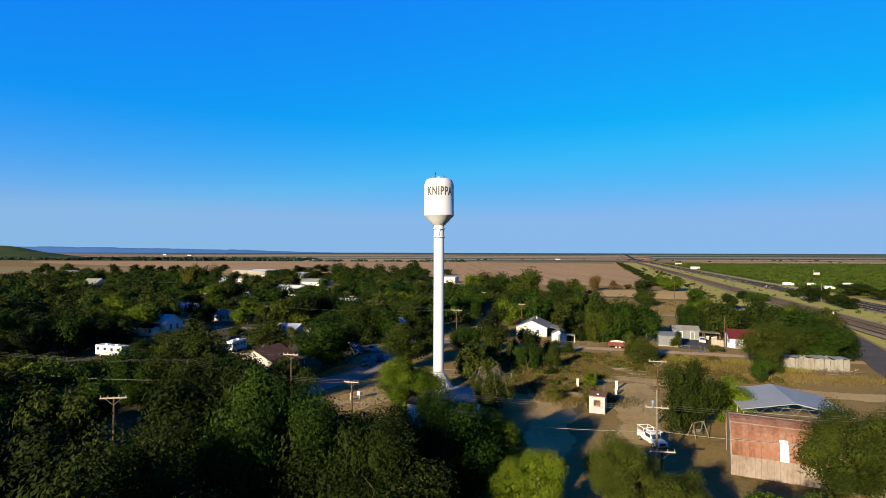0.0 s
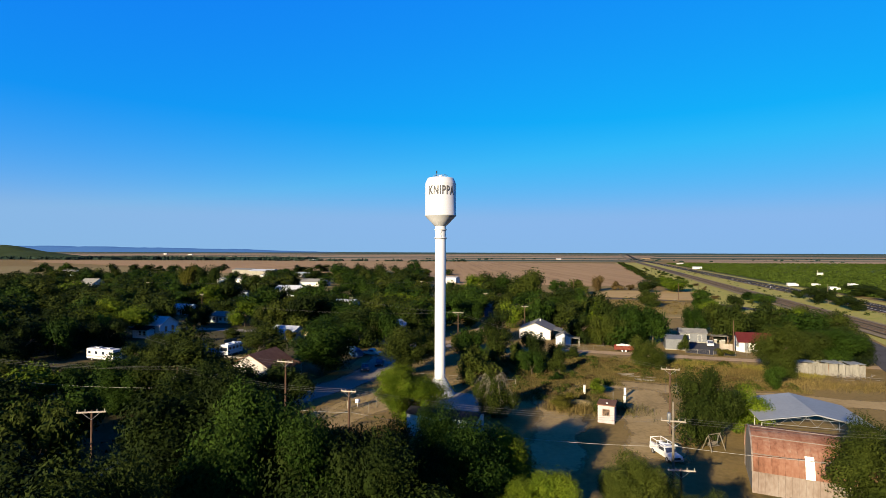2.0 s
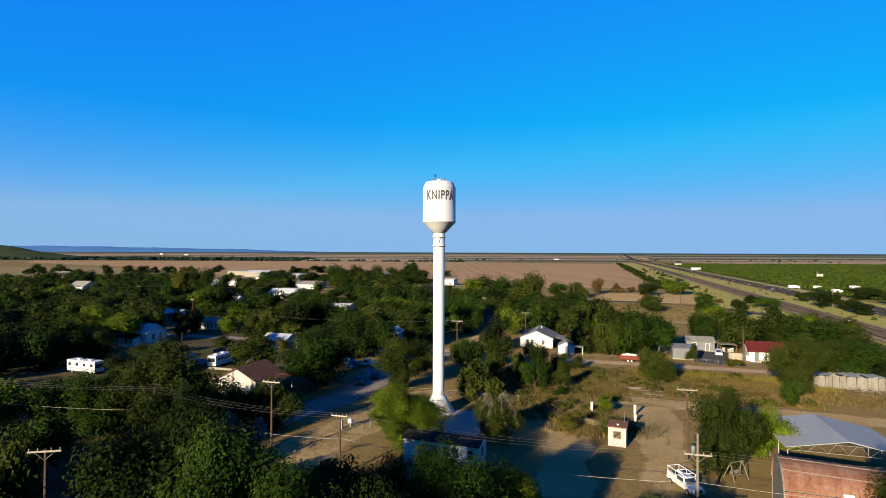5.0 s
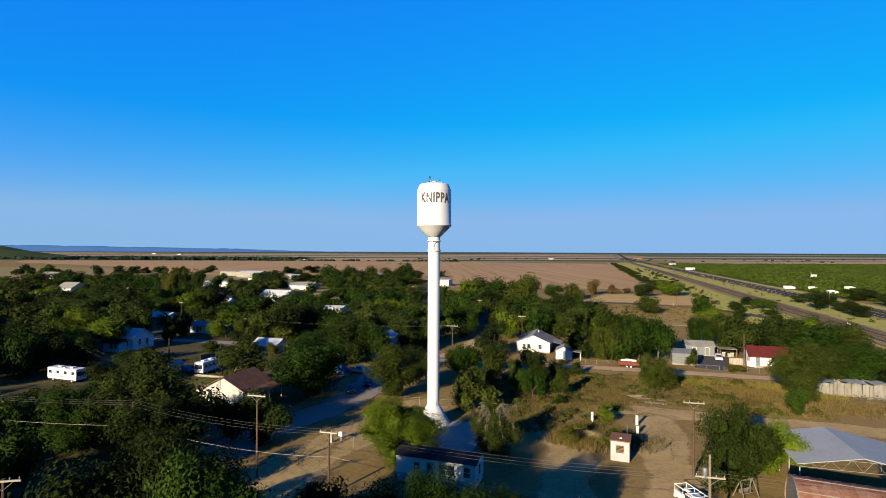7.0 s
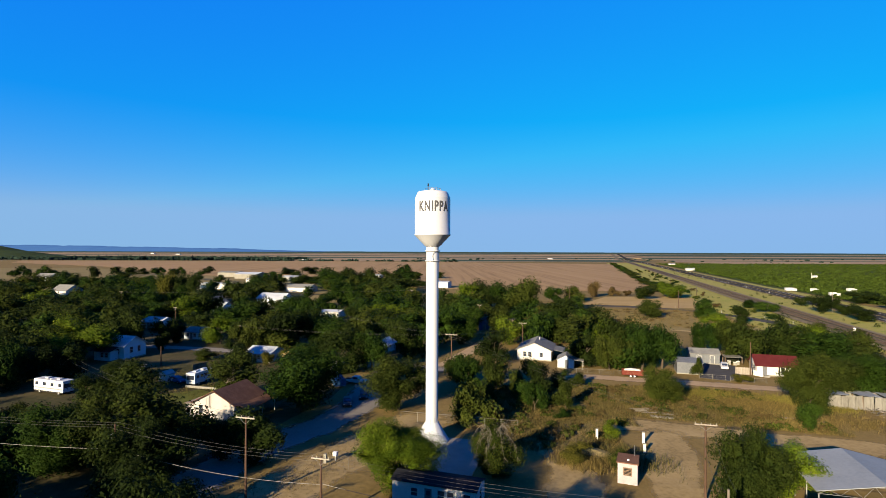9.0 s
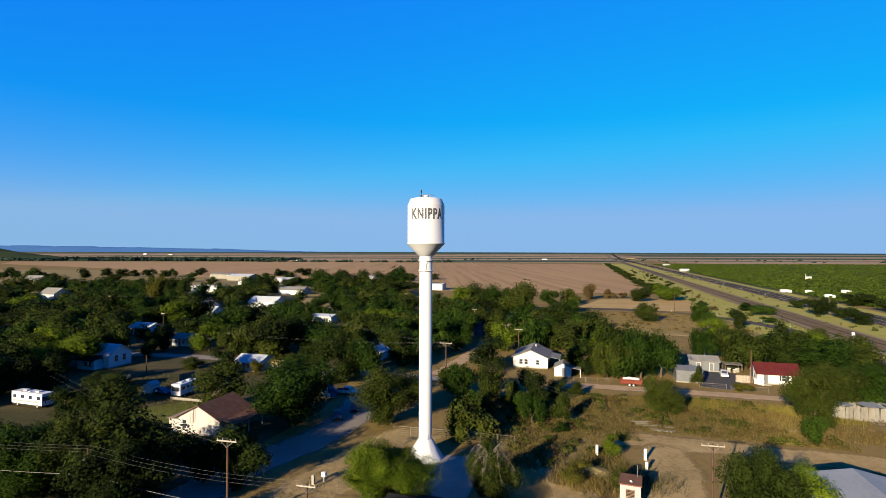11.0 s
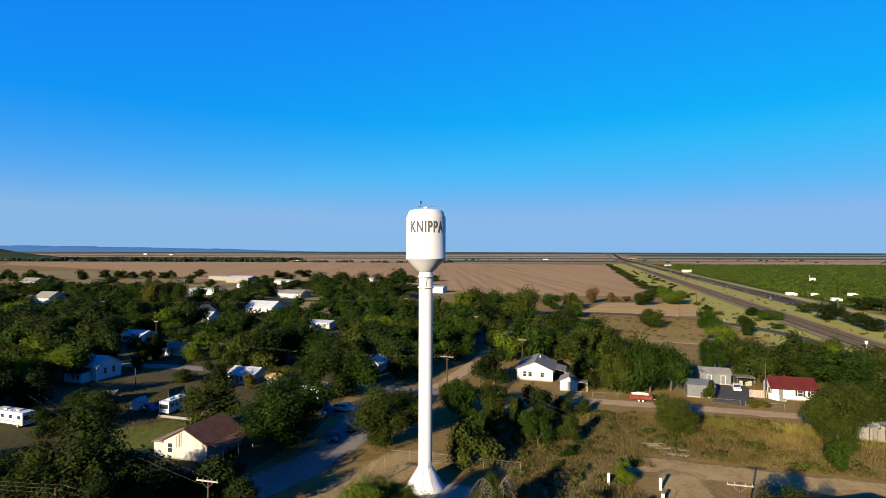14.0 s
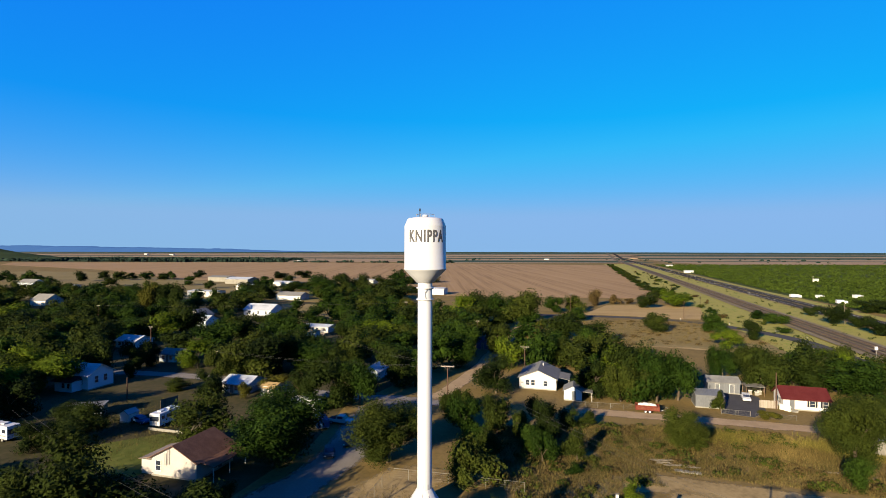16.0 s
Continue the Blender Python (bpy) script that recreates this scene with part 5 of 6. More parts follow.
        n = 12
        for i in range(n):
            x0, x1 = -w / 2 + w * i / n, -w / 2 + w * (i + 1) / n
            top = lambda q: eave + (ridge - eave) * (1 - abs(q) / (w / 2)) - 0.12
            if i % 2:
                rod(bm, (x0, yy, top(x0)), (x1, yy, eave - 0.42), 0.02, sides=5)
            else:
                rod(bm, (x0, yy, eave - 0.42), (x1, yy, top(x1)), 0.02, sides=5)
        rod(bm, (-w / 2, yy, eave - 0.12), (0, yy, ridge - 0.12), 0.05, sides=6)
        rod(bm, (w / 2, yy, eave - 0.12), (0, yy, ridge - 0.12), 0.05, sides=6)
        part("truss", bm, M["grey_steel"], ob, "thin zigzag steel truss")
        for xx in (-w / 2 + 0.1, w / 2 - 0.1):
            part("post", rods(((xx, yy, -0.05), (xx, yy, eave - 0.5), 0.08)), M["grey_steel"], ob)
    return ob


canopy(51.2, 79.2, GRID, 13.2, 11.2, 3.9, 5.2)

# long ruined shed with fallen timber
ru = thing("ruined_shed", 84.3, 120.6, -13, "long collapsing grey tin shed, walls peeling", "shed")
for k in range(22):
    bm = boxes((-7 + k * 0.64, -7 + k * 0.64 + 0.6, -2.0, -1.95, 0, 2.5 + 0.25 * seq.random()))
    bmesh.ops.rotate(bm, cent=(0, -2, 0), matrix=Matrix.Rotation(radians(seq.uniform(-5, 5)), 3, "X"), verts=bm.verts)
    part("wall_sheet", bm, M["old_tin"], ru)
for k in range(18):
    if k in (6, 7, 13):
        continue
    bm = boxes((-7 + k * 0.78, -7 + k * 0.78 + 0.76, -2.3, 2.4, 2.7, 2.75))
    bmesh.ops.rotate(bm, cent=(0, 0, 2.7), matrix=Matrix.Rotation(radians(seq.uniform(-6, 2)), 3, "X"), verts=bm.verts)
    part("roof_sheet", bm, M["white_metal"], ru)
part("back_wall", boxes((-7, 7, 1.9, 1.96, 0, 2.6)), M["old_tin"], ru)
for xx in (-6.9, -3.4, 0, 3.4, 6.9):
    for yy in (-1.85, 1.8):
        part("post", boxes((xx - 0.07, xx + 0.07, yy - 0.07, yy + 0.07, 0, 2.6)), M["brown_wood"], ru)
pile = thing("timber_pile", 86.5, 115.4, -13, "heap of fallen weathered boards in dry grass", "timber pile")
for k in range(34):
    a = Vector((seq.uniform(-4, 4), seq.uniform(-1.6, 1.6), seq.uniform(0.02, 0.5)))
    ang = seq.uniform(0, 6.28)
    ln = seq.uniform(1.2, 3.4)
    b = a + Vector((ln * math.cos(ang), ln * 0.5 * math.sin(ang), seq.uniform(-0.1, 1.0)))
    b.z = max(0.05, b.z)
    m = Matrix.Translation((a + b) / 2) @ (b - a).to_track_quat("X", "Z").to_matrix().to_4x4()
    bm = bmesh.new()
    bmesh.ops.create_cube(bm, size=1, matrix=m @ Matrix.Diagonal(((b - a).length, 0.16, 0.04, 1)))
    part("board", bm, M["dead_wood"] if k % 3 else M["pale_wood"], pile)

# ---------------------------------------------------------------- other buildings of the town
SPECS = [
    # x, y, w, d, wall, ridge, axis, wall paint, roof, label
    (-48, 165.5, 7.5, 7, 2.5, 3.9, "x", "white_paint", "pale_roof", "low white house with pale metal roof"),
    (-39.6, 162, 3.6, 4.6, 2.2, 2.9, "x", "cream_paint", "straw", "small cream yard shed with flat pale roof"),
    (-15.7, 178.5, 4.5, 7, 2.6, 4.0, "y", "shade_blue_paint", "pale_roof", "narrow bluish house with pale roof"),
    (-110.5, 228, 9, 8, 2.7, 4.2, "x", "shade_blue_paint", "pale_roof", "shaded blue-grey house behind trees"),
    (-82.5, 202, 8, 6, 2.7, 4.0, "x", "shade_blue_paint", "shingle_grey", "small shaded pale house by the street"),
    (20.8, 224, 6, 8, 4.6, 7.0, "y", "tarp_blue", "red_metal", "tall dark blue house with red roof"),
    (-49, 264, 12, 8, 2.6, 3.3, "x", "white_paint", "pale_roof", "long low white-roofed house"),
    (-49, 250, 4, 4, 2.2, 2.8, "x", "white_paint", "straw", "small pale shed in a yard"),
    (-93, 324, 17, 12, 3.4, 6.2, "x", "shade_blue_paint", "pale_roof", "large house with bright metal hip roof"),
    (-101, 416, 20, 12, 3.4, 5.6, "x", "white_paint", "shingle_grey", "long pale ranch house at the meadow"),
    (-176, 446, 24, 14, 4.0, 4.6, "x", "white_paint", "pale_roof", "long white store building"),
    (-203, 600, 28, 20, 5.0, 7.0, "x", "old_tin", "pale_roof", "wide pale warehouse at the town edge"),
    (-240, 640, 26, 16, 5.0, 6.5, "x", "old_tin", "shingle_grey", "tan warehouse by the field"),
    (6, 462, 13, 12, 5.0, 5.6, "x", "white_paint", "pale_roof", "white flat metal building near the field"),
    (-390, 552, 20, 12, 4.0, 7.0, "x", "shade_blue_paint", "shingle_grey", "grey farm house among trees"),
    (-249, 376, 13, 12, 3.6, 7.2, "x", "white_paint", "shingle_grey", "white house with steep gable"),
    (-118, 300, 10, 9, 3.2, 6.0, "y", "white_paint", "shingle_grey", "white gabled house in the trees"),
    (-108, 282, 9, 8, 3.0, 5.0, "x", "shade_blue_paint", "pale_roof", "shaded house with white porch"),
    (-166, 512, 18, 12, 4.0, 5.0, "x", "white_paint", "pale_roof", "flat white roof beyond the trees"),
    (-146, 560, 20, 12, 4.0, 5.2, "x", "white_paint", "pale_roof", "long white roof near the field"),
    (-70, 600, 22, 12, 4.0, 5.2, "x", "white_paint", "pale_roof", "white metal shed at the field's edge"),
    (47, 206, 6, 5, 2.6, 3.6, "x", "old_tin", "pale_roof", "small tin-roofed hut among trees"),
    (432, 900, 14, 9, 3.0, 4.2, "x", "white_paint", "pale_roof", "long white barn in the brush"),
    (-330, 520, 14, 8, 3.0, 4.2, "x", "white_paint", "pale_roof", "low white roof behind the meadow"),
    (-420, 1720, 14, 8, 2.5, 3.5, "x", "white_paint", "pale_roof", "far white farm sheds"),
    (-800, 2250, 20, 10, 3, 4, "x", "white_paint", "pale_roof", "far white farm sheds"),
    (470, 2150, 20, 10, 3, 4, "x", "white_paint", "pale_roof", "far white barn on the plain"),
    (-1300, 2700, 24, 12, 4, 5, "x", "white_paint", "pale_roof", "far white grain sheds"),
    (-1480, 2800, 20, 12, 5, 6, "x", "white_paint", "pale_roof", "far white grain sheds"),
    (560, 1250, 14, 8, 3, 4, "x", "white_paint", "pale_roof", "white sheds beside the brush"),
]
for x, y, w, d, wh, rh, ax, wp, rp, lab in SPECS:
    near = y < 330
    tin = rp == "pale_roof" and near
    ww = min(1.2, w / 8)
    wins = [("f", u * w, wh * 0.38, ww, wh * 0.42) for u in ((-0.3, 0.05, 0.32) if w > 7 else (0.2,))] if y < 330 else []
    h = house(x, y, w, d, wh, rh, ax, wp, rp, lab, ribs=1.2 if tin and y < 200 else 0.0, windows=wins, doors=[("f", -0.12 * w)] if near else (), base=near, name="shed" if "shed" in lab else "house", category="shed" if "shed" in lab else "house")
    h.location.z = far_level(y)


# ---------------------------------------------------------------- vehicles
def side_solid(profile, half, bevel=0.0):
    """A body from its side outline (y along, z up), half wide to each side."""
    bm = bmesh.new()
    a = [bm.verts.new((-half, y, z)) for y, z in profile]
    b = [bm.verts.new((half, y, z)) for y, z in profile]
    bm.faces.new(a)
    bm.faces.new(list(reversed(b)))
    n = len(profile)
    for k in range(n):
        bm.faces.new((a[k], b[k], b[(k + 1) % n], a[(k + 1) % n]))
    bmesh.ops.recalc_face_normals(bm, faces=bm.faces)
    if bevel:
        bmesh.ops.bevel(bm, geom=list(bm.edges), offset=bevel, segments=2, affect="EDGES")
    return bm


def wheel(ob, x, y, r, name="wheel"):
    w = part(name, rods(((x - 0.11, y, r), (x + 0.11, y, r), r), sides=18), M["rubber"], ob)
    s = 1 if x > 0 else -1
    part("rim", rods(((x + s * 0.09, y, r), (x + s * 0.125, y, r), r * 0.6), sides=14), M["grey_steel"], w)


def pickup(x, y, rz, paint, label, rack=False):
    """A pickup facing -y."""
    ob = thing("pickup_truck", x, y, rz, label, "pickup truck", "parked vehicles")
    part("body", side_solid([(-2.65, 0.45), (-2.68, 0.8), (-2.5, 1.02), (-1.35, 1.1), (2.65, 1.1), (2.7, 0.5)], 0.95, 0.05), M[paint], ob)
    part("cab", side_solid([(-1.3, 1.08), (-0.75, 1.78), (0.55, 1.82), (0.85, 1.08)], 0.82, 0.06), M[paint], ob)
    part("windscreen", side_solid([(-1.27, 1.16), (-0.84, 1.7), (-0.80, 1.7), (-1.2, 1.16)], 0.72), M["window_glass"], ob)
    for s in (-1, 1):
        part("side_window", boxes((s * 0.83 - 0.01, s * 0.83 + 0.01, -0.75, 0.5, 1.2, 1.68)), M["window_glass"], ob)
        part("headlight", boxes((s * 0.7 - 0.16, s * 0.7 + 0.16, -2.72, -2.66, 0.72, 0.9)), M["sign_white"], ob)
    part("grille", boxes((-0.5, 0.5, -2.72, -2.66, 0.62, 0.9)), M["rubber"], ob)
    part("bumper", boxes((-0.95, 0.95, -2.8, -2.68, 0.4, 0.6), bevel=0.03), M["grey_steel"], ob)
    part("bed", boxes((-0.78, 0.78, 0.95, 2.6, 1.1, 1.115)), M["rubber"], ob, "dark open load bed")
    for xx in (-0.9, 0.9):
        for yy in (-1.7, 1.75):
            wheel(ob, xx, yy, 0.37)
    if rack:
        for s in (-0.85, 0.85):
            part("rack_rail", rods(((s, -1.5, 2.15), (s, 2.6, 2.15), 0.04), sides=6), M["sign_white"], ob, "white steel ladder rack rail")
            for yy in (-0.9, 0.9, 2.5):
                part("rack_post", rods(((s, yy, 1.05), (s, yy, 2.15), 0.035), sides=6), M["sign_white"], ob)
        for yy in (-1.4, -0.4, 0.9, 2.5):
            part("rack_bar", rods(((-0.85, yy, 2.15), (0.85, yy, 2.15), 0.035), sides=6), M["sign_white"], ob)
        for s in (-0.765, 0.765):
            part("tool_box", boxes((s - 0.165, s + 0.165, 0.95, 2.6, 1.12, 1.5), bevel=0.02), M[paint], ob)
    return ob


def car(x, y, rz, paint, label, tall=0.0):
    ob = thing("car", x, y, rz, label, "car", "parked vehicles")
    part("body", side_solid([(-2.2, 0.35), (-2.25, 0.62), (-2.05, 0.82), (-1.0, 0.95), (1.9, 0.98), (2.2, 0.85), (2.2, 0.4)], 0.88, 0.06), M[paint], ob)
    part("cabin", side_solid([(-1.15, 0.93), (-0.45, 1.42 + tall), (1.2, 1.45 + tall), (1.95, 0.95)], 0.76, 0.06), M[paint], ob)
    part("windscreen", side_solid([(-1.14, 1.0), (-0.55, 1.37 + tall), (-0.5, 1.37 + tall), (-1.05, 1.0)], 0.68), M["window_glass"], ob)
    for s in (-1, 1):
        part("side_window", boxes((s * 0.77 - 0.01, s * 0.77 + 0.01, -0.5, 1.3, 1.03, 1.34 + tall)), M["window_glass"], ob)
        part("headlight", boxes((s * 0.66 - 0.14, s * 0.66 + 0.14, -2.27, -2.2, 0.6, 0.74)), M["sign_white"], ob)
        for yy in (-1.4, 1.4):
            wheel(ob, s * 0.82, yy, 0.33)
    return ob


pickup(28.9, 72.6, 11, "car_white", "white work pickup with ladder rack on the dirt yard", True).scale = (0.9, 0.9, 0.9)
pickup(-18.6, 139.2, 72, "car_white", "white pickup parked across the street end")
car(-15.2, 127.6, 4, "car_dark", "dark car parked in deep shade", 0.25)
car(-17.8, 122.4, 8, "car_dark", "dark low car parked in deep shade")
car(76.6, 155.2, -24, "car_white", "white car parked on dark asphalt", 0.1)
pickup(49.5, 196.5, 62, "car_white", "white pickup parked behind the white house")
car(-60.4, 140.3, 60, "tarp_blue", "blue car in the shade of a yard")


def motorhome(x, y, rz, length, label, stripes=True):
    ob = thing("motorhome", x, y, rz, label, "motorhome", "campers")
    part("body", boxes((-1.2, 1.2, -length / 2, length / 2, 0.55, 3.0), bevel=0.18), M["car_white"], ob)
    part("underside", boxes((-1.1, 1.1, -length / 2 + 0.2, length / 2 - 0.2, 0.3, 0.56)), M["rubber"], ob)
    part("windscreen", boxes((-1.0, 1.0, -length / 2 - 0.02, -length / 2 + 0.02, 1.5, 2.4)), M["window_glass"], ob)
    for s in (-1, 1):
        for k, yy in enumerate(np.linspace(-length / 2 + 1.0, length / 2 - 1.0, 4)):
            part("side_window", boxes((s * 1.21 - 0.015, s * 1.21 + 0.015, yy - 0.42, yy + 0.42, 1.75, 2.4)), M["window_glass"], ob)
        if stripes:
            part("stripe", boxes((s * 1.208 - 0.012, s * 1.208 + 0.012, -length / 2 + 0.4, length / 2 - 0.4, 1.1, 1.3)), M["grey_steel"], ob)
        for yy in (-length / 2 + 1.4, length / 2 - 1.8):
            wheel(ob, s * 1.08, yy, 0.42)
    for yy in (-length * 0.22, length * 0.18):
        part("air_conditioner", boxes((-0.45, 0.45, yy - 0.5, yy + 0.5, 3.0, 3.25), bevel=0.06), M["car_white"], ob)
    part("roof_vent", boxes((-0.7, -0.35, -0.2, 0.2, 3.0, 3.12)), M["sign_white"], ob)
    return ob


motorhome(-82.6, 131.6, 70, 9.0, "large white motorhome parked in a grassy yard")
motorhome(-54.9, 139.6, -14, 6.2, "white camper with dark windows beside a low wall", False)
motorhome(-27.8, 147.6, 65, 6.5, "white motorhome half hidden by trees", False)

# red stock trailer loaded with white bags
tr = thing("stock_trailer", 48.6, 146.0, GRID, "red slatted trailer loaded with white bags", "trailer")
part("bed", boxes((-2.5, 2.5, -1.0, 1.0, 0.62, 0.75)), M["trailer_red"], tr)
for s in (-1, 1):
    for k in range(4):
        part("side_slat", boxes((-2.5, 2.5, s * 1.0 - 0.03, s * 1.0 + 0.03, 0.78 + 0.24 * k, 0.98 + 0.24 * k)), M["trailer_red"], tr)
    for k in range(6):
        part("stake", boxes((-2.48 + k * 0.98, -2.4 + k * 0.98, s * 1.06 - 0.03, s * 1.06 + 0.03, 0.6, 1.75)), M["trailer_red"], tr)
    for yy in (-0.45, 0.45):
        w = part("wheel", rods(((yy, s * 0.85, 0.36), (yy, s * 1.05, 0.36), 0.36), sides=16), M["rubber"], tr)
        part("rim", rods(((yy, s * 1.04, 0.36), (yy, s * 1.08, 0.36), 0.2), sides=12), M["sign_white"], w)
part("end_board", boxes((-2.54, -2.48, -1.0, 1.0, 0.62, 1.75), (2.48, 2.54, -1.0, 1.0, 0.62, 1.75)), M["trailer_red"], tr)
part("drawbar", rods(((2.5, -0.4, 0.6), (3.7, 0, 0.55), 0.05), ((2.5, 0.4, 0.6), (3.7, 0, 0.55), 0.05), ((3.7, 0, 0), (3.7, 0, 0.6), 0.05)), M["grey_steel"], tr)
for bx, by, bz, sx in ((-1.2, 0.1, 1.6, 0.8), (-0.3, -0.2, 1.8, 0.9), (0.6, 0.2, 1.65, 0.8), (1.4, -0.1, 1.6, 0.6), (0.1, 0.3, 1.55, 0.9)):
    bm = bmesh.new()
    bmesh.ops.create_icosphere(bm, subdivisions=2, radius=1, matrix=Matrix.Translation((bx, by, bz)) @ Matrix.Diagonal((sx, 0.6, 0.4, 1)))
    for v in bm.verts:
        v.co += 0.08 * noise.noise_vector(v.co * 3)
    part("bag", bm, M["white_paint"], tr)
bm = boxes((-2.4, 2.4, -0.96, 0.96, 0.76, 1.3))
part("load", bm, M["brown_wood"], tr)


# ---------------------------------------------------------------- poles and wires
def utility_pole(x, y, h, arm_z=None, arm=2.4, rz=-15, transformer=False, label="tall brown wooden utility pole with crossarm", lean=0.0, wood="pole_wood"):
    ob = thing("utility_pole", x, y, rz, label, "utility pole", "utility poles")
    bm = bmesh.new()
    rod(bm, (0, 0, -0.3), (lean, 0, h), 0.17, 0.11, 10)
    part("pole", bm, M[wood], ob)
    if arm:
        az = arm_z if arm_z is not None else h - 0.15
        part("crossarm", boxes((-arm / 2, arm / 2, -0.22, -0.10, az - 0.07, az + 0.07)), M["pale_wood"], ob)
        for s in (-1, 1):
            part("brace", rods(((0, -0.15, az - 0.75), (s * arm * 0.3, -0.17, az - 0.07), 0.02), sides=5), M["grey_steel"], ob)
        for u in (-0.46, -0.2, 0.2, 0.46):
            part("insulator", lathe([(0.03, az + 0.07), (0.06, az + 0.12), (0.04, az + 0.2), (0.06, az + 0.24), (0.02, az + 0.3)], 8), M["concrete"], ob).location = (u * arm, -0.16, 0)
    if transformer:
        part("transformer", lathe([(0.2, h - 2.3), (0.24, h - 2.25), (0.24, h - 1.35), (0.18, h - 1.25)], 14), M["grey_metal"], ob, "grey transformer can").location = (-0.42, 0, 0)
    return ob


POLES = {
    "west": (-39.9, 82.4, 9.3), "street": (-23.4, 81.3, 10.6), "tower": (-13.1, 76.0, 7.7), "yard": (25.4, 62.4, 10.1), "lot": (33.2, 81.3, 9.7), "near": (-34.2, 54.8, 11.2),
}
utility_pole(*POLES["west"], transformer=True, label="wooden utility pole with a grey transformer among trees", arm=0)
utility_pole(*POLES["street"], arm=2.6)
utility_pole(*POLES["tower"], arm=2.2)
utility_pole(*POLES["yard"], arm_z=8.0, arm=2.6, transformer=True, label="grey wooden utility pole with transformer by a pickup", wood="dead_wood")
utility_pole(*POLES["lot"], arm=2.6)
utility_pole(*POLES["near"], arm=2.6, rz=10)
utility_pole(79.3, 148, 8.3, arm=0, label="bare wooden pole beside a board fence")
utility_pole(3.8, 146, 10.5, arm=3.0)
utility_pole(26.5, 176.5, 9.2, arm=2.4)
utility_pole(15.6, 168.5, 7.5, arm=0, label="bare wooden pole at the lane")
utility_pole(134.6, 305.5, 9.5, arm=1.6, rz=60)
utility_pole(206, 286, 10.5, arm=0, label="tall pale bare pole near the railway", wood="dead_wood")
utility_pole(82, 336, 11, arm=2.6)
utility_pole(-73.3, 158, 5.2, arm=0, label="yard light pole in a sunny yard")
utility_pole(-58.6, 174.5, 8.5, arm=1.2)
utility_pole(-150, 270, 11, arm=2)
utility_pole(-120, 330, 12, arm=2)
utility_pole(-12, 286, 11, arm=1.6)
utility_pole(58, 52, 10, arm=2.4)
utility_pole(23.2, 55.6, 5.5, arm=2.6, rz=-8, label="short wooden pole with a pale crossarm above bushes")
utility_pole(18, 232, 9, arm=1.8)
utility_pole(-95, 210, 10, arm=1.6)
utility_pole(-34, 196, 10, arm=1.6)
for k in range(5):
    p = along((182, 380), 130 * k)
    utility_pole(p[0], p[1], 6.5, arm=1.0, rz=70, label="small pole in the line along the railway")


def span(a, b, za, zb, sag, off=0.0, n=18):
    """Points of a hanging wire from pole a to pole b."""
    a, b = Vector((a[0], a[1], za)), Vector((b[0], b[1], zb))
    d = (b - a).normalized()
    side = Vector((d.y, -d.x, 0)) * off
    return [(a + (b - a) * (k / n) + side - Vector((0, 0, sag * 4 * (k / n) * (1 - k / n))))[:] for k in range(n + 1)]


wires = thing("power_line", -13.1, 76.0, 0, "thin overhead wires strung between wooden poles", "power line")
P = POLES
FARW, FARE = (-95, 97), (58, 52)
RUNS = [(FARW, P["west"], 9, 9.2, 0.9), (P["west"], P["tower"], 9.2, 7.6, 0.7), (P["tower"], P["yard"], 7.6, 8.1, 0.8), (P["yard"], FARE, 8.1, 9.8, 0.6), (FARE, (130, 34), 9.8, 9.5, 1.0)]
for a, b, za, zb, sag in RUNS:
    for off in (-0.9, 0.0, 0.9):
        curve_wire("wire", span(a, b, za, zb, sag, off), 0.010, M["wire"], wires)
    curve_wire("cable", span(a, b, za - 2.9, zb - 3.0, sag * 1.2), 0.02, M["cable"], wires)
for a, b, za, zb in ((P["street"], (-70, 120), 10.3, 9), (P["lot"], (3.8, 146), 9.6, 10.3), (P["lot"], P["yard"], 9.6, 9.9), ((3.8, 146), (26.5, 176.5), 10.4, 9.0), ((3.8, 146), (-58.6, 174.5), 10.4, 8.4), ((26.5, 176.5), (82, 336), 9, 10.8),
                     ((-34, 196), (3.8, 146), 9.8, 10.4), ((-150, 270), (-12, 286), 10.8, 10.8), ((-12, 286), (82, 336), 10.8, 10.8)):
    for off in (-0.7, 0.7):
        curve_wire("wire", span(a, b, za, zb, 0.9, off), 0.010, M["wire"], wires)
for ob in wires.children:
    ob.matrix_parent_inverse = wires.matrix_world.inverted()


# ---------------------------------------------------------------- fences, walls and clutter
def wire_fence(points, h, label, gap=3.0, rails=1):
    x, y = points[0]
    ob = thing("wire_fence", x, y, 0, label, "fence", "wire fences")
    for (ax, ay), (bx, by) in zip(points, points[1:]):
        n = max(1, round(math.hypot(bx - ax, by - ay) / gap))
        for k in range(n + 1):
            px, py = ax + (bx - ax) * k / n - x, ay + (by - ay) * k / n - y
            part("fence_post", rods(((px, py, -0.1), (px, py, h + 0.05), 0.035), sides=6), M["old_tin"], ob)
        for j in range(5):
            z = h * (j + 1) / 5
            part("top_rail" if j == 4 else "strand", rods(((ax - x, ay - y, z), (bx - x, by - y, z), 0.025 if j == 4 else 0.008), sides=5), M["old_tin"], ob)
    return ob


wire_fence([(-12.5, 91), (-9.0, 103), (-6.5, 112.6), (2.8, 110.2), (14, 107)], 1.7, "chain-link fence round the tower lot")
wire_fence([(33, 150.5), (44, 148.2), (53, 145.5)], 1.2, "low wire fence along the gravel road")
wire_fence([(64.5, 144.3), (70, 142.6)], 1.1, "low wire fence before the asphalt yard")
wire_fence([(70.5, 141.5), (78, 139.4)], 1.1, "low wire fence round a yellow bush")


def board_fence(ax, ay, bx, by, h, material, label):
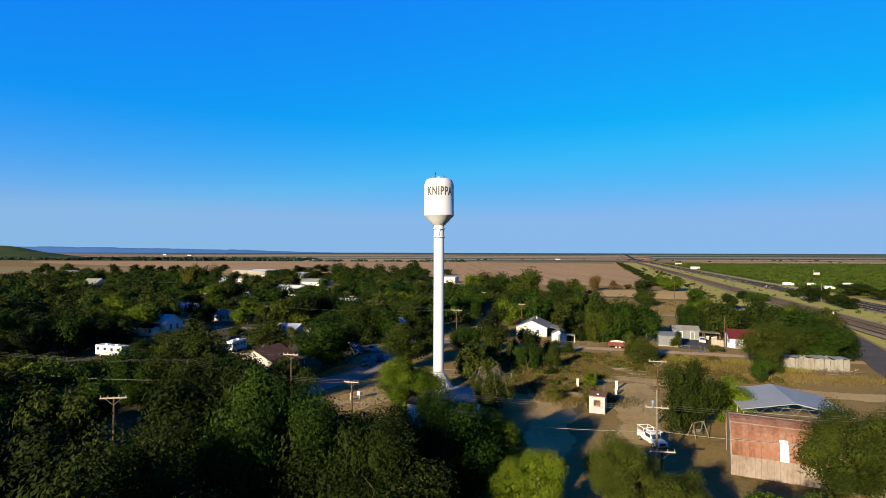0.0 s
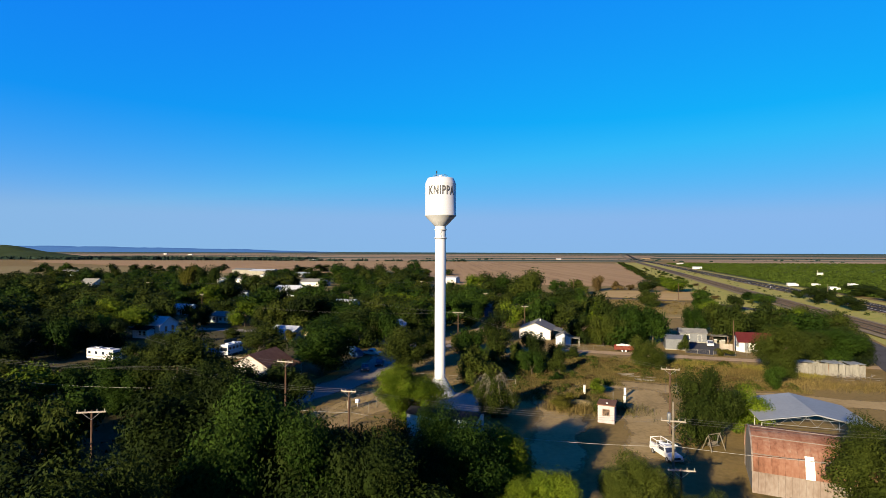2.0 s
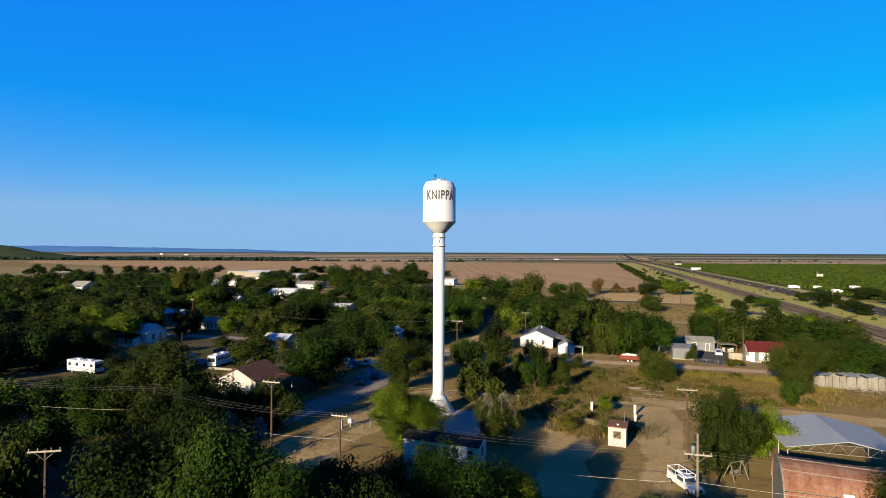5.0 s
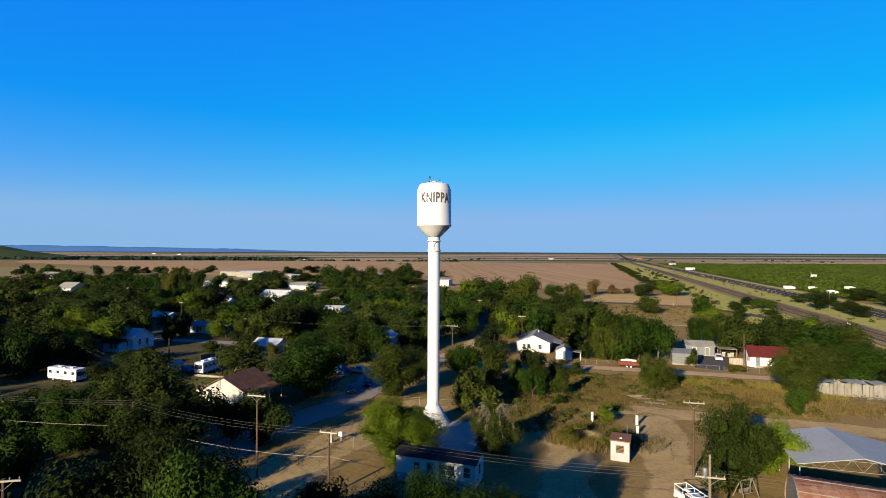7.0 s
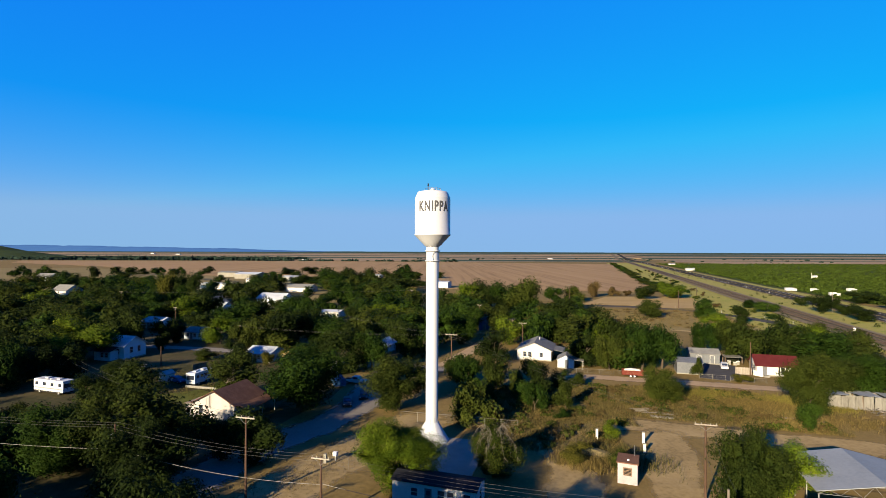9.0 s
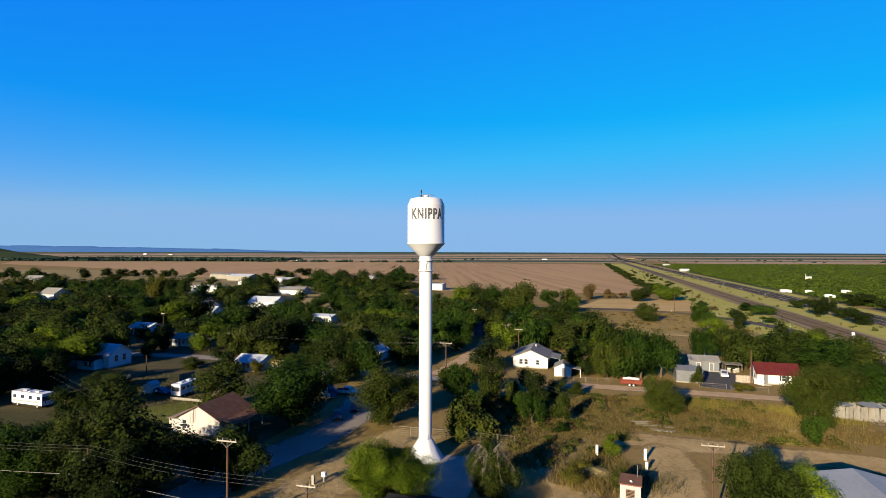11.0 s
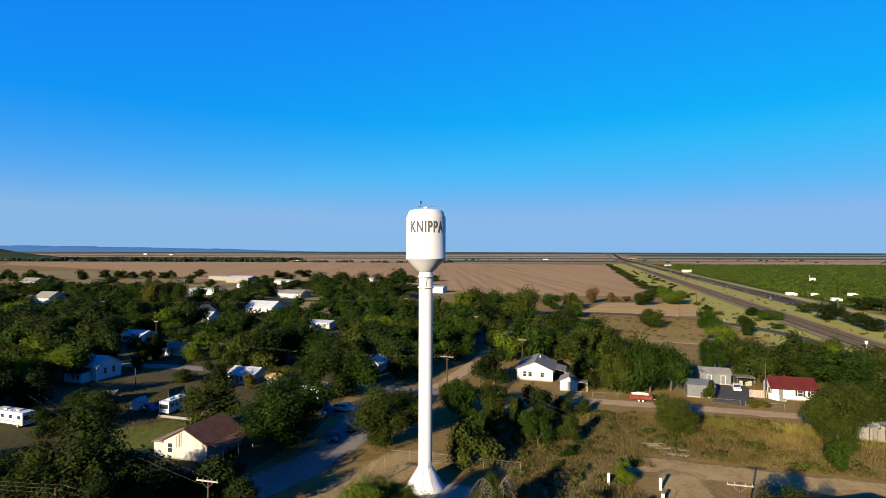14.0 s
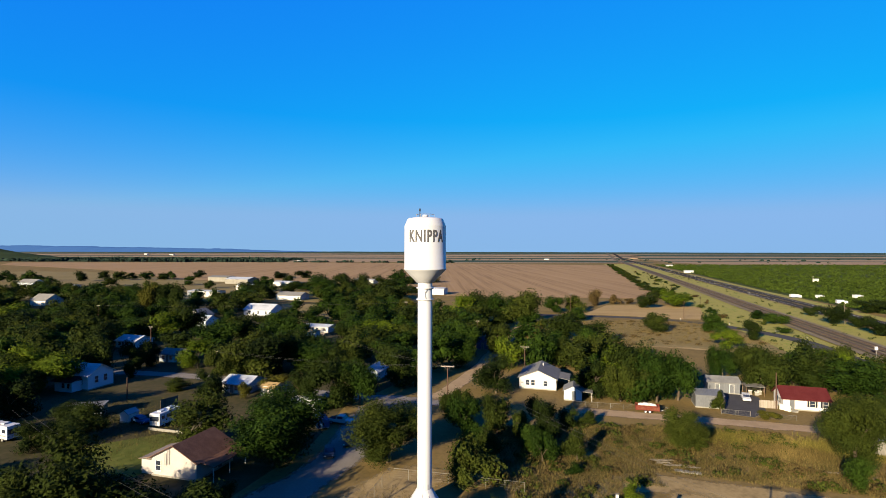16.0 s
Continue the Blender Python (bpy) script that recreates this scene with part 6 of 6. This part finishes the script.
    ln = math.hypot(bx - ax, by - ay)
    ob = thing("board_fence", ax, ay, math.degrees(math.atan2(by - ay, bx - ax)), label, "fence", "board fences")
    n = int(ln / 0.17)
    for k in range(n):
        part("board", boxes((k * 0.17, k * 0.17 + 0.155, -0.015, 0.015, 0.02, h + 0.03 * seq.uniform(-1, 1))), material, ob)
    part("rail", boxes((0, ln, 0.016, 0.07, h * 0.25, h * 0.25 + 0.09), (0, ln, 0.016, 0.07, h * 0.8, h * 0.8 + 0.09)), material, ob)
    return ob


board_fence(76.0, 149, 79.6, 147.9, 1.8, M["pale_wood"], "pale wooden board fence beside the drive")
board_fence(-17, 246, -8.5, 243.5, 2.0, M["brown_wood"], "brown wooden board fence by a yard")
board_fence(79.8, 147.6, 81, 145.4, 1.3, M["white_paint"], "white picket side of the red-roofed house")
board_fence(-61, 149.5, -58.8, 153.2, 2.2, M["brown_wood"], "dark brown board screen in a yard")

w = thing("yard_wall", -51.3, 134.3, GRID, "low pale concrete block wall in grass", "wall")
for k in range(26):
    part("block", boxes((-5.3 + k * 0.41, -5.3 + k * 0.41 + 0.39, -0.1, 0.1, 0, 0.55), bevel=0.01), M["concrete"], w)
ls = thing("flat_shed", -74.2, 144.6, 18, "long dark open shed with pale flat roof", "shed")
part("roof", boxes((-3.6, 3.6, -2.2, 2.2, 2.5, 2.62)), M["old_tin"], ls)
part("back_wall", boxes((-3.4, 3.4, 1.9, 2.0, 0, 2.5), (-3.4, -3.3, -2.0, 2.0, 0, 2.5), (3.3, 3.4, -2.0, 2.0, 0, 2.5)), M["brown_wood"], ls)
part("door", boxes((1.9, 3.2, -2.02, -1.95, 0.0, 2.3)), M["shade_blue_paint"], ls)
part("front_wall", boxes((-3.4, 1.88, -2.02, -1.95, 0.0, 2.5)), M["shingle_dark"], ls)
house(-63.4, 141.5, 2.2, 2.6, 1.8, 2.5, "y", "white_paint", "white_metal", "small white garden shed in deep shade", name="shed", category="shed", over=0.15)
tp = thing("covered_trailer", -22.4, 137.6, 20, "trailer under a blue tarpaulin in the shade", "trailer")
part("tarpaulin", gable(2.6, 5.0, 1.7, 2.3, "y", 0.5), M["tarp_blue"], tp)
for s in (-1, 1):
    wheel(tp, s * 1.1, 0.3, 0.36)
part("frame", boxes((-1.2, 1.2, -2.6, 2.6, 0.36, 0.52)), M["grey_steel"], tp)

sw = thing("swing_frame", 36.6, 75.4, 20, "grey wooden swing frame with a bench", "swing")
for s in (-1, 1):
    part("leg", rods(((s * 1.2, -0.8, 0), (s * 1.0, 0, 2.1), 0.06), ((s * 1.2, 0.8, 0), (s * 1.0, 0, 2.1), 0.06)), M["dead_wood"], sw)
part("beam", rods(((-1.25, 0, 2.1), (1.25, 0, 2.1), 0.07)), M["dead_wood"], sw)
part("bench", boxes((-0.8, 0.8, -0.2, 0.25, 0.5, 0.56), (-0.8, 0.8, 0.2, 0.26, 0.56, 1.0)), M["dead_wood"], sw)
for s in (-0.7, 0.7):
    part("chain", rods(((s, 0, 0.55), (s, 0, 2.1), 0.015), sides=5), M["grey_steel"], sw)

bx = thing("meter_box", -14.9, 94.2, GRID, "white meter cabinet on a post by the fence", "meter box")
part("cabinet", boxes((-0.35, 0.35, -0.2, 0.2, 0.75, 1.35), bevel=0.02), M["sign_white"], bx)
part("stand", boxes((-0.06, 0.06, -0.06, 0.06, 0, 0.76)), M["grey_steel"], bx)
b2 = thing("meter_post", -16.2, 93.4, GRID, "pale upright utility pedestal by the fence", "pedestal")
part("pedestal", boxes((-0.2, 0.2, -0.2, 0.2, 0, 1.35), bevel=0.03), M["concrete"], b2)

lg = thing("log_pile", 40.0, 117.5, -25, "fallen bleached branches and broken slabs in weeds", "branches")
for k in range(16):
    a = Vector((seq.uniform(-3, 3), seq.uniform(-1.2, 1.2), seq.uniform(0.05, 0.3)))
    ang = seq.uniform(-0.5, 0.5)
    part("branch", rods((a, a + Vector((seq.uniform(0.8, 2.6) * math.cos(ang), 1.6 * math.sin(ang), seq.uniform(0, 0.35))), seq.uniform(0.04, 0.11)), sides=6), M["dead_wood"], lg)
sb = thing("concrete_rubble", 42.0, 114.0, -20, "broken pale concrete slabs lying in weeds", "rubble")
for k in range(5):
    bm = boxes((k * 0.8 - 2, k * 0.8 - 1.2, -0.4, 0.5, 0.02, 0.2), bevel=0.03)
    bmesh.ops.rotate(bm, cent=(k * 0.8 - 1.6, 0, 0.1), matrix=Matrix.Rotation(radians(seq.uniform(-14, 14)), 3, "Y"), verts=bm.verts)
    part("slab", bm, M["concrete"], sb)

for x, y, rz, ln in ((66.4, 112.9, -16, 4.4), (69.8, 110.6, 24, 3.2)):
    fallen = thing("fallen_pole", x, y, rz, "bleached fallen pole lying in the grass", "log", "fallen poles")
    part("log", rods(((-ln / 2, 0, 0.14), (ln / 2, 0.1, 0.17), 0.13)), M["dead_wood"], fallen)
bm = bmesh.new()
bmesh.ops.create_icosphere(bm, subdivisions=4, radius=1)
for v in bm.verts:
    v.co += 0.16 * noise.noise_vector(v.co * 2.2) + 0.05 * noise.noise_vector(v.co * 7)
    v.co = Vector((v.co.x * 2.6, v.co.y * 1.7, max(-0.1, v.co.z * 0.75)))
mound = thing("dirt_mound", 24.2, 96.3, -20, "low heap of pale dry earth among weeds", "mound")
part("heap", bm, M["meadow"], mound)

# dead tree by the slab and bare limbs in the yards
for x, y, h, r in ((-43.5, 126, 9.5, 10), (43.5, 199, 9, 30), (46.5, 247, 9.5, 70)):
    d = thing("dead_tree", x, y, r, "bleached leafless tree with thin bare limbs", "dead tree", "dead trees")
    t = part("trunk", BARE[int(x) % 2], None, d)
    t.scale = (h * 0.8, h * 0.8, h * 0.8)

wt = thing("dead_tree", 8.0, 89.2, 0, "half-dead tree with bleached drooping bare limbs", "dead tree", "dead trees")
part("trunk", rods(((0, 0, -0.1), (0.2, 0.1, 2.6), 0.2), ((0.2, 0.1, 2.6), (-0.1, 0.2, 4.6), 0.14)), M["dead_wood"], wt)
for k in range(22):
    a, ln, up = 6.283 * k / 22 + seq.uniform(-0.2, 0.2), seq.uniform(2.0, 3.9), seq.uniform(1.6, 3.4)
    arch_points = []
    for j in range(7):
        f = j / 6
        arch_points.append(Vector((ln * f * math.cos(a), ln * f * math.sin(a), 4.2 + up * math.sin(2.7 * f) - 1.9 * f ** 3) ) + 0.22 * noise.noise_vector(Vector((k * 3.1, j * 0.9, 1))))
    bm = bmesh.new()
    for j, (p, q) in enumerate(zip(arch_points, arch_points[1:])):
        rod(bm, p, q, 0.045 * (1 - j / 7), 0.045 * (1 - (j + 1) / 7), 5)
        if j > 1:
            for side in (-1.2, -0.4, 0.5, 1.3):
                tip = q + Vector((0.5 * math.cos(a + side), 0.5 * math.sin(a + side), -seq.uniform(0.3, 1.1)))
                rod(bm, q, tip, 0.014, 0.005, 4)
    part("limb", bm, M["dead_wood"], wt)

# lineside markers, signs and parked lorries by the highway
for k in range(7):
    p = along((hwy0[0] - 9.5, hwy0[1] + 3), 60 + 62 * k)
    sgn = thing("roadside_marker", p[0], p[1], 0, "white roundel marker on a thin post", "road marker", "roadside markers")
    part("post", rods(((0, 0, -0.1), (0, 0, 1.6), 0.04), sides=6), M["grey_steel"], sgn)
    part("plate", rods(((0, -0.03, 2.0), (0, 0.03, 2.0), 0.34), sides=16), M["sign_white"], sgn)
for x, y in ((126, 186), (150.5, 243), (150, 262), (141, 283), (125, 300), (133, 196), (118, 166)):
    sgn = thing("delineator", x + 5.2, y, 0, "short white delineator post on the verge", "delineator", "delineators")
    part("post", boxes((-0.06, 0.06, -0.03, 0.03, -0.05, 1.2)), M["sign_white"], sgn)
sig = thing("rail_signal", 152, 205, 0, "white railway cabinet on a short mast", "signal")
part("mast", rods(((0, 0, 0), (0, 0, 2.6), 0.08)), M["grey_steel"], sig)
part("head", boxes((-0.35, 0.35, -0.3, 0.3, 2.6, 3.7), bevel=0.05), M["sign_white"], sig)
gs = thing("direction_sign", 262, 340, -10, "small green road sign on two posts", "road sign")
part("plate", boxes((-1.7, 1.7, -0.03, 0.03, 2.4, 3.8)), M["sign_green"], gs)
part("post", rods(((-1.2, 0.06, 0), (-1.2, 0.06, 3.6), 0.06), ((1.2, 0.06, 0), (1.2, 0.06, 3.6), 0.06)), M["grey_steel"], gs)


def lorry(x, y, rz, label, length=9.0):
    ob = thing("lorry", x, y, rz, label, "lorry", "parked lorries")
    part("box", boxes((-1.25, 1.25, -length / 2 + 2.2, length / 2, 0.9, 3.1), bevel=0.05), M["car_white"], ob)
    part("cab", boxes((-1.2, 1.2, -length / 2, -length / 2 + 2.0, 0.6, 2.5), bevel=0.15), M["car_white"], ob)
    part("windscreen", boxes((-1.0, 1.0, -length / 2 - 0.02, -length / 2 + 0.02, 1.6, 2.3)), M["window_glass"], ob)
    for s in (-1, 1):
        for yy in (-length / 2 + 1.0, length / 2 - 2.2, length / 2 - 1.0):
            wheel(ob, s * 1.1, yy, 0.5)


lorry(282, 429, 84, "white lorry parked beside the highway", 8)
lorry(296, 422, 100, "white lorry parked beside the highway", 6)
lorry(281, 382, 75, "white lorry parked by the brush", 6.5)
lorry(327, 424, 88, "white trailer parked at the edge of the brush", 7)
wm = thing("pump_tower", 456, 641, 0, "white pump house with a short mast in brush", "pump house")
part("wall", boxes((-2.8, 2.8, -1.5, 1.5, 0, 3.4)), M["white_paint"], wm)
part("roof", slopes(5.6, 3, 3.4, 4, "x", 0.2), M["white_metal"], wm)
part("mast", rods(((-3.4, 0, 0), (-3.4, 0, 7), 0.2)), M["white_paint"], wm)

structure("asphalt_yard", sheet([(65, 145), (70.4, 141.8), (76, 146.5), (81, 157), (80, 163.2), (72, 161), (68, 152)], 0.06), M["asphalt_grey"], "dark asphalt yard before the garage", "yard")


# ---------------------------------------------------------------- grass and weeds
def tufts(name, label, count, inside, height, width, material, seed, blades=5):
    rng = np.random.default_rng(seed)
    verts, faces = [], []
    for _ in range(count):
        x, y = inside(rng)
        h = rng.uniform(*height)
        for _ in range(blades):
            a = rng.uniform(0, 6.283)
            px, py = x + rng.normal(0, width), y + rng.normal(0, width)
            dx, dy = 0.03 * math.cos(a), 0.03 * math.sin(a)
            lx, ly = rng.normal(0, 0.25, 2) * h
            i = len(verts)
            verts += [(px - dx, py - dy, 0), (px + dx, py + dy, 0), (px + lx + dx * 0.4, py + ly + dy * 0.4, h), (px + lx - dx * 0.4, py + ly - dy * 0.4, h)]
            faces.append((i, i + 1, i + 2, i + 3))
    me = bpy.data.meshes.new(name)
    me.from_pydata(verts, [], faces)
    me.materials.append(material)
    return tagged(new(name, me), label, "grass", kind="stuff")


def in_meadow(rng):
    while True:
        x, y = rng.uniform(12, 70), rng.uniform(96, 137)
        lane = 140.5 - (x - 55) * 0.29
        if y < lane - 5 and y > 112 - 0.33 * max(0, x - 26) + (6 if x > 36 else -14 if x < 30 else 0) and noise.noise(Vector((x * 0.12, y * 0.12, 2))) > -0.5:
            return x, y


def in_strip(ax, ay, bx, by, w):
    return lambda rng: ((lambda f: (ax + (bx - ax) * f + rng.normal(0, w), ay + (by - ay) * f + rng.normal(0, w)))(rng.uniform(0, 1)))


tufts("dry_grass", "knee-high dry tan grass across the open lot", 11000, in_meadow, (0.15, 0.45), 0.35, M["straw_stalk"], 21)
tufts("weeds", "olive weeds mixed into the dry lot", 8000, in_meadow, (0.15, 0.5), 0.4, M["weed"], 22)
tufts("tall_reeds", "tall dry yellow reeds along the ditch", 900, in_strip(58, 123.5, 69, 119.5, 1.2), (0.5, 1.1), 0.35, M["straw_stalk"], 23, 7)
tufts("tall_reeds", "tall dry yellow reeds near the hut", 300, in_strip(19, 95, 23, 91, 1.3), (0.5, 1.2), 0.35, M["straw_stalk"], 24, 7)
tufts("dry_grass", "dry grass below the ruined shed", 1300, in_strip(66, 112, 98, 106, 2.2), (0.2, 0.6), 0.4, M["straw_stalk"], 25)
tufts("weeds", "weeds around the pump hut", 700, in_strip(22, 98, 31, 92, 2.2), (0.3, 0.9), 0.4, M["weed"], 26)
tufts("dry_grass", "thin dry grass beside the street", 700, in_strip(-22, 84, -6, 108, 2.5), (0.1, 0.3), 0.4, M["straw_stalk"], 27)
tufts("dry_grass", "dry grass in the western yards", 2200, in_strip(-75, 150, -48, 130, 7), (0.15, 0.4), 0.5, M["weed"], 28)
tufts("yellow_grass", "yellow-green grass along the gravel road", 1500, in_strip(50, 131, 62, 128, 2.0), (0.3, 0.8), 0.4, M["yellow_grass"], 31, 6)
tufts("yellow_grass", "yellow-green grass beside the reeds", 1500, in_strip(70, 125, 80, 120, 2.4), (0.3, 0.7), 0.4, M["yellow_grass"], 32, 6)
tufts("dry_grass", "rough tan grass inside the road's bend", 5000, lambda rng: (rng.uniform(62, 136), rng.uniform(228, 298)), (0.25, 0.7), 0.8, M["straw_stalk"], 33, 5)
scatter_stuff("low_scrub", "brown scrub inside the road's bend", "scrub", 160, lambda rng: (rng.uniform(62, 134), rng.uniform(228, 296)), (0.8, 2.4), (0.3, 0.8), LEAF["brown"], 63, 40, 0.14)
scatter_stuff("low_scrub", "low olive scrub scattered over the dry lot", "scrub", 130, in_meadow, (0.9, 2.6), (0.4, 1.1), LEAF["olive"], 61, 60, 0.13)
scatter_stuff("low_scrub", "brown withered scrub scattered over the dry lot", "scrub", 110, in_meadow, (0.8, 2.2), (0.4, 1.0), LEAF["brown"], 62, 60, 0.12)
